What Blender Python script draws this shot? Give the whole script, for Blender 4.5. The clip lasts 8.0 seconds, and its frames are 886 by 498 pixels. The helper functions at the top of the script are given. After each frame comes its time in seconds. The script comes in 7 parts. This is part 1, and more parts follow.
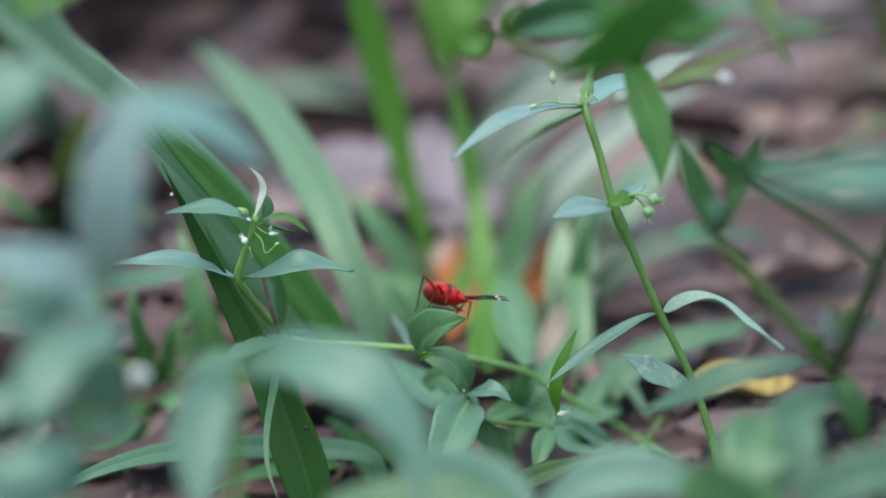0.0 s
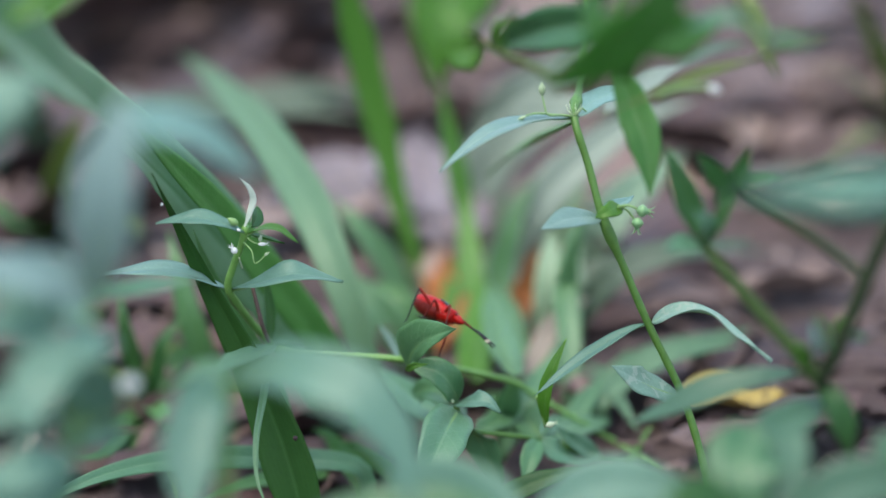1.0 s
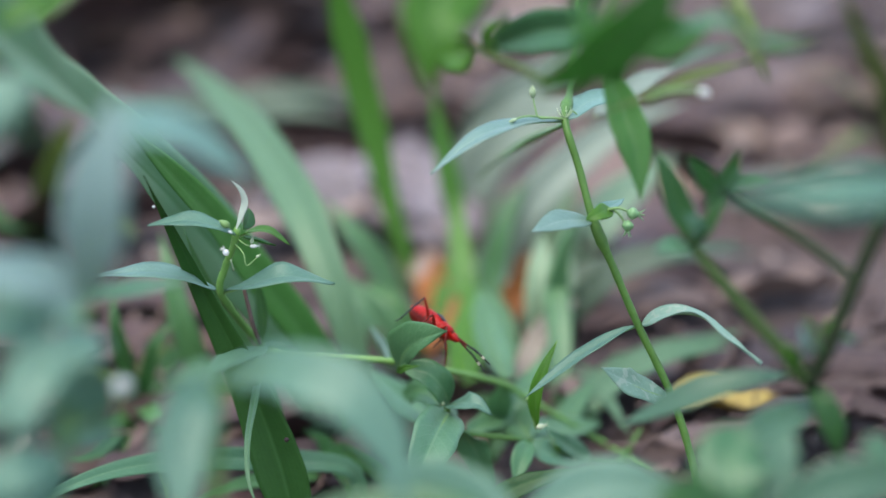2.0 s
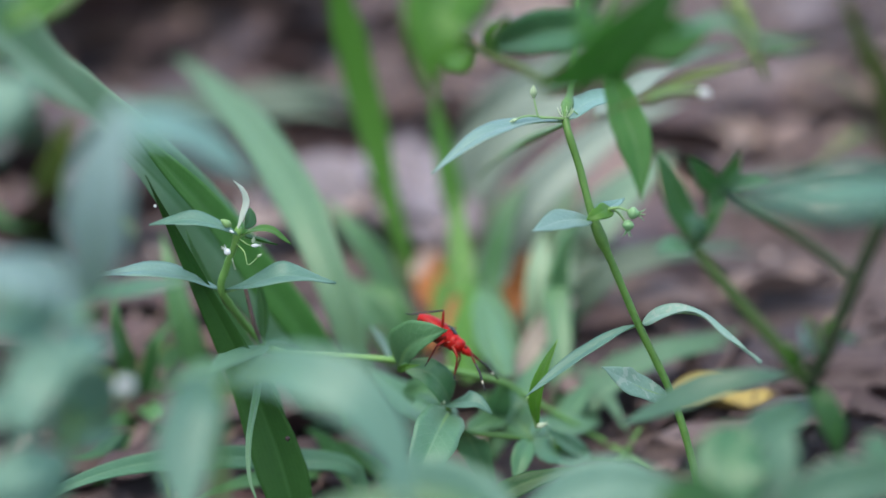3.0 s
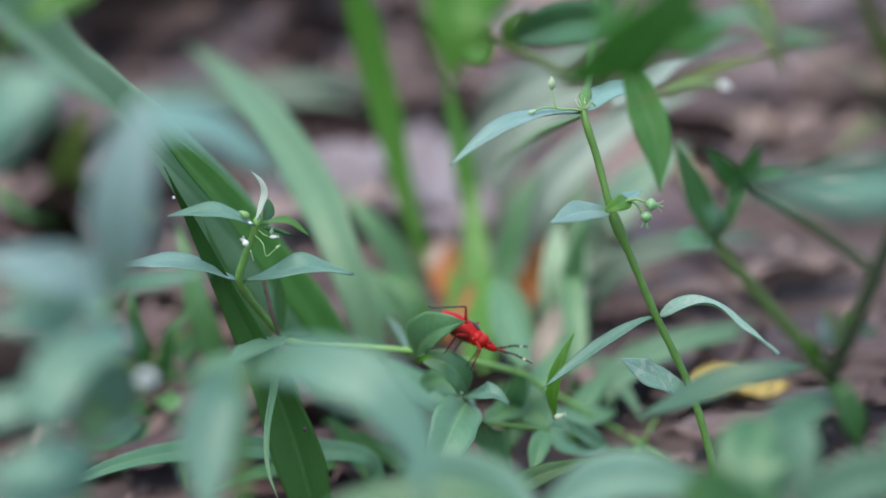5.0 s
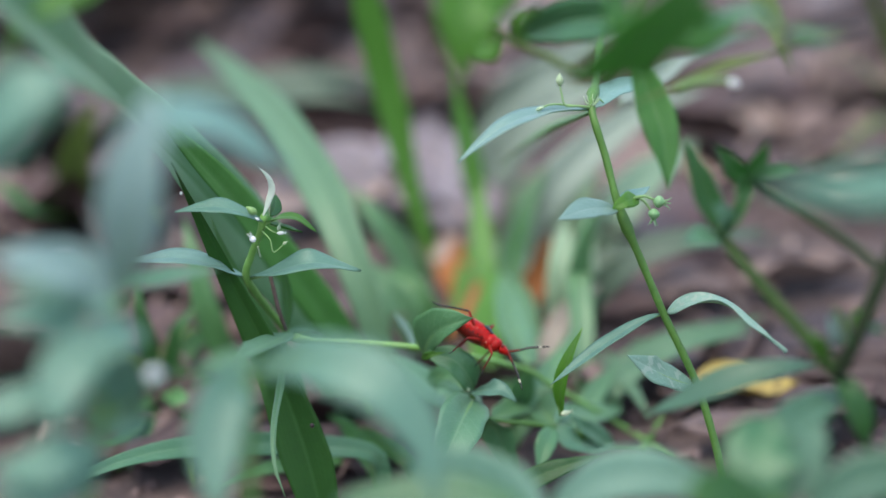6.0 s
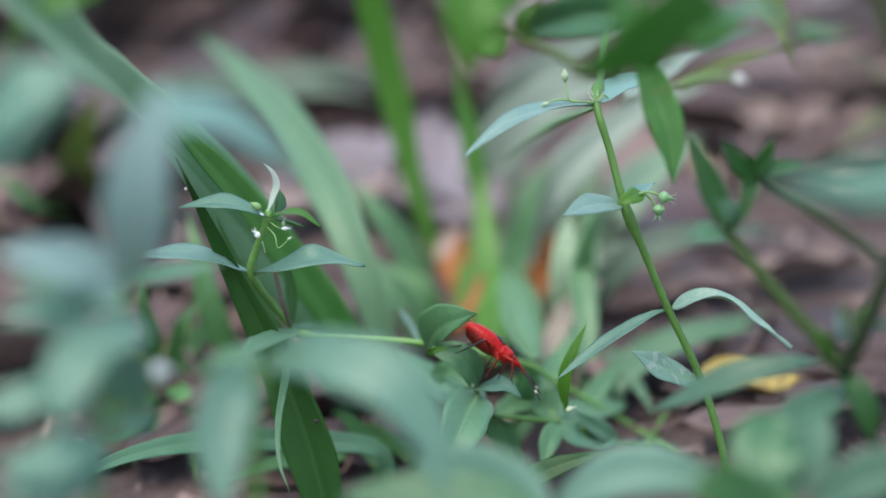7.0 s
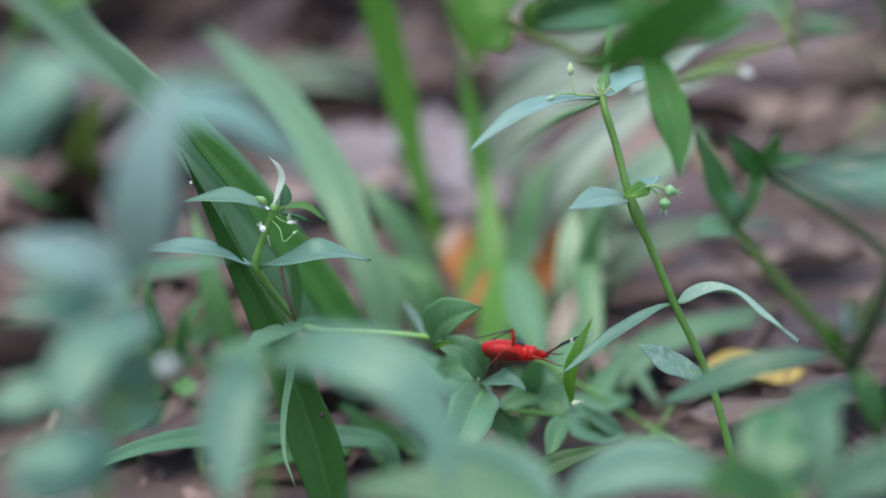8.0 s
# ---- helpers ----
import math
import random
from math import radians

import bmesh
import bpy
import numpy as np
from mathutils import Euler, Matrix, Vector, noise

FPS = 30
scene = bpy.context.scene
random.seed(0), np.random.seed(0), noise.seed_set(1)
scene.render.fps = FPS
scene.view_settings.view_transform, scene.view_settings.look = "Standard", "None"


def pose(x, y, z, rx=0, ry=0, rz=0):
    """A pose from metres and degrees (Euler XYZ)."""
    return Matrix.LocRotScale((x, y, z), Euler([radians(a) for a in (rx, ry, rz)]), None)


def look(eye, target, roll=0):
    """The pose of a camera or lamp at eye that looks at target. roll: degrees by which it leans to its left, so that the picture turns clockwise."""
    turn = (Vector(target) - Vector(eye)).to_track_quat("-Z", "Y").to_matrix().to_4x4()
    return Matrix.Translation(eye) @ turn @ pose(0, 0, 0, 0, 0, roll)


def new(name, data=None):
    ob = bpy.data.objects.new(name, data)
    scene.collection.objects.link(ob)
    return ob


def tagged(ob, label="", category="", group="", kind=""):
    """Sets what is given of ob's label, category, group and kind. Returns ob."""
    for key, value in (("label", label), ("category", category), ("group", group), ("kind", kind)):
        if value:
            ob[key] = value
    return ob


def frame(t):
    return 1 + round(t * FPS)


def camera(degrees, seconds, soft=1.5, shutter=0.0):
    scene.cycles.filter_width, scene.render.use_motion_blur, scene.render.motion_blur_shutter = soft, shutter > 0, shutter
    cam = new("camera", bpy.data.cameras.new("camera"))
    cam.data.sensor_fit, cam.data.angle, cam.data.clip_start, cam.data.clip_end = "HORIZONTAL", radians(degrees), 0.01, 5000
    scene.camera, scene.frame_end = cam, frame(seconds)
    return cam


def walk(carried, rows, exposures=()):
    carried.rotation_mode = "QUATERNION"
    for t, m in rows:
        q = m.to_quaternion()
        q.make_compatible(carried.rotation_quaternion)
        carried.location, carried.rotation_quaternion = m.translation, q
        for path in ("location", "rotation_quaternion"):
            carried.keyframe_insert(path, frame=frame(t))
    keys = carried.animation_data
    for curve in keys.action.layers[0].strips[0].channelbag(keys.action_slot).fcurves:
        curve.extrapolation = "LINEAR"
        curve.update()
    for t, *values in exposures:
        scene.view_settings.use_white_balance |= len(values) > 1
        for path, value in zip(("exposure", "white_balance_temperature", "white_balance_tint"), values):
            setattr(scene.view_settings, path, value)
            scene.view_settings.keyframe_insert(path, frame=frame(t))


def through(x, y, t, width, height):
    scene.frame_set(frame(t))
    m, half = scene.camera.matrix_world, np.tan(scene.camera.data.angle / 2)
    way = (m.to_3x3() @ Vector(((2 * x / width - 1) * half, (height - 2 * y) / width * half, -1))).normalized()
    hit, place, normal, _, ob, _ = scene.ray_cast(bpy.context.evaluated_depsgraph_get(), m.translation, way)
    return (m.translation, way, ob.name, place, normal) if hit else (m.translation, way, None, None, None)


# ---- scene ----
FOCUS = 0.339          # metres to the sprigs and the insect

cam = camera(22.5, 8.0, soft=1.5)
cam.data.dof.use_dof = True
cam.data.dof.focus_distance = FOCUS
cam.data.dof.aperture_fstop = 7.5
walk(cam, [
    (0.0, look((0.00200, -0.31669, 0.16450), (-0.00139, 0.00260, 0.04770), -0.415)),
    (0.5, look((0.00159, -0.31717, 0.16482), (-0.00066, 0.00241, 0.04880), -0.269)),
    (1.0, look((0.00163, -0.31761, 0.16463), (0.00025, 0.00232, 0.04956), -0.170)),
    (1.5, look((0.00174, -0.31810, 0.16470), (0.00110, 0.00199, 0.05005), -0.095)),
    (3.0, look((0.00109, -0.31939, 0.16566), (0.00150, 0.00051, 0.05048), 0.027)),
    (3.5, look((0.00047, -0.31947, 0.16607), (0.00082, 0.00022, 0.05031), 0.037)),
    (4.0, look((-0.00000, -0.31950, 0.16630), (-0.00000, -0.00000, 0.05001), -0.000)),
    (4.5, look((-0.00035, -0.31948, 0.16650), (-0.00072, -0.00019, 0.04967), -0.044)),
    (6.0, look((-0.00124, -0.31895, 0.16680), (-0.00235, -0.00011, 0.04873), 0.112)),
    (6.5, look((-0.00165, -0.31882, 0.16683), (-0.00266, -0.00011, 0.04842), 0.163)),
    (7.0, look((-0.00209, -0.31862, 0.16691), (-0.00305, -0.00009, 0.04801), 0.152)),
    (7.5, look((-0.00236, -0.31841, 0.16702), (-0.00344, -0.00010, 0.04756), 0.119)),
    (8.0, look((-0.00265, -0.31821, 0.16681), (-0.00390, -0.00003, 0.04698), 0.107)),
], exposures=[(0.0, 1.62, 6620, 6), (8.0, 1.62, 6620, 6)])

# ---- light: open shade under a bright sky ----
world = bpy.data.worlds.new("world")
scene.world = world
world.use_nodes = True
wn = world.node_tree.nodes
sky = wn.new("ShaderNodeTexSky")
sky.sky_type = "NISHITA"
sky.sun_disc = False
sky.sun_elevation, sky.sun_rotation = radians(72), radians(214)
sky.air_density, sky.dust_density = 1.0, 2.0
wn["Background"].inputs["Strength"].default_value = 0.15
world.node_tree.links.new(sky.outputs[0], wn["Background"].inputs["Color"])

sun = new("sun", bpy.data.lights.new("sun", "SUN"))
sun.data.energy, sun.data.angle, sun.data.color = 0.85, radians(50), (1.0, 0.95, 0.83)
sun.matrix_world = look((-0.3, -0.45, 1.7), (0, 0, 0))


# ---- materials ----
def material(name):
    m = bpy.data.materials.new(name)
    m.use_nodes = True
    return m, m.node_tree.nodes, m.node_tree.links, m.node_tree.nodes["Principled BSDF"]


def ramp(nodes, links, source, stops):
    r = nodes.new("ShaderNodeValToRGB")
    while len(r.color_ramp.elements) < len(stops):
        r.color_ramp.elements.new(0.5)
    for e, (p, c) in zip(r.color_ramp.elements, stops):
        e.position, e.color = p, (*c, 1)
    links.new(source, r.inputs["Fac"])
    return r.outputs["Color"]


def noise_tex(nodes, links, scale, detail=3.0, coord=None, rough=0.55):
    n = nodes.new("ShaderNodeTexNoise")
    n.inputs["Scale"].default_value, n.inputs["Detail"].default_value = scale, detail
    n.inputs["Roughness"].default_value = rough
    if coord is not None:
        links.new(coord, n.inputs["Vector"])
    return n.outputs["Fac"]


def mixed(nodes, links, fac, a, b, kind="MIX"):
    m = nodes.new("ShaderNodeMix")
    m.data_type, m.blend_type = "RGBA", kind
    for value, socket in ((fac, m.inputs[0]), (a, m.inputs[6]), (b, m.inputs[7])):
        if isinstance(value, (int, float)):
            socket.default_value = value
        elif isinstance(value, tuple):
            socket.default_value = (*value, 1)
        else:
            links.new(value, socket)
    return m.outputs[2]


def math_node(nodes, links, op, a, b=0.0, c=0.0):
    m = nodes.new("ShaderNodeMath")
    m.operation = op
    for value, socket in zip((a, b, c), m.inputs):
        if isinstance(value, (int, float)):
            socket.default_value = value
        else:
            links.new(value, socket)
    return m.outputs[0]


def leaf_material(name, dark, light, rib, rough=0.38, through=0.3, glow=(0.16, 0.34, 0.03), ribs=9, spots=0.0, coat=0.0, gloss=0.55, blemish=(0.16, 0.12, 0.04)):
    """A living leaf: mottled green with a pale midrib and side veins along its own length, a waxy gloss and light that passes through."""
    m, n, l, b = material(name)
    uv = n.new("ShaderNodeUVMap").outputs[0]
    geo = n.new("ShaderNodeTexCoord").outputs["Object"]
    info = n.new("ShaderNodeObjectInfo").outputs["Random"]
    fine = noise_tex(n, l, 1900, 3, geo)
    broad = noise_tex(n, l, 240, 3, geo)
    tone = math_node(n, l, "MULTIPLY_ADD", info, 0.45, math_node(n, l, "MULTIPLY_ADD", fine, 0.5, math_node(n, l, "MULTIPLY", broad, 0.45)))
    col = ramp(n, l, tone, [(0.32, dark), (1.02, light)])
    s = n.new("ShaderNodeSeparateXYZ")
    l.new(uv, s.inputs[0])
    across = math_node(n, l, "ABSOLUTE", math_node(n, l, "SUBTRACT", s.outputs[0], 0.5))
    mid = math_node(n, l, "LESS_THAN", across, 0.025)
    if ribs:
        wave = math_node(n, l, "MULTIPLY", math_node(n, l, "SUBTRACT", s.outputs[1], math_node(n, l, "MULTIPLY", across, 0.45)), float(ribs))
        veins = math_node(n, l, "LESS_THAN", math_node(n, l, "FRACT", wave), 0.09)
    else:
        veins = math_node(n, l, "MULTIPLY_ADD", math_node(n, l, "SINE", math_node(n, l, "MULTIPLY", s.outputs[0], 75.0)), 0.5, 0.5)
    col = mixed(n, l, math_node(n, l, "MULTIPLY", veins, 0.22 if ribs else 0.15), col, rib)
    col = mixed(n, l, math_node(n, l, "MULTIPLY", mid, 0.6), col, rib)
    if spots:
        speck = math_node(n, l, "GREATER_THAN", noise_tex(n, l, 700, 2, geo), 1.0 - spots)
        col = mixed(n, l, math_node(n, l, "MULTIPLY", speck, 0.7), col, blemish)
    l.new(col, b.inputs["Base Color"])
    b.inputs["Roughness"].default_value = rough
    b.inputs["Specular IOR Level"].default_value = gloss
    if coat:
        b.inputs["Coat Weight"].default_value, b.inputs["Coat Roughness"].default_value = coat, 0.45
    bump = n.new("ShaderNodeBump")
    bump.inputs["Strength"].default_value, bump.inputs["Distance"].default_value = 0.6, 0.0002
    l.new(math_node(n, l, "ADD", fine, math_node(n, l, "MULTIPLY", veins, 0.8 if ribs else 0.12)), bump.inputs["Height"])
    l.new(bump.outputs[0], b.inputs["Normal"])
    t = n.new("ShaderNodeBsdfTranslucent")
    l.new(mixed(n, l, 0.35, glow, col), t.inputs["Color"])
    mx = n.new("ShaderNodeMixShader")
    mx.inputs[0].default_value = through
    l.new(b.outputs[0], mx.inputs[1])
    l.new(t.outputs[0], mx.inputs[2])
    l.new(mx.outputs[0], n["Material Output"].inputs["Surface"])
    return m


def plain_material(name, dark, light, rough=0.5, scale=800, bump=0.2, specular=0.5, through=0.0, by_object=0.3):
    m, n, l, b = material(name)
    geo = n.new("ShaderNodeTexCoord").outputs["Object"]
    info = n.new("ShaderNodeObjectInfo").outputs["Random"]
    fine = noise_tex(n, l, scale, 4, geo)
    broad = noise_tex(n, l, scale * 0.17, 3, geo)
    tone = math_node(n, l, "MULTIPLY_ADD", info, by_object, math_node(n, l, "MULTIPLY_ADD", fine, 0.5, math_node(n, l, "MULTIPLY", broad, 0.5)))
    col = ramp(n, l, tone, [(0.3, dark), (0.75 + by_object * 0.5, light)])
    l.new(col, b.inputs["Base Color"])
    b.inputs["Roughness"].default_value, b.inputs["Specular IOR Level"].default_value = rough, specular
    bp = n.new("ShaderNodeBump")
    bp.inputs["Strength"].default_value, bp.inputs["Distance"].default_value = bump, 0.0004
    l.new(fine, bp.inputs["Height"])
    l.new(bp.outputs[0], b.inputs["Normal"])
    if through:
        t = n.new("ShaderNodeBsdfTranslucent")
        l.new(col, t.inputs["Color"])
        mx = n.new("ShaderNodeMixShader")
        mx.inputs[0].default_value = through
        l.new(b.outputs[0], mx.inputs[1])
        l.new(t.outputs[0], mx.inputs[2])
        l.new(mx.outputs[0], n["Material Output"].inputs["Surface"])
    return m


HERB = leaf_material("herb_leaf", (0.03, 0.115, 0.045), (0.075, 0.20, 0.08), (0.16, 0.30, 0.13), coat=0.25)
PALE = leaf_material("pale_leaf", (0.056, 0.162, 0.082), (0.112, 0.248, 0.136), (0.18, 0.32, 0.18), rough=0.38, coat=0.3)
# two pale bluish leaves: sky reflection painted into the base colour
BLUESHEEN = leaf_material("blue_sheen_leaf", (0.078, 0.186, 0.124), (0.138, 0.268, 0.194), (0.2, 0.34, 0.24), rough=0.46, coat=0.18)
PALESHEEN = leaf_material("pale_sheen_leaf", (0.12, 0.25, 0.20), (0.20, 0.35, 0.295), (0.24, 0.38, 0.3), rough=0.36, coat=0.35)
MOSS = leaf_material("moss_green_leaf", (0.05, 0.155, 0.058), (0.105, 0.25, 0.105), (0.15, 0.29, 0.13), rough=0.42, coat=0.2)
# paler still, painting the sky's sheen on leaves that face up
WHITESHEEN = leaf_material("white_sheen_leaf", (0.15, 0.265, 0.225), (0.23, 0.36, 0.315), (0.34, 0.46, 0.4), rough=0.34, coat=0.4)
WORN = leaf_material("worn_leaf", (0.12, 0.24, 0.17), (0.25, 0.39, 0.31), (0.32, 0.44, 0.37), rough=0.45, coat=0.2, spots=0.42, blemish=(0.33, 0.41, 0.335))
# brightest bluish leaf, its sky sheen likewise put into the colour
BRIGHTSHEEN = leaf_material("bright_sheen_leaf", (0.20, 0.315, 0.285), (0.29, 0.415, 0.385), (0.36, 0.48, 0.44), rough=0.34, coat=0.4)
DUSK = leaf_material("dusky_leaf", (0.038, 0.105, 0.058), (0.08, 0.175, 0.10), (0.12, 0.23, 0.14), rough=0.42, coat=0.2)
DEEP = leaf_material("deep_leaf", (0.016, 0.075, 0.016), (0.04, 0.13, 0.03), (0.10, 0.22, 0.06), rough=0.45, through=0.5, glow=(0.14, 0.42, 0.02))
FRESH = leaf_material("fresh_leaf", (0.045, 0.15, 0.015), (0.10, 0.25, 0.03), (0.2, 0.36, 0.09), through=0.4)
LIME = leaf_material("lime_leaf", (0.06, 0.18, 0.018), (0.12, 0.28, 0.035), (0.2, 0.36, 0.09), through=0.55, glow=(0.22, 0.5, 0.04))
GRASS = leaf_material("grass_blade", (0.05, 0.155, 0.05), (0.12, 0.28, 0.095), (0.14, 0.28, 0.1), ribs=0, through=0.38, rough=0.34, coat=0.3)
SHEEN = leaf_material("sheen_grass", (0.075, 0.185, 0.078), (0.145, 0.30, 0.13), (0.2, 0.36, 0.18), ribs=0, through=0.35, rough=0.34, coat=0.3)
LUSH = leaf_material("lush_grass", (0.095, 0.225, 0.095), (0.175, 0.35, 0.16), (0.24, 0.4, 0.22), ribs=0, through=0.35, rough=0.34, coat=0.3)
SAGE = leaf_material("sage_grass", (0.072, 0.160, 0.084), (0.132, 0.248, 0.132), (0.18, 0.31, 0.17), ribs=0, through=0.35, rough=0.5, coat=0.1)
# brighter green that paints the light through the folded blade's right half
LITHALF = leaf_material("lit_half_grass", (0.080, 0.245, 0.046), (0.15, 0.38, 0.092), (0.12, 0.28, 0.08), ribs=0, through=0.42, rough=0.45, gloss=0.4)
TWOFOLD = leaf_material("folded_grass", (0.16, 0.32, 0.18), (0.27, 0.46, 0.27), (0.09, 0.24, 0.08), ribs=0, through=0.38, rough=0.36, coat=0.3)
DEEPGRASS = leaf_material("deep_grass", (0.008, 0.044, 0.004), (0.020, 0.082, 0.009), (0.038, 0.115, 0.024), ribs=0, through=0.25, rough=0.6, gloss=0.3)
BRIGHT = leaf_material("bright_grass", (0.058, 0.185, 0.02), (0.11, 0.285, 0.04), (0.16, 0.32, 0.06), ribs=0, through=0.4, rough=0.4)
WAN = leaf_material("wan_grass", (0.16, 0.27, 0.15), (0.27, 0.385, 0.245), (0.26, 0.36, 0.22), ribs=0, through=0.3, rough=0.45)
MUTED = leaf_material("muted_grass", (0.048, 0.08, 0.048), (0.095, 0.135, 0.09), (0.14, 0.18, 0.12), ribs=0, through=0.25, rough=0.5)
ASHEN = leaf_material("ashen_grass", (0.17, 0.215, 0.17), (0.265, 0.32, 0.255), (0.33, 0.38, 0.31), ribs=0, through=0.3, rough=0.5)
STRAW = leaf_material("straw_blade", (0.24, 0.19, 0.15), (0.40, 0.34, 0.28), (0.4, 0.34, 0.28), ribs=0, through=0.3, rough=0.6, glow=(0.4, 0.32, 0.22))
# near-white base colour paints a pale leaf's reflection of the sky
SKYWHITE = leaf_material("sky_white_leaf", (0.62, 0.70, 0.60), (0.80, 0.86, 0.76), (0.8, 0.85, 0.76), rough=0.45, through=0.35, glow=(0.5, 0.62, 0.45))
VIVID = leaf_material("thin_leaf", (0.048, 0.165, 0.028), (0.092, 0.255, 0.054), (0.12, 0.27, 0.09), rough=0.45, through=0.5, glow=(0.12, 0.40, 0.03))
OLIVE = leaf_material("olive_leaf", (0.06, 0.09, 0.015), (0.12, 0.17, 0.03), (0.16, 0.2, 0.06), ribs=0, through=0.3)
STEM = plain_material("green_stem", (0.030, 0.088, 0.010), (0.078, 0.178, 0.024), 0.5, 1500, 0.25, by_object=0.2)
LIGHTSTEM = plain_material("light_stem", (0.085, 0.20, 0.035), (0.17, 0.33, 0.075), 0.42, 1500, 0.25, by_object=0.1)
DARKSTEM = plain_material("dark_stem", (0.011, 0.018, 0.007), (0.024, 0.036, 0.013), 0.7, 1500, 0.3, 0.2, by_object=0.2)
MIDSTEM = plain_material("olive_stem", (0.020, 0.042, 0.008), (0.040, 0.074, 0.016), 0.7, 1500, 0.25, 0.2, by_object=0.2)
TENDER = plain_material("tender_stalk", (0.12, 0.26, 0.07), (0.24, 0.38, 0.14), 0.45, 2500, 0.2, through=0.2)
BUD = plain_material("pale_bud", (0.30, 0.42, 0.22), (0.55, 0.62, 0.42), 0.4, 1500, 0.15, through=0.2)
BERRY = plain_material("green_berry", (0.12, 0.28, 0.10), (0.25, 0.42, 0.2), 0.38, 2200, 0.2, through=0.15)
PETAL = plain_material("white_petal", (0.66, 0.68, 0.64), (0.85, 0.86, 0.84), 0.5, 1500, 0.15, through=0.3)


# ---- shapes ----
def link(name, bm, mat, parent=None, label="", smooth=True):
    me = bpy.data.meshes.new(name)
    bmesh.ops.recalc_face_normals(bm, faces=bm.faces)
    bm.to_mesh(me)
    bm.free()
    for m in (mat if isinstance(mat, (list, tuple)) else [mat]):
        me.materials.append(m)
    if smooth:
        me.polygons.foreach_set("use_smooth", [True] * len(me.polygons))
    ob = new(name, me)
    ob.parent = parent
    if label:
        tagged(ob, label)
    return ob


def part(name, bm, mat, parent, label=""):
    """One mesh under a thing or a part; the mesh is given in world metres and shifted into its parent's space."""
    at = Vector((0, 0, 0))
    o = parent
    while o is not None:
        at += o.location
        o = o.parent
    bmesh.ops.translate(bm, verts=bm.verts, vec=-at)
    return link(name, bm, mat, parent, label)


def thing(name, at, label, category, group=""):
    return tagged_at(new(name), at, label, category, group)


def tagged_at(ob, at, label, category, group=""):
    ob.location = at
    return tagged(ob, label, category, group)


def curve_points(points, n):
    """A smooth line through a few points."""
    p = [Vector(q) for q in points]
    if len(p) == 2:
        return [p[0].lerp(p[1], i / n) for i in range(n + 1)]
    p = [2 * p[0] - p[1]] + p + [2 * p[-1] - p[-2]]
    lengths = [(p[i + 1] - p[i]).length for i in range(1, len(p) - 2)]
    total, out = sum(lengths), []
    for i in range(n + 1):
        s, k = total * i / n, 0
        while k < len(lengths) - 1 and s > lengths[k]:
            s -= lengths[k]
            k += 1
        t = min(1.0, s / max(lengths[k], 1e-9))
        a, b, c, d = p[k:k + 4]
        out.append(0.5 * (2 * b + (c - a) * t + (2 * a - 5 * b + 4 * c - d) * t * t + (3 * b - a - 3 * c + d) * t ** 3))
    return out


def tube_mesh(points, radii, n=24, sides=9, bm=None, bulges=()):
    """A round stem through points; radii from start to end; bulges: (place along it, extra radius) at the joints."""
    bm = bm or bmesh.new()
    line = curve_points(points, n)
    ring_before, side = None, None
    for i, c in enumerate(line):
        tan = (line[min(i + 1, n)] - line[max(i - 1, 0)]).normalized()
        if side is None:
            side = tan.orthogonal().normalized()
        side = (side - tan * side.dot(tan)).normalized()
        up = tan.cross(side)
        f = i / n
        k = f * (len(radii) - 1)
        j = min(int(k), len(radii) - 2)
        r = radii[j] + (radii[j + 1] - radii[j]) * (k - j)
        for at, extra in bulges:
            r += extra * math.exp(-((f - at) * n / 1.1) ** 2)
        r *= 1 + 0.05 * math.sin(i * 2.3)
        ring = [bm.verts.new(c + r * (math.cos(a) * side + math.sin(a) * up)) for a in (2 * math.pi * q / sides for q in range(sides))]
        if ring_before:
            for q in range(sides):
                bm.faces.new((ring_before[q], ring_before[(q + 1) % sides], ring[(q + 1) % sides], ring[q]))
        else:
            bm.faces.new(ring[::-1])
        ring_before = ring
    bm.faces.new(ring_before)
    return bm


def profile(kind, f, peak, taper=1.6):
    if kind == "grass":       # parallel sides, long taper to the tip
        return min(1.0, 0.55 + 1.5 * f) * max(0.0, 1 - max(0.0, (f - peak) / (1 - peak)) ** taper)
    if kind == "reed":        # narrow at its base, widest past the middle
        return min(1.0, 0.22 + 1.5 * f) * max(0.0, 1 - max(0.0, (f - peak) / (1 - peak)) ** taper)
    if kind == "oval":
        g = f ** (math.log(0.5) / math.log(peak))
        return max(0.0, math.sin(math.pi * g)) ** 0.62
    g = f ** (math.log(0.5) / math.log(peak))
    return max(0.0, math.sin(math.pi * g)) ** (1.0 if f > peak else 0.8)


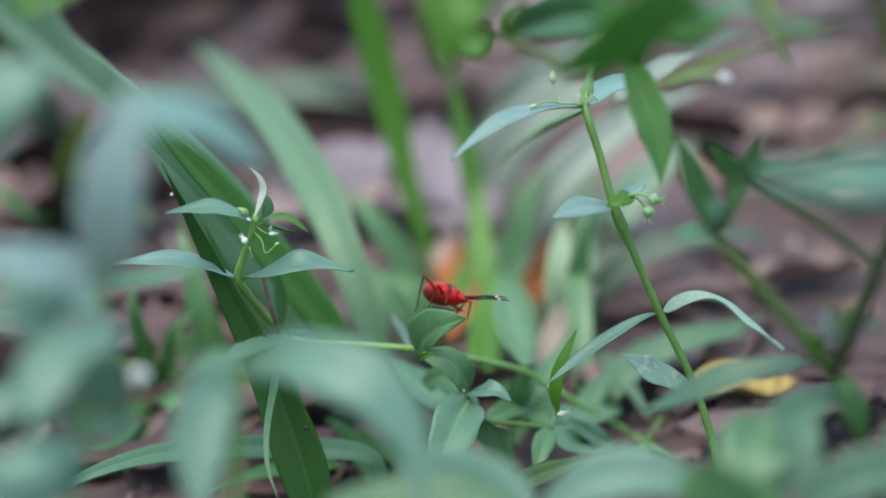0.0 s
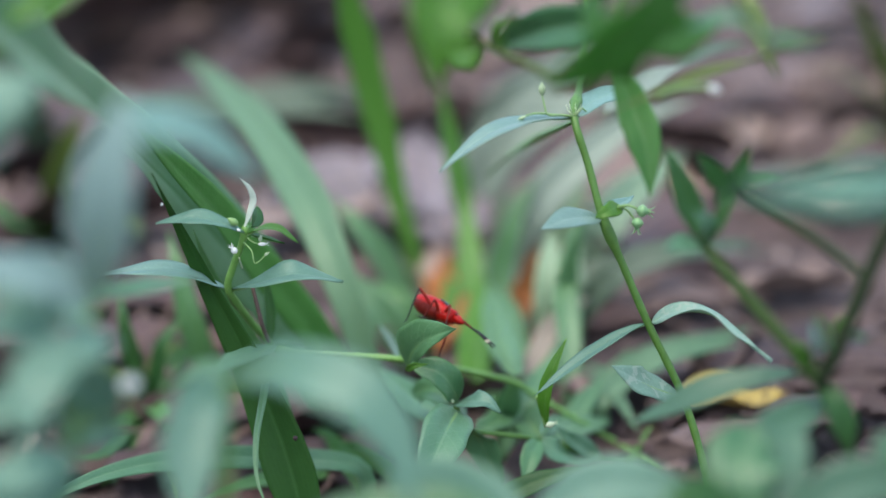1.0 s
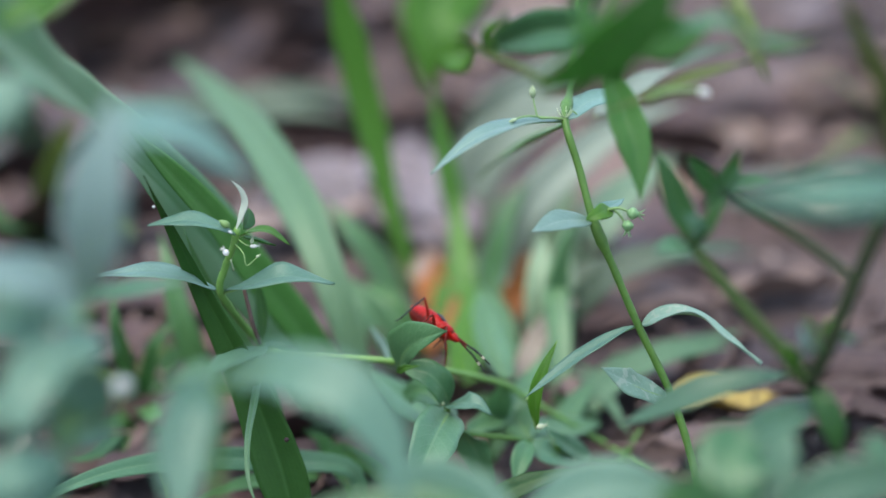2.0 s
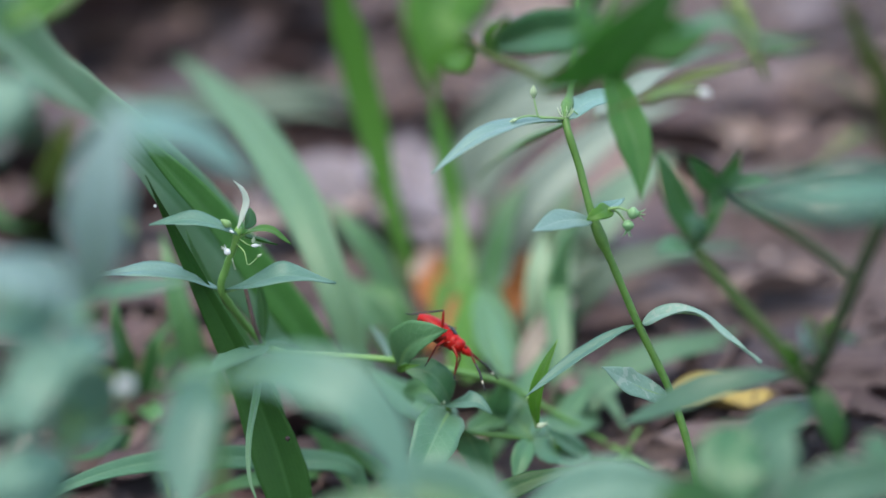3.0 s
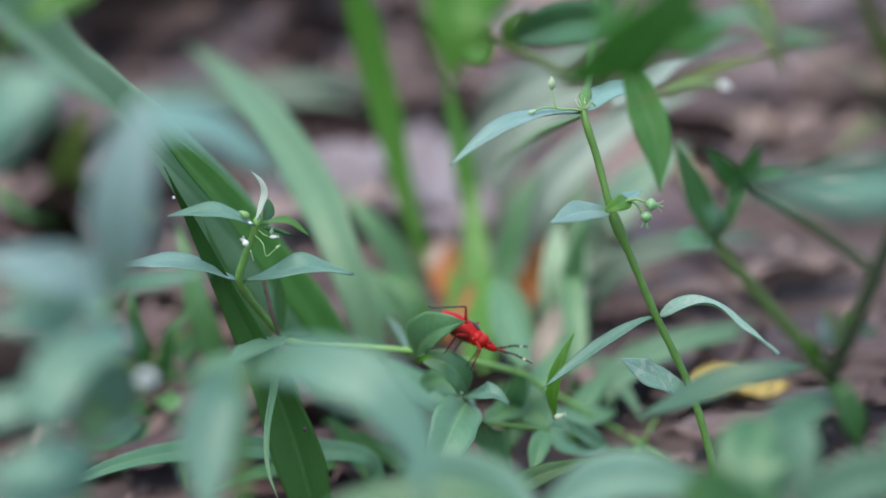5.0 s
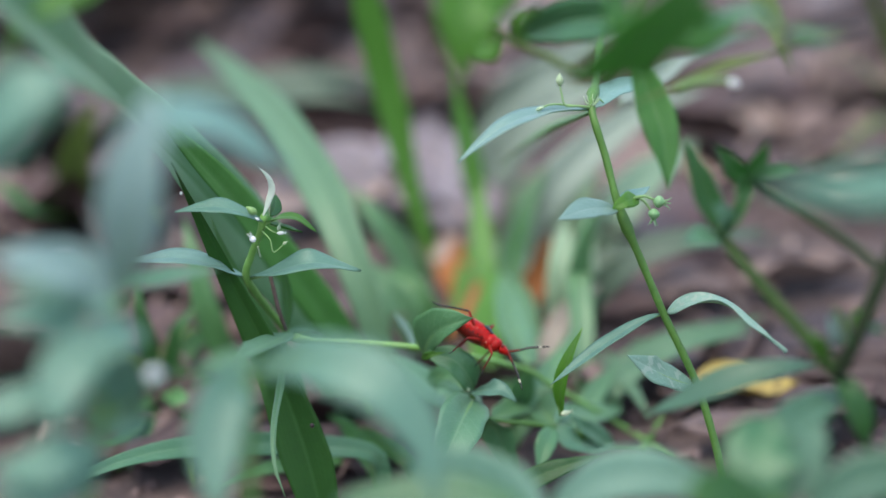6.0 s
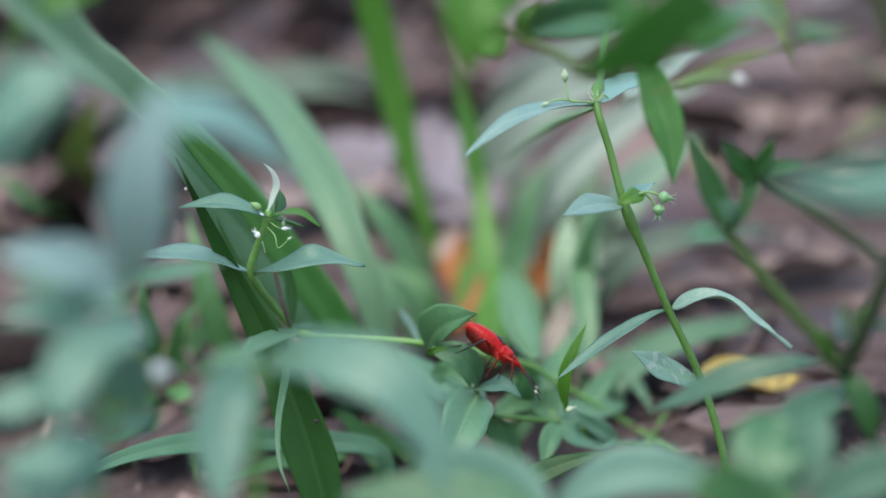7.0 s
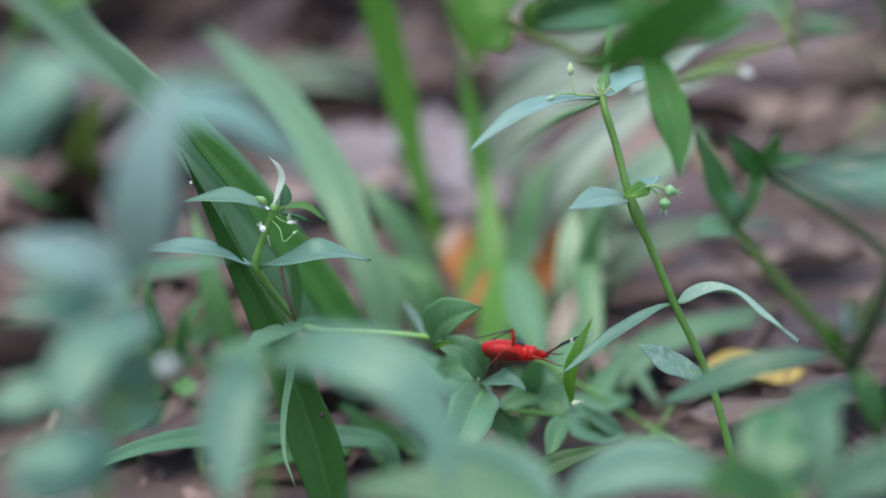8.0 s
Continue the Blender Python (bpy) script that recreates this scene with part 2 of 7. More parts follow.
def leaf_mesh(points, width, face, kind="lance", peak=0.42, fold=0.25, curl=0.0, ripple=0.03, n=18, m=8, thick=0.00022, twist=0.0, seed=1, hole=None, bow=0.0, taper=1.6, skew=0.0):
    """A leaf or a blade of grass along a line of points: base first. face: where its upper side looks. fold: the depth of its V,
    curl: its edges rolled down, ripple: its wavy rim, bow: how far its middle stands up, as parts of its length; skew: one half wider than the other; twist in degrees to the tip."""
    if bow and len(points) == 2:
        a, b = Vector(points[0]), Vector(points[1])
        up = Vector(face) - (b - a) * Vector(face).dot(b - a) / (b - a).length_squared
        points = [a, a.lerp(b, 0.5) + up.normalized() * bow * (b - a).length, b]
    line = curve_points(points, n)
    rng = random.Random(seed)
    ph = [rng.uniform(0, 6.28) for _ in range(4)]
    bm = bmesh.new()
    uvs, tops, lows = {}, [], []
    for i, c in enumerate(line):
        f = i / n
        tan = (line[min(i + 1, n)] - line[max(i - 1, 0)]).normalized()
        up = Vector(face).normalized()
        up = (up - tan * up.dot(tan)).normalized()
        up = Matrix.Rotation(radians(twist * f), 3, tan) @ up
        side = tan.cross(up)
        w = 0.5 * width * max(profile(kind, f, peak, taper), 0.02)
        top, low = [], []
        for j in range(m + 1):
            s = 2 * j / m - 1
            edge = 1 + 0.05 * math.sin(9 * f + ph[0] + (1.7 if s > 0 else 0)) + 0.03 * math.sin(23 * f + ph[1] + s)
            x = s * w * edge * (1 + (skew if s > 0 else -skew))
            z = fold * abs(s) * w - curl * s * s * w + ripple * width * s * s * math.sin(11 * f + ph[2] + 2.2 * s)
            z -= 0.03 * width * math.exp(-(s * 5) ** 2) * min(1, w / (0.3 * width))
            t = thick * (1.0 - 0.6 * abs(s)) * 0.5
            place = c + side * x + up * z
            a, b = bm.verts.new(place + up * t), bm.verts.new(place - up * t)
            uvs[a] = uvs[b] = (j / m, f)
            top.append(a)
            low.append(b)
        tops.append(top)
        lows.append(low)
    faces = []
    for i in range(n):
        for j in range(m):
            if hole and (i, j) in hole:
                continue
            faces.append(bm.faces.new((tops[i][j], tops[i][j + 1], tops[i + 1][j + 1], tops[i + 1][j])))
            faces.append(bm.faces.new((lows[i][j], lows[i + 1][j], lows[i + 1][j + 1], lows[i][j + 1])))
        for j in (0, m):
            faces.append(bm.faces.new((tops[i][j], tops[i + 1][j], lows[i + 1][j], lows[i][j])))
    for i in (0, n):
        for j in range(m):
            faces.append(bm.faces.new((tops[i][j], tops[i][j + 1], lows[i][j + 1], lows[i][j])))
    layer = bm.loops.layers.uv.new("uv")
    for fc in faces:
        for lp in fc.loops:
            lp[layer].uv = uvs[lp.vert]
    return bm


def leaf(parent, points, width, mat, face=(0, -0.3, 1), rib=True, label="", name="leaf", rib_mat=None, **shape):
    shape.setdefault("seed", len(bpy.data.objects))
    ob = part(name, leaf_mesh(points, width, face, **shape), mat, parent, label)
    if rib:
        # the raised rib under the leaf's middle
        sub = dict(shape)
        bow = sub.get("bow", 0.0)
        line = points
        if bow and len(points) == 2:
            a, b = Vector(points[0]), Vector(points[1])
            up = Vector(face) - (b - a) * Vector(face).dot(b - a) / (b - a).length_squared
            line = [a, a.lerp(b, 0.5) + up.normalized() * bow * (b - a).length, b]
        drop = -0.00012 * Vector(face).normalized() - Vector(face).normalized() * 0.03 * width
        line = curve_points(line, 12)[:11]
        part("midrib", tube_mesh([p + drop for p in line], [0.028 * width + 0.0001, 0.00006], 12, 6), rib_mat or TENDER, ob)
    return ob


def stem(parent, points, radii, mat=None, n=40, bulges=(), name="stem", label=""):
    return part(name, tube_mesh(points, radii, n, 10, bulges=bulges), mat or STEM, parent, label)


def drop_mesh(at, axis, length, radius, teeth=0, bm=None):
    """A bud or berry: a rounded drop along axis, with little teeth at its end."""
    bm = bm or bmesh.new()
    axis = Vector(axis).normalized()
    side = axis.orthogonal().normalized()
    up = axis.cross(side)
    rings, rows, sides = [], 9, 12
    for i in range(rows + 1):
        f = i / rows
        r = radius * max(0.06, math.sin(math.pi * min(0.97, f ** 0.85 * 0.97 + 0.02)))
        c = Vector(at) + axis * length * f
        rings.append([bm.verts.new(c + r * (math.cos(a) * side + math.sin(a) * up)) for a in (2 * math.pi * q / sides for q in range(sides))])
    for a, b in zip(rings, rings[1:]):
        for q in range(sides):
            bm.faces.new((a[q], a[(q + 1) % sides], b[(q + 1) % sides], b[q]))
    bm.faces.new(rings[0][::-1])
    bm.faces.new(rings[-1])
    end = Vector(at) + axis * length * 0.9
    for k in range(teeth):
        a = 2 * math.pi * k / teeth + 0.4
        out = math.cos(a) * side + math.sin(a) * up
        tube_mesh([end + out * radius * 0.3, end + out * radius * 0.6 + axis * radius * 0.6, end + out * radius * 1.0 + axis * radius * 1.0], [radius * 0.16, radius * 0.03], 4, 5, bm)
    return bm


FRONT, UP, TILT = (0, -0.9, 0.45), (0, -0.3, 1), (0.1, -0.65, 0.75)


# ---- ground ----
def soil_material():
    m, n, l, b = material("forest_soil")
    pos = n.new("ShaderNodeNewGeometry").outputs["Position"]
    fine = noise_tex(n, l, 420, 5, pos, 0.65)
    mid = noise_tex(n, l, 70, 4, pos)
    broad = noise_tex(n, l, 16, 3, pos)
    col = ramp(n, l, mid, [(0.3, (0.046, 0.031, 0.03)), (0.55, (0.10, 0.067, 0.06)), (0.75, (0.17, 0.117, 0.102))])
    col = mixed(n, l, math_node(n, l, "MULTIPLY", broad, 0.6), col, (0.085, 0.054, 0.048))
    col = mixed(n, l, math_node(n, l, "GREATER_THAN", fine, 0.62), col, (0.13, 0.095, 0.075))
    l.new(col, b.inputs["Base Color"])
    b.inputs["Roughness"].default_value = 0.85
    bp = n.new("ShaderNodeBump")
    bp.inputs["Strength"].default_value, bp.inputs["Distance"].default_value = 0.8, 0.003
    l.new(math_node(n, l, "ADD", fine, mid), bp.inputs["Height"])
    l.new(bp.outputs[0], b.inputs["Normal"])
    return m


def litter_material(name, stops, rough=0.6, through=0.12):
    m, n, l, b = material(name)
    uv = n.new("ShaderNodeUVMap").outputs[0]
    geo = n.new("ShaderNodeTexCoord").outputs["Object"]
    info = n.new("ShaderNodeObjectInfo").outputs["Random"]
    fine = noise_tex(n, l, 600, 4, geo)
    blot = noise_tex(n, l, 110, 3, geo)
    tone = math_node(n, l, "MULTIPLY_ADD", info, 0.75, math_node(n, l, "MULTIPLY_ADD", blot, 0.35, math_node(n, l, "MULTIPLY", fine, 0.15)))
    col = ramp(n, l, tone, stops)
    s = n.new("ShaderNodeSeparateXYZ")
    l.new(uv, s.inputs[0])
    across = math_node(n, l, "ABSOLUTE", math_node(n, l, "SUBTRACT", s.outputs[0], 0.5))
    veins = math_node(n, l, "LESS_THAN", math_node(n, l, "FRACT", math_node(n, l, "MULTIPLY", math_node(n, l, "SUBTRACT", s.outputs[1], math_node(n, l, "MULTIPLY", across, 0.6)), 11.0)), 0.12)
    col = mixed(n, l, math_node(n, l, "MULTIPLY", math_node(n, l, "MAXIMUM", veins, math_node(n, l, "LESS_THAN", across, 0.03)), 0.35), col, (0.26, 0.19, 0.15))
    spot = math_node(n, l, "GREATER_THAN", noise_tex(n, l, 260, 2, geo), 0.64)
    col = mixed(n, l, math_node(n, l, "MULTIPLY", spot, 0.6), col, (0.035, 0.022, 0.02))
    l.new(col, b.inputs["Base Color"])
    b.inputs["Roughness"].default_value = rough
    bp = n.new("ShaderNodeBump")
    bp.inputs["Strength"].default_value, bp.inputs["Distance"].default_value = 0.5, 0.0006
    l.new(math_node(n, l, "ADD", fine, veins), bp.inputs["Height"])
    l.new(bp.outputs[0], b.inputs["Normal"])
    t = n.new("ShaderNodeBsdfTranslucent")
    l.new(col, t.inputs["Color"])
    mx = n.new("ShaderNodeMixShader")
    mx.inputs[0].default_value = through
    l.new(b.outputs[0], mx.inputs[1])
    l.new(t.outputs[0], mx.inputs[2])
    l.new(mx.outputs[0], n["Material Output"].inputs["Surface"])
    return m


SOIL = soil_material()
BROWN = litter_material("brown_litter", [(0.15, (0.055, 0.036, 0.034)), (0.45, (0.115, 0.074, 0.066)), (0.7, (0.155, 0.102, 0.088)), (1.0, (0.22, 0.152, 0.128))])
PINK = litter_material("pinkish_litter", [(0.2, (0.16, 0.108, 0.094)), (0.9, (0.34, 0.246, 0.2))])
LILAC = litter_material("grey_litter", [(0.2, (0.14, 0.115, 0.128)), (0.9, (0.25, 0.21, 0.225))])
RUST = litter_material("rust_litter", [(0.2, (0.27, 0.085, 0.014)), (0.9, (0.44, 0.165, 0.038))], through=0.3)
YELLOW = litter_material("yellow_litter", [(0.2, (0.36, 0.26, 0.06)), (0.9, (0.52, 0.41, 0.12))], through=0.3)
# dark litter colour, also used for leaves that paint shade in gaps
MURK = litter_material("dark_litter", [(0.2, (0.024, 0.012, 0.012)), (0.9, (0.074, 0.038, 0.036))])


HOLLOWS = (((0.0768, 0.0433), 0.006, 0.009), ((-0.1011, 0.3050), 0.011, 0.014), ((-0.0562, 0.2342), 0.009, 0.009), ((-0.0182, 0.0457), 0.009, 0.016),
           ((-0.0629, 0.0362), 0.005, 0.009), ((-0.0823, 0.0806), 0.006, 0.009))    # place, radius and depth of dark hollows in the litter


def bumps(x, y):
    low = sum(d * math.exp(-((x - a) ** 2 + (y - b) ** 2) / (r * r)) for (a, b), r, d in HOLLOWS) if abs(x) < 0.3 and -0.1 < y < 0.6 else 0.0
    near = math.exp(-((x * x + (y - 0.25) ** 2) / 0.6))
    return -low + (0.009 * noise.noise((x * 9, y * 9, 0.3)) + 0.004 * noise.noise((x * 31, y * 31, 2.1)) - 0.003) * near + 0.05 * noise.noise((x * 0.4, y * 0.4, 5.0)) * (1 - near) * min(1.0, (x * x + y * y) * 0.02)


def build_ground():
    def steps(lo, hi, step, reach):
        out, a, b, s = [lo + step * i for i in range(int(round((hi - lo) / step)) + 1)], lo, hi, step
        while b < reach:
            s *= 1.45
            a, b = a - s, b + s
            out = [a] + out + [b]
        return out
    xs, ys = steps(-0.45, 0.45, 0.006, 300), steps(-0.45, 1.1, 0.006, 300)
    verts = [(x, y, bumps(x, y)) for y in ys for x in xs]
    k = len(xs)
    faces = [(j * k + i, j * k + i + 1, j * k + k + i + 1, j * k + k + i) for j in range(len(ys) - 1) for i in range(k - 1)]
    me = bpy.data.meshes.new("ground")
    me.from_pydata(verts, [], faces)
    me.materials.append(SOIL)
    me.polygons.foreach_set("use_smooth", [True] * len(me.polygons))
    return tagged(new("ground", me), "dark purplish-brown forest soil strewn with leaf litter", "ground", kind="structure")


build_ground()


def dead_leaf_mesh(length, width, curl, seed):
    """A dry leaf lying flat, about its own middle: crumpled, with upturned rims and a short stalk."""
    rng = random.Random(seed)
    a = rng.uniform(0.08, 0.22) * length
    bm = leaf_mesh([(-length / 2, 0, 0.002), (-length * 0.15, rng.uniform(-0.08, 0.08) * length, a * 0.4), (length * 0.2, rng.uniform(-0.05, 0.05) * length, a * 0.35), (length / 2, 0, 0.003 + 0.05 * length)],
                   width, (rng.uniform(-0.2, 0.2), rng.uniform(-0.2, 0.2), 1), kind="oval", peak=rng.uniform(0.38, 0.5), fold=rng.uniform(0.0, 0.35), curl=curl, ripple=0.09, n=14, m=8, thick=0.0003, twist=rng.uniform(-40, 40), seed=seed)
    stalk = tube_mesh([(-length / 2 - 0.24 * length, 0.03 * length, 0.002), (-length / 2 - 0.08 * length, 0, 0.001), (-length * 0.46, 0, 0.003)], [0.0006, 0.0004], 6, 6)
    low = min(v.co.z for v in (*bm.verts, *stalk.verts))
    for b in (bm, stalk):
        bmesh.ops.translate(b, verts=b.verts, vec=(0, 0, -low))
    return bm, stalk


TWIG = plain_material("dry_stalk", (0.05, 0.03, 0.025), (0.16, 0.10, 0.08), 0.7, 900, 0.3)
DRY = [dead_leaf_mesh(0.040 + 0.006 * k, 0.017 + 0.0035 * (k % 3), (-0.5, 0.35, -0.2, 0.5, 0.0, -0.7)[k], 40 + k) for k in range(6)]
DRY_MESHES = []
for k, (bm, stalk) in enumerate(DRY):
    stalk_mesh = bpy.data.meshes.new("stalk")
    stalk.to_mesh(stalk_mesh)
    stalk.free()
    stalk_mesh.materials.append(TWIG)
    made = [stalk_mesh]
    for mat in (BROWN, PINK, LILAC, MURK, RUST, YELLOW):
        me = bpy.data.meshes.new("dead_leaf")
        bm.to_mesh(me)
        me.materials.append(mat)
        me.polygons.foreach_set("use_smooth", [True] * len(me.polygons))
        made.append(me)
    bm.free()
    DRY_MESHES.append(made)

DRY_LABELS = ("crumpled brown dead leaf lying on the soil", "pinkish-tan dry dead leaf lying on the soil", "pale lilac-grey dead leaf lying on the soil",
              "dark rotting dead leaf, where set in gaps a stand-in for shade", "rusty orange dead leaf lying among the grass", "yellowed fallen leaf lying on the litter")


def dead_leaf(x, y, shape, colour, turn=0.0, tip=0.0, roll=0.0, size=1.0, lift=0.0):
    ob = new("dead_leaf")
    for k, name in ((colour + 1, "blade"), (0, "stalk")):
        new(name, DRY_MESHES[shape][k]).parent = ob
    ob.matrix_basis = pose(x, y, bumps(x, y) + lift, roll, tip, turn) @ Matrix.Diagonal((size, size, size, 1))
    return tagged(ob, DRY_LABELS[colour], "dead leaf", "leaf litter")


# single fallen leaves that stand out; dark ones in gaps paint the shade there
def fallen():
    def lie(at, *rest, **more):
        dead_leaf(at[0], at[1], *rest, **more)
    lie((-0.0095, 0.1604), 2, 2, 95, 0, 10, 0.9, 0.004)
    lie((-0.0177, 0.1724), 4, 2, 80, 5, 0, 0.7, 0.004)
    lie((-0.0030, 0.1451), 1, 2, 100, 0, 0, 1, 0.004)
    lie((0.0678, 0.2112), 4, 1, 30, 0, 0, 0.42, 0.004)
    lie((0.1059, 0.2579), 4, 0, 10, 0, 0, 1.3, 0.004)
    lie((0.0638, 0.1938), 2, 1, 70, 0, 0, 0.9, 0.004)
    lie((-0.0086, 0.2291), 5, 0, 90, 0, 0, 0.6, 0.004)
    lie((-0.0303, 0.1414), 1, 1, 20, 0, 0, 0.8, 0.004)
    lie((-0.0551, 0.0978), 3, 3, 10, 0, 0, 0.8, 0.004)
    lie((0.0001, 0.1104), 0, 4, 85, -30, 0, 0.35, 0.004)
    lie((-0.0011, 0.1237), 1, 1, 70, -20, 0, 0.4, 0.004)
    lie((0.0175, 0.0978), 0, 4, 80, -65, 10, 0.62, 0.004)
    lie((0.0505, 0.0430), 0, 5, 4, 0, 20, 0.50, 0.007)
    lie((0.0301, 0.0544), 1, 5, 50, 0, 10, 0.16, 0.004)
    lie((-0.0164, 0.0397), 4, 3, 40, 0, 0, 0.8, 0.004)
    lie((-0.0226, 0.0338), 1, 3, 0, 0, 0, 0.7, 0.004)
    lie((-0.0997, 0.2098), 0, 4, 40, -50, 0, 0.45, 0.004)
    lie((0.0307, 0.1237), 2, 0, 30, 0, 0, 0.5, 0.002)
    lie((0.0343, 0.0902), 4, 3, 10, 0, 0, 0.4, 0.002)
    lie((0.0776, 0.0744), 4, 3, 20, 0, 0, 0.8, 0.004)
    lie((0.0494, 0.0744), 2, 0, 5, 0, 0, 0.4, 0.002)
    lie((0.0447, 0.1170), 4, 0, 0, 0, 0, 0.6, 0.002)
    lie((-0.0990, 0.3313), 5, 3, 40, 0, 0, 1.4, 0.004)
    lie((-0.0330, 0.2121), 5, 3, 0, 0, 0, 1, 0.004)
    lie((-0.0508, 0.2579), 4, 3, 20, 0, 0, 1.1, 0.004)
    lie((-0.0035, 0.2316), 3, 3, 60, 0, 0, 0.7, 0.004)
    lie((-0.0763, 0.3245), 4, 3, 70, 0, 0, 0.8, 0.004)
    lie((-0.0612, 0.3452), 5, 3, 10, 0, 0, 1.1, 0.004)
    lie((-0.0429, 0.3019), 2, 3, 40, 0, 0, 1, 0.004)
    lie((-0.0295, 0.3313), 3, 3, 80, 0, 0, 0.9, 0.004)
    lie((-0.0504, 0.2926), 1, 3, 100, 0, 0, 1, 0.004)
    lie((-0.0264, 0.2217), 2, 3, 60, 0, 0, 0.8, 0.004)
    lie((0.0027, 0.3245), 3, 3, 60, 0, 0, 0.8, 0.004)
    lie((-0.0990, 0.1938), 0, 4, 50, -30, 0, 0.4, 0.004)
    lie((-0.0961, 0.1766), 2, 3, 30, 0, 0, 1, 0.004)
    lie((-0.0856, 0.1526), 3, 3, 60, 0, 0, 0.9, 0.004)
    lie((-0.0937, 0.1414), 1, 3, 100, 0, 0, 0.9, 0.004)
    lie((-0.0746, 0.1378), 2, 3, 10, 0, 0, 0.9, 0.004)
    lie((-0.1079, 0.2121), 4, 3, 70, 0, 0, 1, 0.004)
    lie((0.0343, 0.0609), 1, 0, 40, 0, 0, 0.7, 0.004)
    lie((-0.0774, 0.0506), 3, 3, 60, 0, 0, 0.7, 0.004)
    # dark leaves laid to paint the near-black shade between the herbs
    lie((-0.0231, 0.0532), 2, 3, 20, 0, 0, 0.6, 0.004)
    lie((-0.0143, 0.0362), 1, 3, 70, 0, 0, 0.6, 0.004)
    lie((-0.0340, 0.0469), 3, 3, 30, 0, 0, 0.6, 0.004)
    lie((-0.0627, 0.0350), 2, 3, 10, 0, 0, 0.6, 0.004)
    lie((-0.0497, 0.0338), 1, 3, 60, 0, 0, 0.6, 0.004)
    lie((0.0406, 0.0978), 1, 0, 170, 0, 0, 0.7, 0.004)
    lie((-0.0187, 0.0457), 3, 3, 30, 0, 0, 0.7, 0.004)
    lie((0.0931, 0.1808), 3, 1, 80, 0, 0, 0.8, 0.004)
    lie((0.0697, 0.1024), 2, 1, 5, 0, 0, 0.5, 0.002)
    lie((0.0539, 0.0338), 3, 0, 20, 0, 0, 0.6, 0.004)
    # blotches of litter that stand out on the open ground; dark ones paint shade
    lie((-0.0180, 0.1432), 0, 2, 8, 0, 45, 0.62, 0.006)
    lie((-0.0115, 0.1324), 2, 2, 170, 0, 45, 0.55, 0.006)
    lie((-0.0229, 0.1724), 4, 2, 8, 0, 45, 0.50, 0.006)
    lie((0.0009, 0.1015), 1, 4, 85, -35, 0, 0.30, 0.004)
    lie((0.0018, 0.0902), 3, 4, 60, -30, 0, 0.26, 0.004)
    lie((-0.0904, 0.1745), 0, 1, 8, 0, 50, 0.34, 0.006)
    lie((-0.0945, 0.1526), 2, 1, 8, 0, 50, 0.36, 0.006)
    lie((-0.0818, 0.1432), 5, 2, 8, 0, 50, 0.34, 0.006)
    lie((-0.0967, 0.2217), 5, 2, 8, 0, 50, 0.40, 0.006)
    lie((-0.1001, 0.1938), 1, 4, 5, 0, 55, 0.24, 0.006)
    lie((-0.0925, 0.1745), 3, 1, 15, 0, 50, 0.30, 0.006)
    lie((0.0844, 0.2242), 0, 3, 8, 0, 60, 0.46, 0.006)
    lie((0.0704, 0.2098), 2, 1, 8, 0, 40, 0.50, 0.006)
    lie((0.1071, 0.2471), 5, 1, 12, 0, 30, 0.55, 0.006)
    lie((0.0109, 0.3146), 3, 2, 12, 0, 40, 0.60, 0.006)
    lie((0.0279, 0.3245), 0, 1, 12, 0, 40, 0.60, 0.006)
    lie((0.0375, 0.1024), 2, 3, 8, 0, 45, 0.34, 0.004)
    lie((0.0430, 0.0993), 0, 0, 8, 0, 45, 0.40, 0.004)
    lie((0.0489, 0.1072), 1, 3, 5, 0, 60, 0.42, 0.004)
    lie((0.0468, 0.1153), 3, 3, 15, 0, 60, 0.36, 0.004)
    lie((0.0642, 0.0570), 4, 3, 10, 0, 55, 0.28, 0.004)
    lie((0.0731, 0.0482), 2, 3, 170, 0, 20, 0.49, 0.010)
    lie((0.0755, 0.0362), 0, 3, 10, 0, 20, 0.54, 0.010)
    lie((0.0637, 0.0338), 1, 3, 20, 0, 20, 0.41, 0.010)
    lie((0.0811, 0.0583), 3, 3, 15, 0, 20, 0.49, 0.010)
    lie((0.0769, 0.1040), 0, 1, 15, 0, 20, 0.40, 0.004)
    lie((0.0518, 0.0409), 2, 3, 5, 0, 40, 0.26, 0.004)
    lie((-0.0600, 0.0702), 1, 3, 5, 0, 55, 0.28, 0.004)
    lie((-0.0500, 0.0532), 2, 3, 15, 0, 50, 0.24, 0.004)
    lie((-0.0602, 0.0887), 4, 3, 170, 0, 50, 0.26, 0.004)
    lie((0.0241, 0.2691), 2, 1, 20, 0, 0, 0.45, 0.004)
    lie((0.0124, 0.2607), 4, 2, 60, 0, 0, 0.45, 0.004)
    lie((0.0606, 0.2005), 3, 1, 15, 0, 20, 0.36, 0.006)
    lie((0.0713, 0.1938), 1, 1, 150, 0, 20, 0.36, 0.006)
    # upright dark leaves paint the shadow of a deep hole
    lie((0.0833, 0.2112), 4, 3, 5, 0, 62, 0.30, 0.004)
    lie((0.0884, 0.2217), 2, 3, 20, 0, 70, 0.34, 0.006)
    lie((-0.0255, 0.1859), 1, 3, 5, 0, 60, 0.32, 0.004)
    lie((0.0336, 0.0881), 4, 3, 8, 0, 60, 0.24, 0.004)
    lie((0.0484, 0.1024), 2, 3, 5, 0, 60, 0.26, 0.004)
    lie((0.0947, 0.2112), 5, 0, 30, 0, 0, 0.45, 0.006)
    lie((0.0877, 0.1808), 0, 1, 10, 0, 0, 0.45, 0.006)
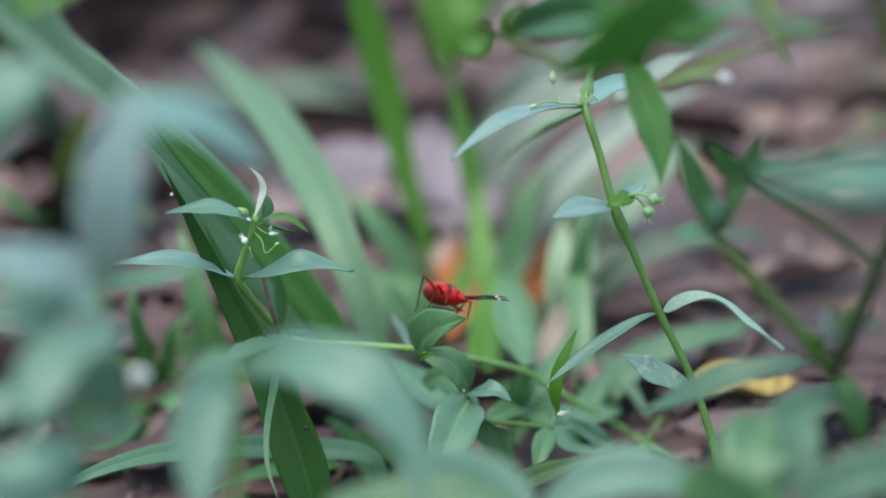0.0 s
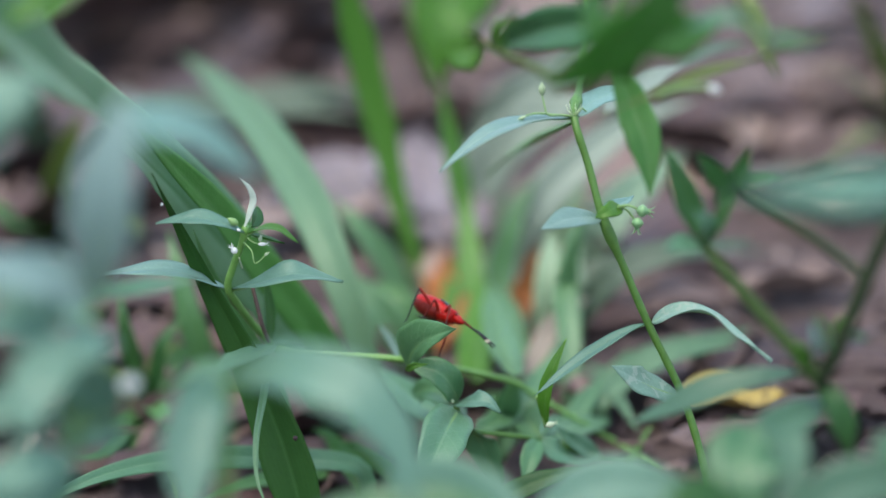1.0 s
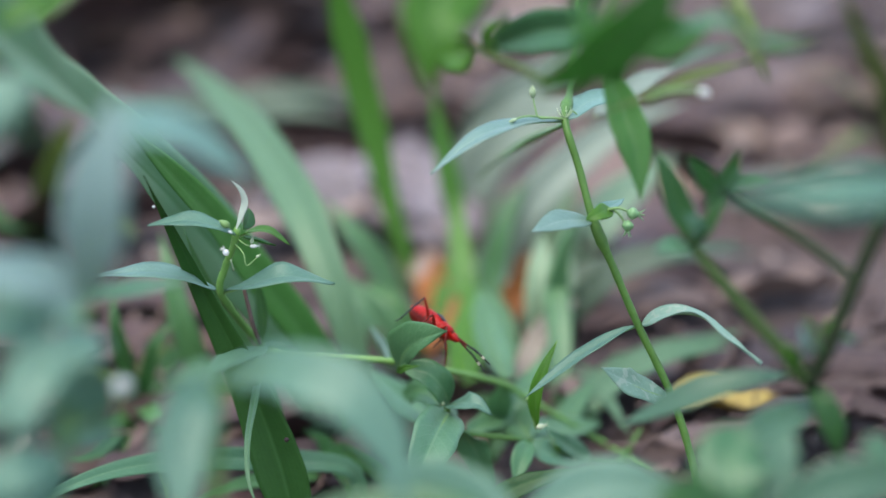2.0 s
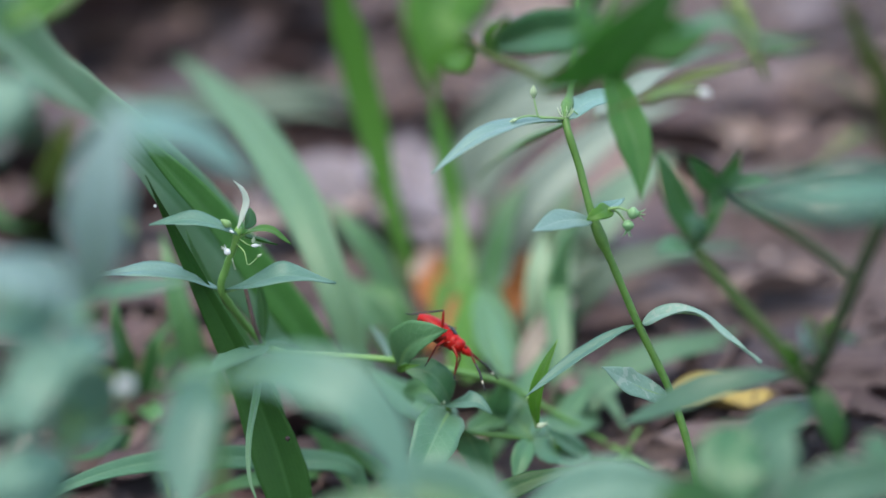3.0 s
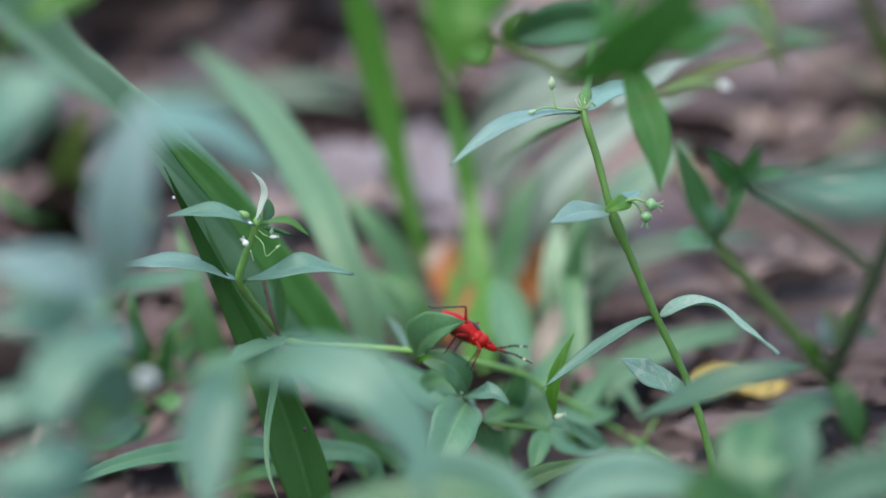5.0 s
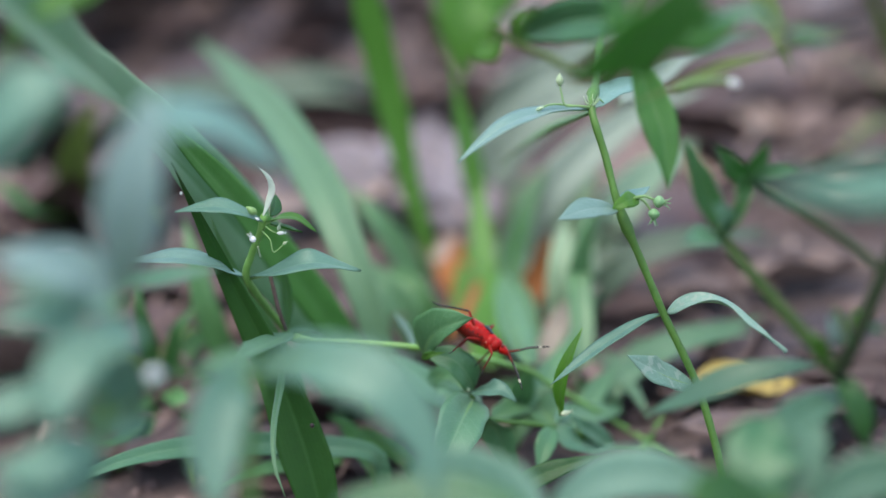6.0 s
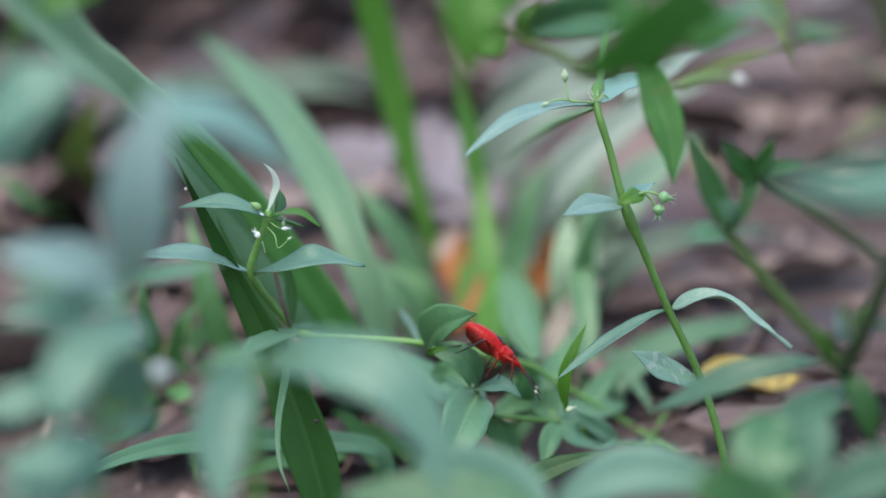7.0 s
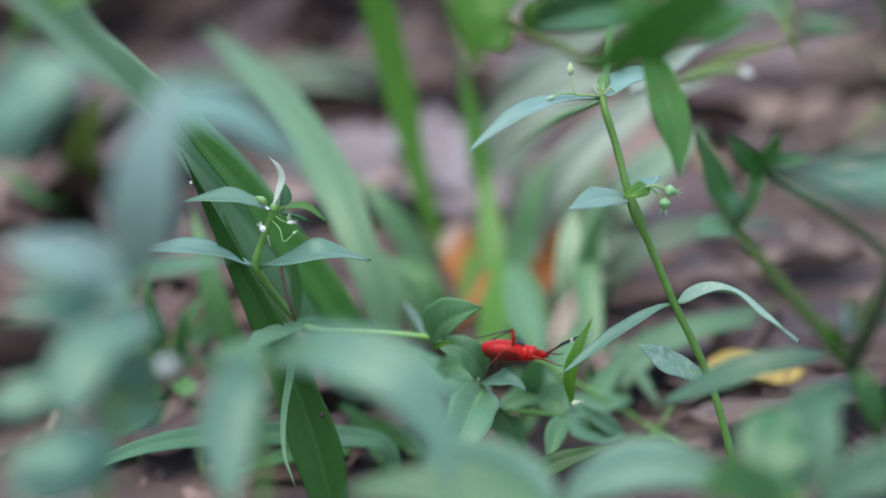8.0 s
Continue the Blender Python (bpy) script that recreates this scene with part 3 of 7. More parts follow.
    lie((0.1191, 0.3179), 5, 2, 20, 0, 0, 0.60, 0.006)
    lie((0.0391, 0.3452), 4, 1, 10, 0, 0, 0.60, 0.006)
    lie((0.0186, 0.2926), 2, 1, 40, 0, 0, 0.50, 0.006)
    lie((-0.0813, 0.3245), 3, 0, 70, 0, 0, 0.45, 0.006)
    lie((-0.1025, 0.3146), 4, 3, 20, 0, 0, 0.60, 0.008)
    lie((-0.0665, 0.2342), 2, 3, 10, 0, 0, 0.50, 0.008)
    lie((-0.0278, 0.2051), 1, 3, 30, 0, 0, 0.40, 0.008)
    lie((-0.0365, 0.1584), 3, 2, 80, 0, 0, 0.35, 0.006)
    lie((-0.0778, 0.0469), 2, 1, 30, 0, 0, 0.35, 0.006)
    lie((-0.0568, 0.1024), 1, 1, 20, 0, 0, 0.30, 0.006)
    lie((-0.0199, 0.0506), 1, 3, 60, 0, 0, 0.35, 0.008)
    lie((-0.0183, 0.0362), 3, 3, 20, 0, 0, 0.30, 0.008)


fallen()

rng = random.Random(7)
for k in range(230):
    y = rng.uniform(0.02, 0.85) if k % 5 else rng.uniform(-0.35, 0.1)
    x = rng.uniform(-1, 1) * (0.10 + 0.26 * (y + 0.4))
    colour = rng.choices((0, 1, 2, 3), (4, 0, 0, 5) if y < 0.14 else (5, 2.0, 0.8, 3) if x > 0.02 and y < 0.4 else (5, 0.9, 0.5, 5))[0]
    if any(math.hypot(x - a, y - b) < 1.5 * r for (a, b), r, d in HOLLOWS):
        continue  # the hollows stay bare
    how = (rng.randrange(6), colour, rng.uniform(0, 360), rng.uniform(-14, 14), rng.uniform(-14, 14), rng.uniform(0.55, 1.15), rng.uniform(0.0, 0.004))
    if math.hypot(x - 0.060, y - 0.083) > 0.010:  # an open patch between the herbs
        dead_leaf(x, y, *how)


def build_far_litter():
    """Dry leaves that carpet the ground all round, too many to count."""
    rng, verts, faces = random.Random(11), [], []
    for k in range(9000):
        x, y = rng.gauss(0, 1.1), 0.4 + rng.gauss(0, 1.3)
        if abs(x) < 0.10 + 0.27 * (y + 0.4) and -0.38 < y < 0.85:
            continue
        m = pose(x, y, bumps(x, y) + 0.003, rng.uniform(-15, 15), rng.uniform(-15, 15), rng.uniform(0, 360))
        le, wi, cu = rng.uniform(0.02, 0.036), rng.uniform(0.007, 0.014), rng.uniform(-0.006, 0.008)
        b = len(verts)
        for i in range(6):
            f = i / 5
            w = wi * max(0.06, math.sin(math.pi * f ** 0.85))
            for s in (-1, 0, 1):
                verts.append(m @ Vector(((2 * f - 1) * le, s * w, cu * (2 * f - 1) ** 2 + abs(s) * 0.25 * w)))
        faces += [(b + 3 * i + j, b + 3 * i + j + 1, b + 3 * i + j + 4, b + 3 * i + j + 3) for i in range(5) for j in (0, 1)]
    me = bpy.data.meshes.new("leaf_litter")
    me.from_pydata(verts, [], faces)
    m, n, l, b = material("far_litter")
    isle = n.new("ShaderNodeNewGeometry").outputs["Random Per Island"]
    grain = noise_tex(n, l, 300, 3, n.new("ShaderNodeNewGeometry").outputs["Position"])
    tone = math_node(n, l, "MULTIPLY_ADD", isle, 0.7, math_node(n, l, "MULTIPLY", grain, 0.4))
    l.new(ramp(n, l, tone, [(0.1, (0.03, 0.02, 0.019)), (0.5, (0.10, 0.065, 0.06)), (1.0, (0.30, 0.21, 0.19))]), b.inputs["Base Color"])
    b.inputs["Roughness"].default_value = 0.75
    me.materials.append(m)
    tagged(new("leaf_litter", me), "carpet of dry brown leaves on the forest floor", "litter", kind="stuff")


build_far_litter()


def build_crumbs():
    """Bark chips, bits of leaf and soil crumbs between the fallen leaves."""
    rng, verts, faces = random.Random(3), [], []
    for k in range(12000):
        y = -0.35 + 1.3 * rng.random()
        x = rng.uniform(-1, 1) * (0.14 + 0.3 * (y + 0.4))
        z, s = bumps(x, y), rng.uniform(0.0006, 0.0021)
        m = pose(x, y, z + s * 0.25, rng.uniform(-40, 40), rng.uniform(-40, 40), rng.uniform(0, 360))
        b = len(verts)
        lx, ly, lz = s * rng.uniform(0.8, 2.4), s * rng.uniform(0.5, 1), s * rng.uniform(0.2, 0.6)
        for cx, cy, cz in ((-1, -0.6, -1), (0.7, -1, -1), (1, 0.5, -1), (-0.5, 1, -1), (-0.8, -0.5, 1), (0.6, -0.7, 1), (0.8, 0.4, 1), (-0.4, 0.8, 1)):
            verts.append(m @ Vector((cx * lx, cy * ly, cz * lz)))
        faces += [tuple(b + i for i in f) for f in ((0, 3, 2, 1), (4, 5, 6, 7), (0, 1, 5, 4), (1, 2, 6, 5), (2, 3, 7, 6), (3, 0, 4, 7))]
    me = bpy.data.meshes.new("soil_crumbs")
    me.from_pydata(verts, [], faces)
    m, n, l, b = material("crumbs")
    isle = n.new("ShaderNodeNewGeometry").outputs["Random Per Island"]
    l.new(ramp(n, l, isle, [(0.0, (0.03, 0.02, 0.02)), (0.55, (0.11, 0.07, 0.065)), (0.85, (0.22, 0.15, 0.13)), (1.0, (0.42, 0.34, 0.31))]), b.inputs["Base Color"])
    b.inputs["Roughness"].default_value = 0.8
    me.materials.append(m)
    tagged(new("soil_crumbs", me), "brown bark chips and crumbs of dry leaf on soil", "litter", kind="stuff")


build_crumbs()


# ---- grass ----
def build_grass():
    tuft = thing("grass_tuft", (-0.02001, -0.00519, -0.00150), "tuft of broad dark green grass blades rooted in litter", "grass")
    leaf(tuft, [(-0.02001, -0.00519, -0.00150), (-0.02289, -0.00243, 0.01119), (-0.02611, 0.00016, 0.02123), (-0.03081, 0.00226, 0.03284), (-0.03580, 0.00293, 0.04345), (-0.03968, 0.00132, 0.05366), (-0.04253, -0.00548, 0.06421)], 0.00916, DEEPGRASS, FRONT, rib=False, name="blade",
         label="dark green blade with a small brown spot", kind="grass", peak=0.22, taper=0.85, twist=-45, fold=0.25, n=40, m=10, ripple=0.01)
    # added lighter blade, standing in for the dark blade's lit upper half
    leaf(tuft, [(-0.01900, -0.00200, -0.00150), (-0.02494, 0.01152, 0.01152), (-0.02766, 0.01262, 0.02329), (-0.03024, 0.01258, 0.02905), (-0.03297, 0.01241, 0.03441), (-0.03539, 0.01128, 0.04008), (-0.03747, 0.00942, 0.04668), (-0.03856, 0.00787, 0.05118)], 0.00420, GRASS, (0.3, -0.85, 0.45), rib=False, name="blade", kind="grass", peak=0.4, fold=0.1, n=24)
    part("petal_speck", drop_mesh((-0.04161, -0.00332, 0.05844), (0.1, -0.5, 1), 0.0007, 0.00022), PETAL, tuft, "tiny white petal stuck to the blade")
    part("brown_spot", drop_mesh((-0.02271, -0.00315, 0.02090), (0.1, -0.3, -1), 0.0009, 0.0004), MURK, tuft, "small dark brown spot on the blade")
    leaf(tuft, [(-0.01801, 0.05313, -0.00282), (-0.02546, 0.04376, 0.01821), (-0.03249, 0.03623, 0.03262), (-0.03793, 0.02937, 0.04301), (-0.04196, 0.02011, 0.05265), (-0.04536, 0.00319, 0.06464), (-0.04757, -0.01957, 0.07811), (-0.04972, -0.04440, 0.09178), (-0.05502, -0.06505, 0.10521), (-0.06108, -0.07349, 0.11125)], 0.01270, TWOFOLD, (0.2, -0.82, 0.6), rib=False, name="blade",
         label="broad arching green blade", kind="grass", peak=0.8, fold=0.22, n=48, m=10, ripple=0.015)
    # added strip over the folded blade, painting its right half as lit
    leaf(tuft, [(-0.01438, 0.05188, -0.00200), (-0.01558, 0.05088, 0.00269), (-0.02067, 0.03954, 0.01833), (-0.02752, 0.03013, 0.03339), (-0.03316, 0.02258, 0.04483), (-0.03679, 0.01405, 0.05354), (-0.04126, 0.00108, 0.06468), (-0.04389, -0.01436, 0.07490)], 0.00700, LITHALF, (0.3, -0.78, 0.6), rib=False, name="blade", label="added green strip painting the broad blade's lit half", kind="grass", peak=0.45, fold=0.1, n=36, m=8)
    leaf(tuft, [(-0.01257, 0.05148, -0.00150), (-0.01461, 0.05089, 0.01442), (-0.01908, 0.05537, 0.02672), (-0.02464, 0.06697, 0.03522), (-0.03371, 0.09214, 0.04004), (-0.04493, 0.12429, 0.04066), (-0.05852, 0.16085, 0.03878)], 0.00780, SAGE, (-0.25, -0.8, 0.55), rib=False, name="blade",
         label="pale arching green blade", kind="grass", peak=0.45, fold=0.14, n=40, m=8)
    leaf(tuft, [(-0.03578, 0.05656, -0.00150), (-0.04234, 0.05408, 0.00857), (-0.04529, 0.05410, 0.01740), (-0.04753, 0.05724, 0.02603), (-0.04973, 0.06252, 0.03174)], 0.00467, GRASS, FRONT, rib=False, name="blade", kind="grass", peak=0.5, n=24)
    leaf(tuft, [(-0.01217, 0.01333, -0.00200), (-0.01337, 0.01233, 0.00787), (-0.02425, 0.00920, 0.01099), (-0.03488, 0.00569, 0.01304), (-0.04680, -0.00015, 0.01452), (-0.05566, -0.00659, 0.01439), (-0.06418, -0.01369, 0.01240)], 0.00378, PALE, (0, -0.75, 0.7), rib=False, name="blade", kind="grass", peak=0.55, fold=0.2, n=30)
    leaf(tuft, [(-0.01309, 0.02962, -0.00017), (-0.02160, 0.02476, 0.00109), (-0.03152, 0.01702, 0.00324), (-0.04019, 0.00958, 0.00326)], 0.00282, GRASS, (0, -0.7, 0.7), rib=False, name="blade", kind="grass", peak=0.5, n=20)
    leaf(tuft, [(-0.01239, 0.01786, -0.00200), (-0.01359, 0.01686, 0.00279), (-0.01669, 0.02393, 0.00466), (-0.01890, 0.03038, 0.00484), (-0.02266, 0.03652, 0.00418)], 0.00340, DEEP, (0, -0.7, 0.7), rib=False, name="blade", kind="grass", peak=0.45, n=20)
    leaf(tuft, [(-0.00681, 0.02197, -0.00200), (-0.00801, 0.02097, 0.00238), (-0.01299, 0.02756, 0.00295), (-0.01704, 0.03170, 0.00262), (-0.02414, 0.03517, 0.00046)], 0.00330, DEEP, (0, -0.7, 0.7), rib=False, name="blade", kind="grass", peak=0.45, n=20)

    tall = thing("grass_tuft", (-0.00507, 0.12494, -0.00150), "slender upright tuft of bright green grass", "grass")
    leaf(tall, [(-0.00322, 0.11812, -0.00554), (-0.00582, 0.11950, 0.00411), (-0.01024, 0.12139, 0.02099), (-0.01441, 0.12169, 0.03935), (-0.01804, 0.11945, 0.05659), (-0.02108, 0.11621, 0.07108)], 0.00640, BRIGHT, FRONT, rib=False, name="blade", label="tall bright green blade", kind="reed", peak=0.75, fold=0.1, n=36)
    leaf(tall, [(0.00712, 0.10921, -0.00079), (0.00511, 0.11136, 0.01096), (0.00324, 0.11383, 0.02360), (0.00092, 0.11587, 0.03505), (-0.00092, 0.11748, 0.04533)], 0.00420, BRIGHT, FRONT, rib=False, name="blade", kind="reed", peak=0.6, n=26)
    leaf(tall, [(0.00982, 0.08637, -0.00507), (0.01086, 0.09732, 0.00748), (0.01369, 0.10138, 0.01865), (0.01830, 0.10677, 0.02760)], 0.00520, GRASS, FRONT, rib=False, name="blade", kind="reed", peak=0.5, n=26)
    leaf(tall, [(0.00708, 0.08268, -0.00351), (0.00608, 0.09468, 0.00608), (0.00502, 0.10418, 0.01464), (0.00393, 0.11379, 0.02349)], 0.00480, BRIGHT, FRONT, rib=False, name="blade", kind="grass", peak=0.6, n=22)
    leaf(tall, [(-0.00089, 0.08713, -0.00297), (0.00023, 0.09500, 0.00110), (0.00183, 0.10293, 0.00535), (0.00325, 0.11092, 0.00976)], 0.00380, BRIGHT, FRONT, rib=False, name="blade", kind="reed", peak=0.6, n=20)
    leaf(tall, [(-0.00562, 0.10057, -0.00112), (-0.01073, 0.10223, 0.00928), (-0.01637, 0.10308, 0.01745), (-0.02272, 0.10731, 0.02323)], 0.00560, SHEEN, FRONT, rib=False, name="blade", kind="grass", peak=0.4, n=26)

    leaf(tall, [(-0.00698, 0.07707, -0.00138), (-0.01021, 0.07790, 0.00675), (-0.01455, 0.07994, 0.01236), (-0.02061, 0.08536, 0.01556)], 0.00600, SHEEN, FRONT, rib=False, name="blade", kind="grass", peak=0.5, n=22)
    leaf(tall, [(-0.00276, 0.08240, -0.00136), (-0.00535, 0.07979, 0.00611), (-0.00916, 0.08166, 0.01123), (-0.01369, 0.08745, 0.01254)], 0.00458, GRASS, FRONT, rib=False, name="blade", kind="grass", peak=0.5, n=22)
    leaf(tall, [(0.00544, 0.05821, -0.00055), (0.00581, 0.07234, 0.00319), (0.00642, 0.08646, 0.00689), (0.00721, 0.09661, 0.01137)], 0.00660, BRIGHT, FRONT, rib=False, name="blade", kind="grass", peak=0.4, n=24)
    leaf(tall, [(0.01253, 0.05419, 0.00010), (0.01351, 0.06459, 0.00527), (0.01302, 0.07455, 0.00925), (0.01140, 0.08423, 0.01247)], 0.00520, SHEEN, FRONT, rib=False, name="blade", kind="grass", peak=0.45, n=24)

    wan = thing("grass_tuft", (0.01351, 0.08828, -0.00150), "tuft of arching pale grey-green grass blades", "grass")
    leaf(wan, [(0.01049, 0.08789, -0.00150), (0.01166, 0.10672, 0.00699), (0.01781, 0.10613, 0.02001), (0.02580, 0.10926, 0.02859), (0.03763, 0.11698, 0.03520), (0.05205, 0.12358, 0.03869)], 0.00852, ASHEN, (0.2, -0.8, 0.6), rib=False, name="blade", kind="grass", peak=0.5, n=36)
    leaf(wan, [(0.00203, 0.15152, -0.00149), (0.00684, 0.14571, 0.01179), (0.01415, 0.14475, 0.02378), (0.02618, 0.14226, 0.03154), (0.03688, 0.13765, 0.03351)], 0.01200, ASHEN, (0.2, -0.7, 0.7), rib=False, name="blade", kind="grass", peak=0.5, n=26)
    leaf(wan, [(0.02193, 0.07789, -0.00150), (0.02302, 0.07229, 0.01474), (0.02401, 0.07051, 0.02446), (0.02676, 0.07019, 0.03236)], 0.00469, SHEEN, FRONT, rib=False, name="blade", kind="grass", peak=0.4, n=26)
    leaf(wan, [(0.01535, 0.09368, -0.00150), (0.02411, 0.09171, 0.00962), (0.03639, 0.09316, 0.01361), (0.05379, 0.10830, 0.01133), (0.06869, 0.12220, 0.00566)], 0.00502, MUTED, (0, -0.6, 0.8), rib=False, name="blade", kind="grass", peak=0.5, n=30)
    leaf(wan, [(0.02142, 0.06792, -0.00150), (0.02663, 0.05834, 0.00564), (0.03105, 0.04739, 0.00479), (0.03467, 0.04074, 0.00116)], 0.00480, SAGE, (0.3, -0.7, 0.6), rib=False, name="blade", kind="grass", peak=0.4, n=24)

    leaf(wan, [(0.02041, 0.07493, -0.00150), (0.02001, 0.07455, 0.00925), (0.01979, 0.07749, 0.01734), (0.02084, 0.08610, 0.02343)], 0.00543, WAN, FRONT, rib=False, name="blade", label="bleached pale blade", kind="grass", peak=0.6, n=20)

    leaf(wan, [(0.02316, 0.05028, -0.00150), (0.02299, 0.06012, 0.01053), (0.02302, 0.07375, 0.01875), (0.02596, 0.08722, 0.02651)], 0.00458, SHEEN, FRONT, rib=False, name="blade", kind="grass", peak=0.5, n=22)
    leaf(wan, [(0.01519, 0.05656, -0.00150), (0.01748, 0.06403, 0.00665), (0.02142, 0.07083, 0.01074), (0.02760, 0.07696, 0.01294)], 0.00421, STRAW, FRONT, rib=False, name="blade", kind="grass", peak=0.5, n=22)

    leaf(wan, [(0.00484, 0.18272, -0.00150), (0.00854, 0.16820, 0.01509), (0.01582, 0.15750, 0.02957), (0.03027, 0.15081, 0.04043), (0.04214, 0.14701, 0.04459)], 0.00900, ASHEN, (0.2, -0.8, 0.6), rib=False, name="blade", kind="grass", peak=0.5, n=26)


    leaf(wan, [(0.02305, 0.04713, -0.00177), (0.02961, 0.05536, 0.00331), (0.03949, 0.06281, 0.00624), (0.05874, 0.07404, 0.00784)], 0.00600, SAGE, (0, -0.6, 0.8), rib=False, name="blade", kind="grass", peak=0.5, n=24)
    leaf(wan, [(0.02666, 0.11588, -0.00150), (0.03221, 0.11439, 0.01347), (0.03964, 0.12194, 0.01957), (0.05134, 0.13411, 0.02377)], 0.00826, WAN, (0.2, -0.7, 0.7), rib=False, name="blade", kind="grass", peak=0.5, n=24)
    leaf(wan, [(0.02463, 0.07927, -0.00200), (0.02563, 0.07827, 0.00777), (0.03292, 0.07757, 0.01754), (0.04368, 0.07897, 0.02138), (0.05957, 0.08535, 0.02138)], 0.00620, MUTED, (0, -0.6, 0.8), rib=False, name="blade", kind="grass", peak=0.5, n=24)
    leaf(wan, [(0.02701, 0.04821, -0.00200), (0.02801, 0.04721, 0.00431), (0.03564, 0.05483, 0.00769), (0.04431, 0.05969, 0.00935), (0.05552, 0.06553, 0.00785)], 0.00480, SAGE, (0, -0.6, 0.8), rib=False, name="blade", kind="grass", peak=0.5, n=24)
    leaf(wan, [(0.00949, 0.03651, -0.00200), (0.01049, 0.03551, 0.00139), (0.01452, 0.03988, 0.00755), (0.01777, 0.04711, 0.00987), (0.02132, 0.05456, 0.01281)], 0.00420, SHEEN, FRONT, rib=False, name="blade", kind="grass", peak=0.5, n=20)
    leaf(wan, [(0.01938, 0.06793, -0.00309), (0.02162, 0.07345, 0.00622), (0.02432, 0.08050, 0.01389), (0.02621, 0.08912, 0.02003)], 0.00640, WAN, FRONT, rib=False, name="blade", kind="grass", peak=0.5, n=24)

    leaf(wan, [(0.01427, 0.13377, -0.00150), (0.01498, 0.13954, 0.00067), (0.01742, 0.14113, 0.00798), (0.02166, 0.14218, 0.01672)], 0.01038, WAN, (0.1, -0.75, 0.65), rib=False, name="blade", kind="grass", peak=0.5, n=20)
    leaf(wan, [(0.02422, 0.12360, -0.00150), (0.02438, 0.12971, 0.00293), (0.02609, 0.13073, 0.01156), (0.03085, 0.13267, 0.01981)], 0.00726, WAN, (0.1, -0.75, 0.65), rib=False, name="blade", kind="grass", peak=0.5, n=20)
    leaf(wan, [(0.02143, 0.03591, -0.00043), (0.02279, 0.04045, 0.00327), (0.02535, 0.04555, 0.00560), (0.02924, 0.05154, 0.00742)], 0.00420, SHEEN, FRONT, rib=False, name="blade", kind="grass", peak=0.45, n=20)
    leaf(wan, [(0.02821, 0.04607, 0.00117), (0.02918, 0.05225, 0.00354), (0.03131, 0.05834, 0.00564), (0.03462, 0.06524, 0.00706)], 0.00320, LUSH, FRONT, rib=False, name="blade", kind="grass", peak=0.45, n=20)

    far = thing("grass_tuft", (-0.09434, 0.21552, -0.00150), "low spreading tuft of grey-green grass", "grass")
    leaf(far, [(-0.09266, 0.20549, -0.00150), (-0.07316, 0.19923, 0.01264), (-0.04895, 0.19091, 0.01902), (-0.03012, 0.19146, 0.02054), (-0.01151, 0.20054, 0.01624)], 0.00904, MUTED, (0, -0.4, 0.9), rib=False, name="blade", kind="grass", peak=0.6, n=30)
    leaf(far, [(-0.09419, 0.20473, -0.00149), (-0.07463, 0.18796, 0.01093), (-0.05370, 0.17019, 0.02056), (-0.03349, 0.16124, 0.02521), (-0.01700, 0.16059, 0.02342)], 0.00760, MUTED, (0, -0.5, 0.9), rib=False, name="blade", kind="grass", peak=0.6, n=30)
    leaf(far, [(-0.12239, 0.25947, -0.00150), (-0.09565, 0.16688, 0.04071), (-0.08038, 0.12019, 0.05863), (-0.06756, 0.09307, 0.07182)], 0.01073, BRIGHT, FRONT, rib=False, name="blade", kind="grass", peak=0.6, n=24)
    leaf(far, [(-0.09545, 0.20501, -0.00150), (-0.09919, 0.19829, 0.01006), (-0.10273, 0.19146, 0.02054), (-0.11080, 0.19376, 0.02685)], 0.00959, MUTED, FRONT, rib=False, name="blade", kind="grass", peak=0.6, n=24)

    low = thing("grass_tuft", (-0.05477, 0.05875, -0.00150), "low tuft of short green grass", "grass")
    leaf(low, [(-0.05477, 0.05875, -0.00150), (-0.05572, 0.05016, 0.01242), (-0.05632, 0.04760, 0.01999), (-0.05702, 0.04966, 0.02565)], 0.00345, GRASS, FRONT, rib=False, name="blade", kind="grass", peak=0.5, n=20)
    leaf(low, [(-0.05457, 0.05875, -0.00150), (-0.05179, 0.05373, 0.00760), (-0.05013, 0.05086, 0.01433), (-0.04608, 0.05259, 0.01910)], 0.00304, GRASS, FRONT, rib=False, name="blade", kind="grass", peak=0.5, n=20)
    leaf(low, [(-0.05530, 0.05857, -0.00150), (-0.05724, 0.04617, 0.00145), (-0.05953, 0.04126, 0.00257), (-0.06273, 0.03703, 0.00558)], 0.00345, GRASS, TILT, rib=False, name="blade", kind="grass", peak=0.5, n=20)
    leaf(low, [(-0.05498, 0.05857, -0.00150), (-0.05115, 0.04687, 0.00336), (-0.04851, 0.04160, 0.00351), (-0.04591, 0.03551, 0.00139)], 0.00406, GRASS, TILT, rib=False, name="blade", kind="grass", peak=0.5, n=20)
    leaf(low, [(-0.05582, 0.05875, -0.00150), (-0.05802, 0.03062, 0.00259), (-0.06402, 0.02574, 0.00381)], 0.00336, GRASS, TILT, rib=False, name="blade", kind="grass", peak=0.5, n=20)
    leaf(low, [(-0.05568, 0.05748, -0.00150), (-0.05630, 0.03483, -0.00047), (-0.05582, 0.02410, -0.00072)], 0.00430, GRASS, TILT, rib=False, name="blade", kind="grass", peak=0.5, n=20)

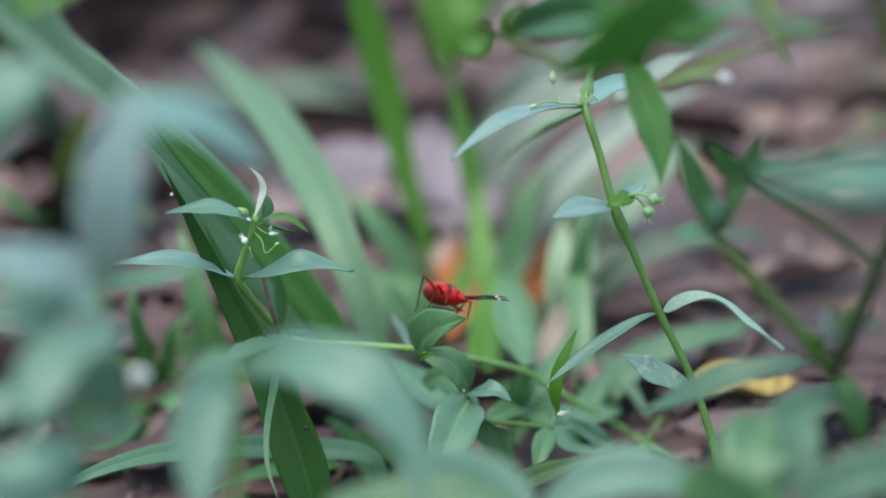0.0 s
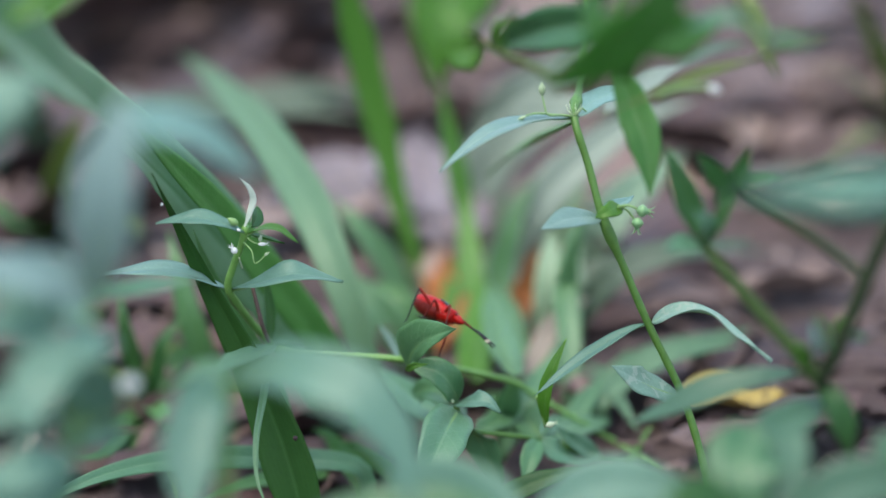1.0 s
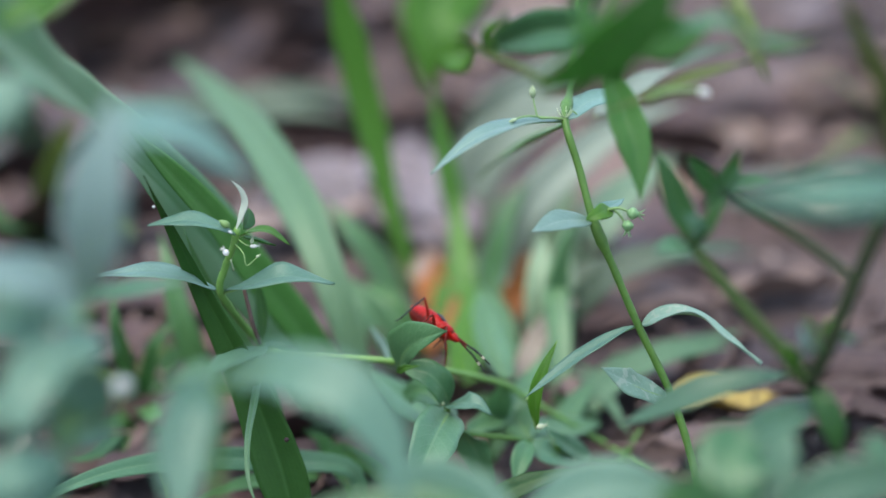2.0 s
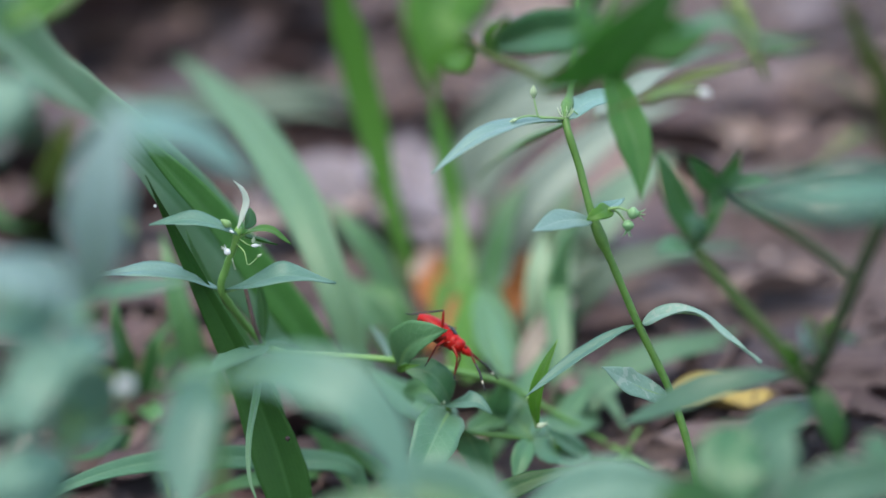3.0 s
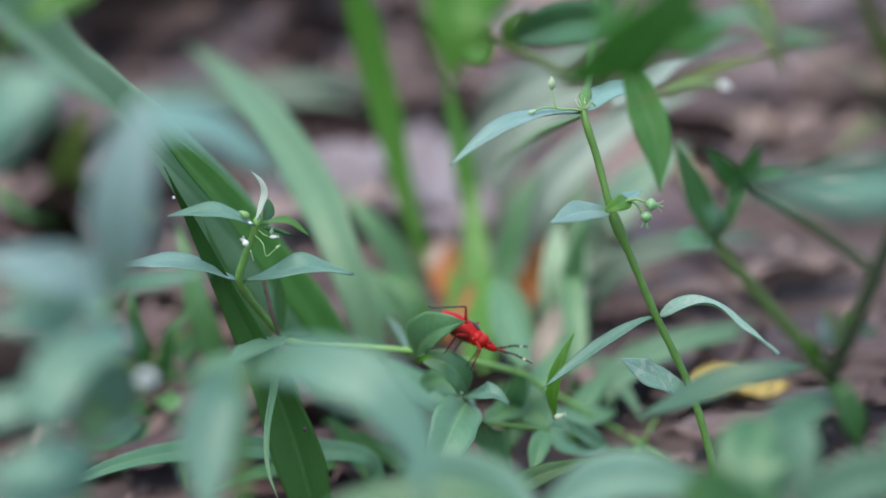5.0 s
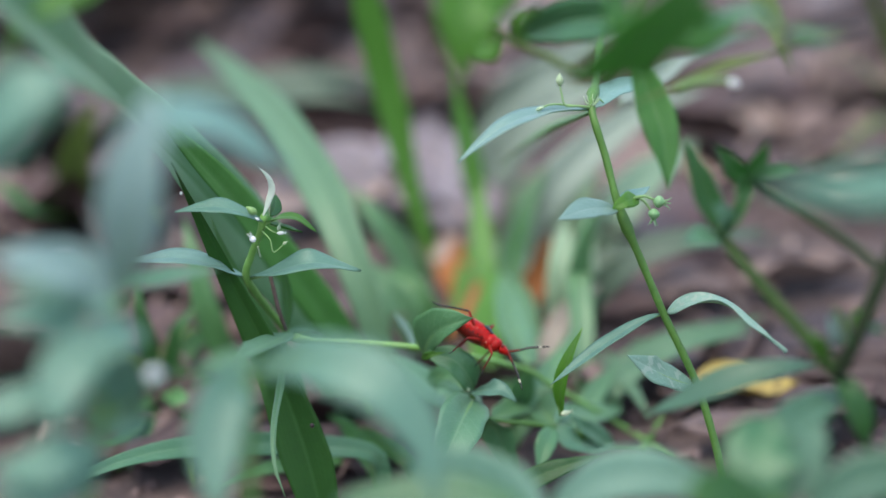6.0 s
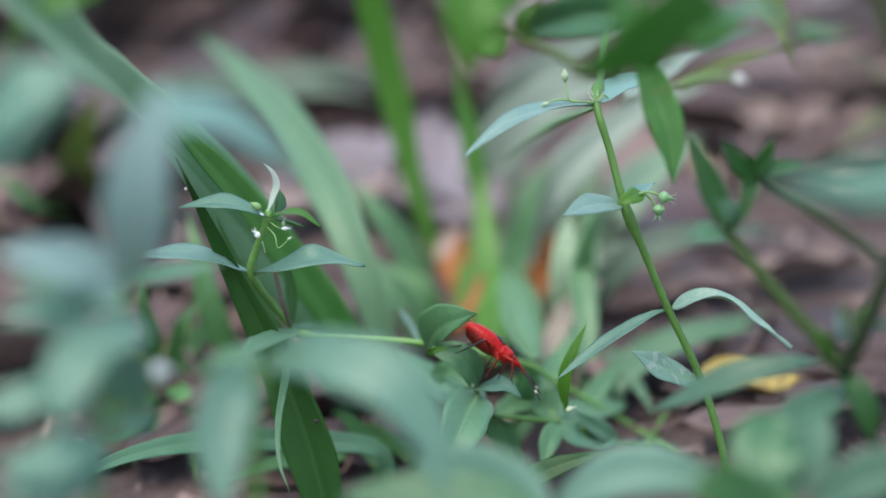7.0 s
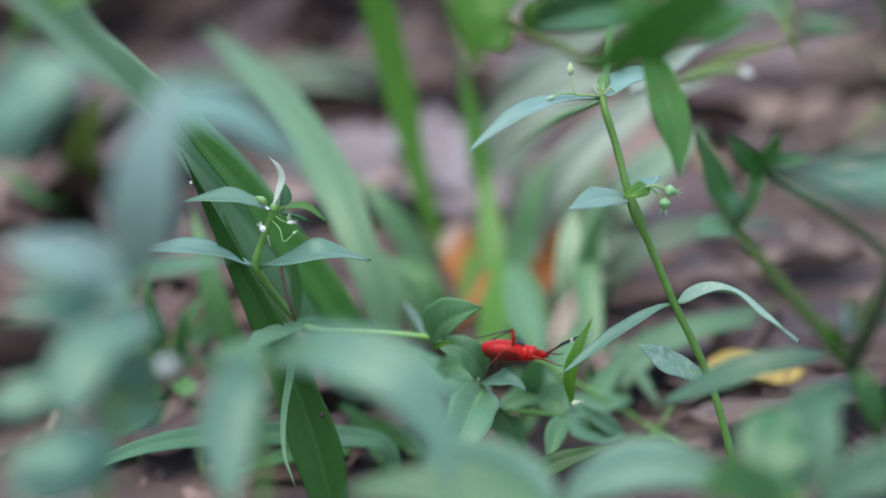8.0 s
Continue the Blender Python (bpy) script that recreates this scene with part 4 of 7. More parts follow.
    leaf(low, [(-0.05373, 0.05911, -0.00150), (-0.05264, 0.06865, 0.00473), (-0.05171, 0.07938, 0.00498), (-0.04901, 0.08942, 0.00333)], 0.00490, OLIVE, TILT, rib=False, name="blade", kind="grass", peak=0.5, n=20)
    leaf(low, [(-0.05530, 0.05893, -0.00150), (-0.05826, 0.07789, 0.00088), (-0.05827, 0.08904, 0.00228), (-0.05640, 0.09989, 0.00284)], 0.00545, OLIVE, TILT, rib=False, name="blade", kind="grass", peak=0.5, n=20)
    leaf(low, [(-0.05456, 0.05782, -0.00163), (-0.05392, 0.04313, -0.00104), (-0.05503, 0.03251, -0.00100), (-0.05854, 0.02590, -0.00160)], 0.00400, DEEP, FRONT, rib=False, name="blade", kind="grass", peak=0.45, n=20)
    leaf(low, [(-0.05436, 0.05782, -0.00163), (-0.04988, 0.04296, -0.00152), (-0.04646, 0.03234, -0.00146), (-0.04473, 0.02311, -0.00344)], 0.00380, OLIVE, FRONT, rib=False, name="blade", kind="grass", peak=0.45, n=20)
    leaf(low, [(-0.05470, 0.05888, -0.00164), (-0.04931, 0.05691, 0.00173), (-0.04471, 0.05289, 0.00237), (-0.03968, 0.04817, 0.00111)], 0.00380, DEEP, (0, -0.7, 0.7), rib=False, name="blade", kind="grass", peak=0.45, n=20)
    leaf(low, [(-0.05512, 0.05895, -0.00144), (-0.05919, 0.05763, 0.00369), (-0.06252, 0.05614, 0.00545), (-0.06601, 0.05176, 0.00510)], 0.00380, OLIVE, (0, -0.7, 0.7), rib=False, name="blade", kind="grass", peak=0.45, n=20)
    leaf(low, [(-0.05470, 0.05888, -0.00164), (-0.05108, 0.06387, 0.00329), (-0.04838, 0.06883, 0.00523), (-0.04454, 0.07308, 0.00521)], 0.00420, DEEP, (0, -0.7, 0.7), rib=False, name="blade", kind="grass", peak=0.45, n=20)

    dusk = thing("grass_tuft", (-0.08423, 0.15082, -0.00150), "small tuft of dark green grass on the litter", "grass")
    leaf(dusk, [(-0.08423, 0.15082, -0.00150), (-0.08013, 0.12668, 0.01799), (-0.07665, 0.11521, 0.03031), (-0.07296, 0.11316, 0.03932)], 0.00934, OLIVE, FRONT, rib=False, name="blade", kind="grass", peak=0.5, n=20)
    leaf(dusk, [(-0.08550, 0.15082, -0.00150), (-0.08633, 0.12383, 0.01014), (-0.08820, 0.11047, 0.01730), (-0.09408, 0.10770, 0.02430)], 0.00817, GRASS, TILT, rib=False, name="blade", kind="grass", peak=0.5, n=20)
    leaf(dusk, [(-0.08297, 0.15082, -0.00150), (-0.07478, 0.13326, 0.00682), (-0.06785, 0.12424, 0.01126), (-0.06116, 0.11400, 0.01237)], 0.00596, OLIVE, TILT, rib=False, name="blade", kind="grass", peak=0.5, n=20)

    side = thing("grass_tuft", (0.11510, 0.18364, -0.00150), "thin olive grass stalks arching over litter", "grass")
    leaf(side, [(0.11510, 0.18364, -0.00150), (0.09844, 0.15928, 0.01985), (0.08901, 0.14907, 0.02102), (0.07989, 0.13701, 0.01712)], 0.00431, OLIVE, UP, rib=False, name="blade", kind="grass", peak=0.4, n=24)
    leaf(side, [(0.11578, 0.18341, -0.00150), (0.10559, 0.16598, 0.00901), (0.09337, 0.15690, 0.01329), (0.07907, 0.14567, 0.01168)], 0.00381, MUTED, UP, rib=False, name="blade", kind="grass", peak=0.5, n=24)
    leaf(side, [(0.11510, 0.18387, -0.00150), (0.10041, 0.17041, 0.02117), (0.08956, 0.16384, 0.03236), (0.08031, 0.15502, 0.03738)], 0.00381, OLIVE, UP, rib=False, name="blade", kind="grass", peak=0.5, n=24)
    leaf(side, [(0.11510, 0.18410, -0.00150), (0.10225, 0.16167, 0.02640), (0.09207, 0.14701, 0.04459), (0.08538, 0.14136, 0.05833)], 0.00634, OLIVE, FRONT, rib=False, name="blade", kind="grass", peak=0.5, n=24)


build_grass()


def build_twigs():
    for points in ([(-0.06229, 0.07510, 0.01077), (-0.05690, 0.06938, 0.00673), (-0.05084, 0.06195, 0.00388), (-0.04478, 0.04866, 0.00245)], [(-0.05798, 0.08274, 0.00835), (-0.05788, 0.07234, 0.00319), (-0.05597, 0.05063, 0.00202)], [(-0.05280, 0.07957, 0.00549), (-0.04817, 0.06792, 0.00272), (-0.04027, 0.05508, 0.00253)],
                   [(0.04059, 0.05106, 0.00318), (0.04927, 0.05572, 0.00428), (0.05864, 0.05954, 0.00309)], [(-0.03153, 0.17415, 0.00221), (-0.01914, 0.17931, 0.00469), (-0.00659, 0.18571, 0.00474)]):
        twig = thing("dry_twig", points[0], "thin dry brown twig lying in the litter", "twig", "dry twigs")
        stem(twig, points, [0.0007, 0.0006, 0.0003], TWIG, 20, bulges=((0.4, 0.0003),))
        mid = Vector(points[1])
        stem(twig, [mid, mid + Vector((0.004, 0.002, 0.003)), mid + Vector((0.007, 0.004, 0.009))], [0.0004, 0.0002], TWIG, 8, name="side_twig")


build_twigs()


# ---- creeping herb that carries the insect's leaf ----
def build_creeper():
    p = thing("creeping_herb", (0.03868, 0.02875, -0.00150), "green creeping herb with a leafy upright tip and tiny white flowers", "plant")
    stem(p, [(0.03868, 0.02875, -0.00150), (0.03048, 0.03557, 0.00158), (0.02221, 0.03168, 0.00841), (0.01562, 0.02927, 0.01350), (0.01164, 0.02638, 0.01726), (0.00325, 0.01782, 0.02297), (-0.00663, 0.01104, 0.02772), (-0.01653, 0.01307, 0.02747), (-0.02411, 0.01317, 0.02772), (-0.02749, 0.01354, 0.02875)],
         [0.00042, 0.00048, 0.0005, 0.00055, 0.0005], LIGHTSTEM, 60, bulges=((0.34, 0.0003), (0.66, 0.0004), (0.98, 0.0004)))
    stem(p, [(-0.02731, 0.01348, 0.02858), (-0.02843, 0.01228, 0.03114), (-0.03036, 0.00857, 0.03555), (-0.03274, 0.00269, 0.04279), (-0.03167, 0.00116, 0.04737), (-0.03019, -0.00056, 0.05141), (-0.02933, -0.00151, 0.05465)], [0.0006, 0.0006, 0.00062, 0.0005], LIGHTSTEM, 40, bulges=((0.47, 0.00015), (0.95, 0.0002)), label="upright green shoot")
    leaf(p, [(-0.03291, 0.00275, 0.04296), (-0.03777, 0.00153, 0.04547), (-0.04373, 0.00095, 0.04680), (-0.05226, -0.00028, 0.04634)], 0.00400, PALESHEEN, (-0.1, -0.25, 1), fold=0.2, peak=0.5)
    leaf(p, [(-0.03221, 0.00272, 0.04287), (-0.02855, 0.00018, 0.04468), (-0.02234, -0.00116, 0.04685), (-0.01506, 0.00311, 0.04394)], 0.00505, BLUESHEEN, (0.1, -0.3, 1), fold=0.25, peak=0.52)
    leaf(p, [(-0.02950, -0.00183, 0.05377), (-0.03274, -0.00233, 0.05531), (-0.03689, -0.00299, 0.05644), (-0.04267, -0.00328, 0.05564)], 0.00375, BLUESHEEN, (-0.1, -0.28, 1), fold=0.2, peak=0.5)
    leaf(p, [(-0.02907, -0.00192, 0.05353), (-0.02686, -0.00351, 0.05500), (-0.02407, -0.00451, 0.05517), (-0.02127, -0.00521, 0.05326)], 0.00188, FRESH, (0, -0.2, 1), fold=0.2, peak=0.5)
    leaf(p, [(-0.02967, -0.00168, 0.05417), (-0.02873, -0.00181, 0.05675), (-0.02805, -0.00200, 0.05915), (-0.02864, -0.00237, 0.06106), (-0.02991, -0.00286, 0.06265)], 0.00100, SKYWHITE, (-0.1, -0.8, 0.55), fold=0.15, peak=0.5, label="young leaf at the shoot tip, painted whitish for sky reflection")
    leaf(p, [(-0.02847, -0.00198, 0.05337), (-0.02666, 0.00067, 0.05188), (-0.02409, 0.00420, 0.04987)], 0.00205, DEEP, (0, -0.3, 1), fold=0.3)
    leaf(p, [(-0.02856, -0.00062, 0.05416), (-0.02803, 0.00274, 0.05463), (-0.02828, 0.00617, 0.05529)], 0.00205, DEEP, (0.2, -0.8, 0.2), fold=0.3)
    leaf(p, [(-0.02749, 0.01382, 0.02953), (-0.02722, 0.01523, 0.03339), (-0.02768, 0.01648, 0.03682), (-0.02859, 0.01776, 0.04034)], 0.00237, DEEP, (-0.6, -0.7, 0.2), fold=0.3, peak=0.45)
    leaf(p, [(-0.02734, 0.01147, 0.02892), (-0.02730, -0.00184, 0.02742), (-0.02787, -0.01062, 0.02376), (-0.02745, -0.01630, 0.01986), (-0.02577, -0.01970, 0.01636)], 0.00149, SHEEN, (-0.5, -0.6, 0.6), fold=0.35, peak=0.45)
    leaf(p, [(-0.02698, 0.01178, 0.02977), (-0.02821, -0.00713, 0.03627), (-0.02955, -0.02416, 0.04213), (-0.03137, -0.03777, 0.04566)], 0.00540, PALE, (0, -0.5, 1), fold=0.15, peak=0.45)
    leaf(p, [(-0.02698, 0.01178, 0.02977), (-0.02498, 0.01931, 0.02707), (-0.02256, 0.02455, 0.02390)], 0.00274, HERB, (0, -0.4, 1), fold=0.15)
    # the insect's leaf, and its mate behind the stem
    leaf(p, [(-0.00551, 0.00885, 0.02756), (-0.00426, 0.00417, 0.03224), (-0.00175, 0.00014, 0.03580), (0.00225, -0.00309, 0.03861)], 0.00600, MOSS, (-0.25, -0.9, 0.42), kind="lance", fold=0.10, peak=0.43, n=24, m=12, skew=-0.36, label="small oval green leaf with a clear midrib")
    leaf(p, [(-0.00694, 0.01295, 0.02712), (-0.00812, 0.02117, 0.02631), (-0.01090, 0.03346, 0.02501)], 0.00150, WHITESHEEN, (-0.5, -0.8, 0.4), fold=0.2)
    leaf(p, [(-0.00563, 0.00489, 0.02837), (-0.00434, 0.00237, 0.03021), (-0.00194, 0.00156, 0.03093)], 0.00115, FRESH, (-0.2, -0.9, 0.1), fold=0.4)
    # the next joints
    leaf(p, [(0.01183, 0.02668, 0.01807), (0.01140, 0.04428, 0.01379), (0.01003, 0.06286, 0.01222), (0.00905, 0.08723, 0.01192)], 0.00640, LUSH, (0.1, -0.9, 0.45), kind="oval", fold=0.2, peak=0.45)
    leaf(p, [(0.01183, 0.02655, 0.01771), (0.01109, 0.02904, 0.01287), (0.01033, 0.03155, 0.00805), (0.00945, 0.03352, 0.00177)], 0.00463, LUSH, (0.2, -0.8, 0.6), fold=0.2)
    leaf(p, [(0.01634, 0.00007, 0.02097), (0.01602, -0.00123, 0.02619), (0.01716, -0.00150, 0.03128), (0.01926, 0.00011, 0.03572)], 0.00250, LIME, (-0.5, -0.7, 0.6), fold=0.35, peak=0.42)
    stem(p, [(0.01466, -0.00013, 0.02629), (0.01541, 0.00000, 0.02372), (0.01616, 0.00001, 0.02081)], [0.0003, 0.0002], TENDER, 10, name="leafstalk")
    part("flower_bud", drop_mesh((0.01611, -0.00084, 0.02139), (1, 0, 0.35), 0.0018, 0.0005, 4), BUD, p, "pale green pointed flower bud")
    # flowers at the tip
    part("flower_bud", drop_mesh((-0.03035, -0.00242, 0.05507), (-1, -0.2, 0.8), 0.0021, 0.0006), TENDER, p, "pale green flower bud")
    part("flower", drop_mesh((-0.03069, -0.00385, 0.05114), (-0.5, -0.3, 0.9), 0.0014, 0.0005, 5), PETAL, p, "tiny white flower")
    part("flower", drop_mesh((-0.02745, -0.00338, 0.05242), (0.8, -0.2, 0.1), 0.0015, 0.0003, 5), PETAL, p, "tiny white flower")
    stem(p, [(-0.02976, -0.00141, 0.05199), (-0.02839, -0.00373, 0.05146), (-0.02788, -0.00438, 0.04970), (-0.02634, -0.00397, 0.05082)], [0.00012, 0.00008], TENDER, 12, name="flower_stalk")
    stem(p, [(-0.02941, -0.00112, 0.05279), (-0.02822, -0.00327, 0.05274), (-0.02737, -0.00338, 0.05242)], [0.00012, 0.00008], TENDER, 10, name="flower_stalk")
    part("flower", drop_mesh((-0.02651, -0.00397, 0.05082), (0.8, -0.2, 0.6), 0.0009, 0.00022, 4), BUD, p, "tiny white flower")
    part("flower", drop_mesh((-0.02728, -0.00233, 0.05240), (0.25, -0.2, 1), 0.0012, 0.0003, 4), BUD, p, "tiny white flower")
    part("flower_bud", drop_mesh((-0.03001, -0.00271, 0.05426), (-0.9, -0.2, 0.6), 0.0008, 0.0002), PETAL, p, "tiny white bud")
    stem(p, [(-0.03002, -0.00273, 0.04836), (-0.03026, -0.00408, 0.05050)], [0.00014, 0.0001], BUD, 6, name="flower_stalk")
    stem(p, [(-0.02932, 0.00480, 0.04274), (-0.02861, 0.00464, 0.03939), (-0.02798, 0.00461, 0.03637), (-0.02715, 0.00641, 0.03256)], [0.0003, 0.00035, 0.0003], TWIG, 12, name="dry_stalk", label="thin dry brown stalk")


def build_rosette():
    p = thing("small_herb", (0.03621, 0.03327, -0.00150), "low green herb runner ending in a rosette of oval leaves", "plant")
    stem(p, [(0.03621, 0.03327, -0.00150), (0.02681, 0.02185, 0.00480), (0.02122, 0.01704, 0.00914), (0.01588, 0.01398, 0.01241), (0.00557, 0.00892, 0.01605), (0.00308, 0.00665, 0.01858), (0.00216, 0.00587, 0.02228)], [0.00045, 0.0004, 0.0004, 0.00045], STEM, 50, bulges=((0.5, 0.0005),))
    leaf(p, [(0.00252, 0.00599, 0.02262), (0.00143, 0.00409, 0.02619), (-0.00080, 0.00391, 0.02859), (-0.00500, 0.00519, 0.02921)], 0.00490, MOSS, (0.35, -0.75, 0.55), kind="oval", fold=0.25, peak=0.45)
    leaf(p, [(0.00144, 0.00678, 0.02188), (-0.00037, 0.01468, 0.02020), (-0.00254, 0.02045, 0.01849), (-0.00531, 0.02386, 0.01618)], 0.00639, MOSS, (0.1, -0.85, 0.5), kind="oval", fold=0.2)
    leaf(p, [(0.00251, 0.00495, 0.02269), (0.00497, 0.00140, 0.02465), (0.00717, 0.00043, 0.02488), (0.00921, -0.00018, 0.02322)], 0.00400, BLUESHEEN, (0.1, -0.5, 0.85), kind="lance", fold=0.25, peak=0.4)
    leaf(p, [(0.00250, 0.00269, 0.02233), (0.00105, -0.00456, 0.02289), (-0.00078, -0.01045, 0.02132), (-0.00308, -0.01508, 0.01737)], 0.00731, PALE, (0.15, -0.8, 0.6), kind="oval", fold=0.4, peak=0.45, n=24)
    leaf(p, [(0.00417, 0.00646, 0.01807), (0.00588, 0.01033, 0.01409), (0.00757, 0.01105, 0.01022), (0.00938, 0.01112, 0.00456)], 0.00515, MOSS, (-0.3, -0.8, 0.5), kind="oval", fold=0.3)
    leaf(p, [(0.01616, 0.01404, 0.01259), (0.01822, 0.02391, 0.01045), (0.02115, 0.03371, 0.00814)], 0.00274, PALE, (0, -0.8, 0.5), fold=0.2)
    leaf(p, [(0.01588, 0.01398, 0.01241), (0.01433, 0.00939, 0.01150), (0.01288, 0.00601, 0.00807)], 0.00360, MOSS, (0.2, -0.8, 0.5), fold=0.2)
    leaf(p, [(0.01616, 0.01404, 0.01259), (0.01426, 0.03246, 0.00764), (0.01171, 0.04521, 0.00465), (0.00686, 0.05691, 0.00173)], 0.00693, SHEEN, (0, -0.7, 0.7), fold=0.2, kind="oval")
    leaf(p, [(0.00557, 0.00892, 0.01605), (0.00913, 0.02315, 0.01131), (0.01296, 0.03771, 0.00743), (0.01685, 0.04739, 0.00479)], 0.00482, SHEEN, (0, -0.7, 0.7), fold=0.2)
    leaf(p, [(0.00344, 0.00655, 0.01832), (-0.00133, 0.02381, 0.01310), (-0.00630, 0.03672, 0.01056), (-0.01157, 0.04912, 0.00956)], 0.00713, PALE, (0, -0.7, 0.7), fold=0.2, kind="oval")
    leaf(p, [(0.02681, 0.02188, 0.00489), (0.02435, 0.01873, 0.00794), (0.02129, 0.01574, 0.01139), (0.01857, 0.01468, 0.01433)], 0.00380, PALE, (0, -0.7, 0.7), fold=0.15)
    leaf(p, [(0.01616, 0.01407, 0.01267), (0.01960, 0.02257, 0.00970), (0.02403, 0.03212, 0.00672), (0.02946, 0.04150, 0.00323)], 0.00560, SHEEN, (0, -0.6, 0.8), fold=0.15, kind="oval")
    leaf(p, [(0.01588, 0.01401, 0.01250), (0.01866, 0.01328, 0.01049), (0.02215, 0.01666, 0.00808), (0.02633, 0.02224, 0.00588)], 0.00500, PALE, (0, -0.6, 0.8), fold=0.15, kind="oval")
    part("flower_bud", drop_mesh((0.00197, 0.00409, 0.02326), (-0.9, -0.4, 0.5), 0.0014, 0.0004), BUD, p, "pale green flower bud")


# ---- tall herb with round green fruits ----
def build_tall():
    p = thing("fruiting_herb", (0.04577, -0.01561, -0.00150), "upright green herb with paired leaves and round green fruits", "plant")
    stem(p, [(0.04577, -0.01561, -0.00150), (0.04172, -0.00995, 0.01100), (0.03968, -0.00787, 0.01963), (0.03653, -0.00552, 0.02903), (0.03140, -0.00381, 0.03956), (0.02753, -0.00273, 0.04836), (0.02421, -0.00204, 0.05611), (0.02208, 0.00064, 0.06348), (0.01995, 0.00309, 0.07021), (0.02118, 0.01311, 0.07142), (0.02371, 0.03815, 0.07299), (0.02559, 0.05835, 0.07877)],
         [0.00068, 0.00062, 0.0006, 0.0006, 0.00058, 0.00055], STEM, 70, bulges=((0.45, 0.0004), (0.63, 0.0004), (0.79, 0.0003)))
    leaf(p, [(0.01944, 0.00309, 0.07021), (0.01402, 0.00009, 0.07075), (0.00716, -0.00542, 0.07023), (-0.00017, -0.01018, 0.06591)], 0.00435, WHITESHEEN, (-0.35, -0.3, 0.9), fold=0.2, peak=0.5)
    leaf(p, [(0.02052, 0.00411, 0.07008), (0.02308, 0.00968, 0.07077), (0.02642, 0.01398, 0.07089), (0.03072, 0.01823, 0.07087)], 0.00418, PALESHEEN, (0.1, -0.35, 1), fold=0.2)
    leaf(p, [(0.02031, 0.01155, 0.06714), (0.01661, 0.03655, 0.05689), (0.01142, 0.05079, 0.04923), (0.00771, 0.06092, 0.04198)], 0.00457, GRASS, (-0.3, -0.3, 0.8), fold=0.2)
    leaf(p, [(0.02387, -0.00210, 0.05595), (0.02163, -0.00488, 0.05709), (0.01850, -0.00783, 0.05776), (0.01439, -0.01211, 0.05768)], 0.00422, WHITESHEEN, (-0.1, -0.6, 0.8), fold=0.15, peak=0.45)
    leaf(p, [(0.02470, -0.00010, 0.05561), (0.02672, 0.00422, 0.05577), (0.02967, 0.00855, 0.05596)], 0.00328, PALESHEEN, (-0.4, -0.7, 0.7), fold=0.2)
    leaf(p, [(0.02677, -0.00241, 0.05803), (0.02527, -0.00542, 0.05853), (0.02402, -0.00657, 0.05830), (0.02284, -0.00680, 0.05767)], 0.00260, LIME, (0.1, -0.8, 0.6), fold=0.15, rib=False, kind="oval")
    leaf(p, [(0.03105, -0.00375, 0.03972), (0.02804, -0.00509, 0.03896), (0.02195, -0.00728, 0.03587), (0.01385, -0.01028, 0.03055)], 0.00267, BLUESHEEN, (-0.45, -0.35, 0.9), fold=0.3, peak=0.5)
    leaf(p, [(0.03174, -0.00372, 0.03980), (0.03465, -0.00508, 0.04191), (0.03819, -0.00683, 0.04297), (0.04101, -0.00898, 0.04291), (0.04414, -0.01187, 0.04080), (0.04856, -0.01499, 0.03809)], 0.00300, WORN, (0.15, -0.5, 0.85), fold=0.3, peak=0.30, twist=-55, taper=2.0, ripple=0.12, n=30, label="drooping leaf with a pale chewed rim")
    leaf(p, [(0.03610, -0.00569, 0.02854), (0.03287, -0.00717, 0.03031), (0.02958, -0.00946, 0.03280), (0.02525, -0.01147, 0.03606)], 0.00520, WORN, (-0.25, -0.6, 0.8), kind="lance", fold=0.1, peak=0.45, label="pale mottled leaf")
    stem(p, [(0.01995, 0.00315, 0.07037), (0.01788, 0.00128, 0.07110), (0.01588, 0.00035, 0.07146), (0.01538, 0.00081, 0.07273), (0.01504, 0.00136, 0.07424)], [0.00022, 0.00012], TENDER, 14, name="flower_stalk")
    part("flower_bud", drop_mesh((0.01504, 0.00131, 0.07408), (-0.05, 0, 1), 0.0021, 0.00055), BUD, p, "pale green drop-shaped flower bud")
    stem(p, [(0.01746, 0.00128, 0.07110), (0.01402, 0.00041, 0.07162), (0.01188, -0.00078, 0.07127)], [0.00018, 0.00012], TENDER, 10, name="flower_stalk")
    part("flower_bud", drop_mesh((0.01263, -0.00069, 0.07151), (-1, 0, -0.4), 0.0014, 0.0003), BUD, p, "pale green flower bud")
    stem(p, [(0.02533, -0.00293, 0.05659), (0.02610, -0.00347, 0.05804), (0.02771, -0.00427, 0.05876), (0.02923, -0.00444, 0.05828)], [0.0003, 0.00018], TENDER, 14, name="fruit_stalk")
    stem(p, [(0.02661, -0.00335, 0.05836), (0.02779, -0.00359, 0.05772), (0.02881, -0.00405, 0.05644)], [0.00022, 0.00016], TENDER, 12, name="fruit_stalk")
    for k in range(9):
        a = 0.7 * k
        stem(p, [(0.01995, 0.00318, 0.07045), Vector((0.01995, 0.00318, 0.07045)) + Vector((0.0009 * math.cos(a), 0.0008 * math.sin(a), 0.0007)), Vector((0.01995, 0.00318, 0.07045)) + Vector((0.0013 * math.cos(a), 0.0011 * math.sin(a), 0.0016))], [0.0001, 0.00004], BUD, 5, name="bristle")
    part("fruit", drop_mesh((0.02898, -0.00450, 0.05812), (1, -0.1, -0.12), 0.0020, 0.00095, 4), BERRY, p, "round pale green fruit")
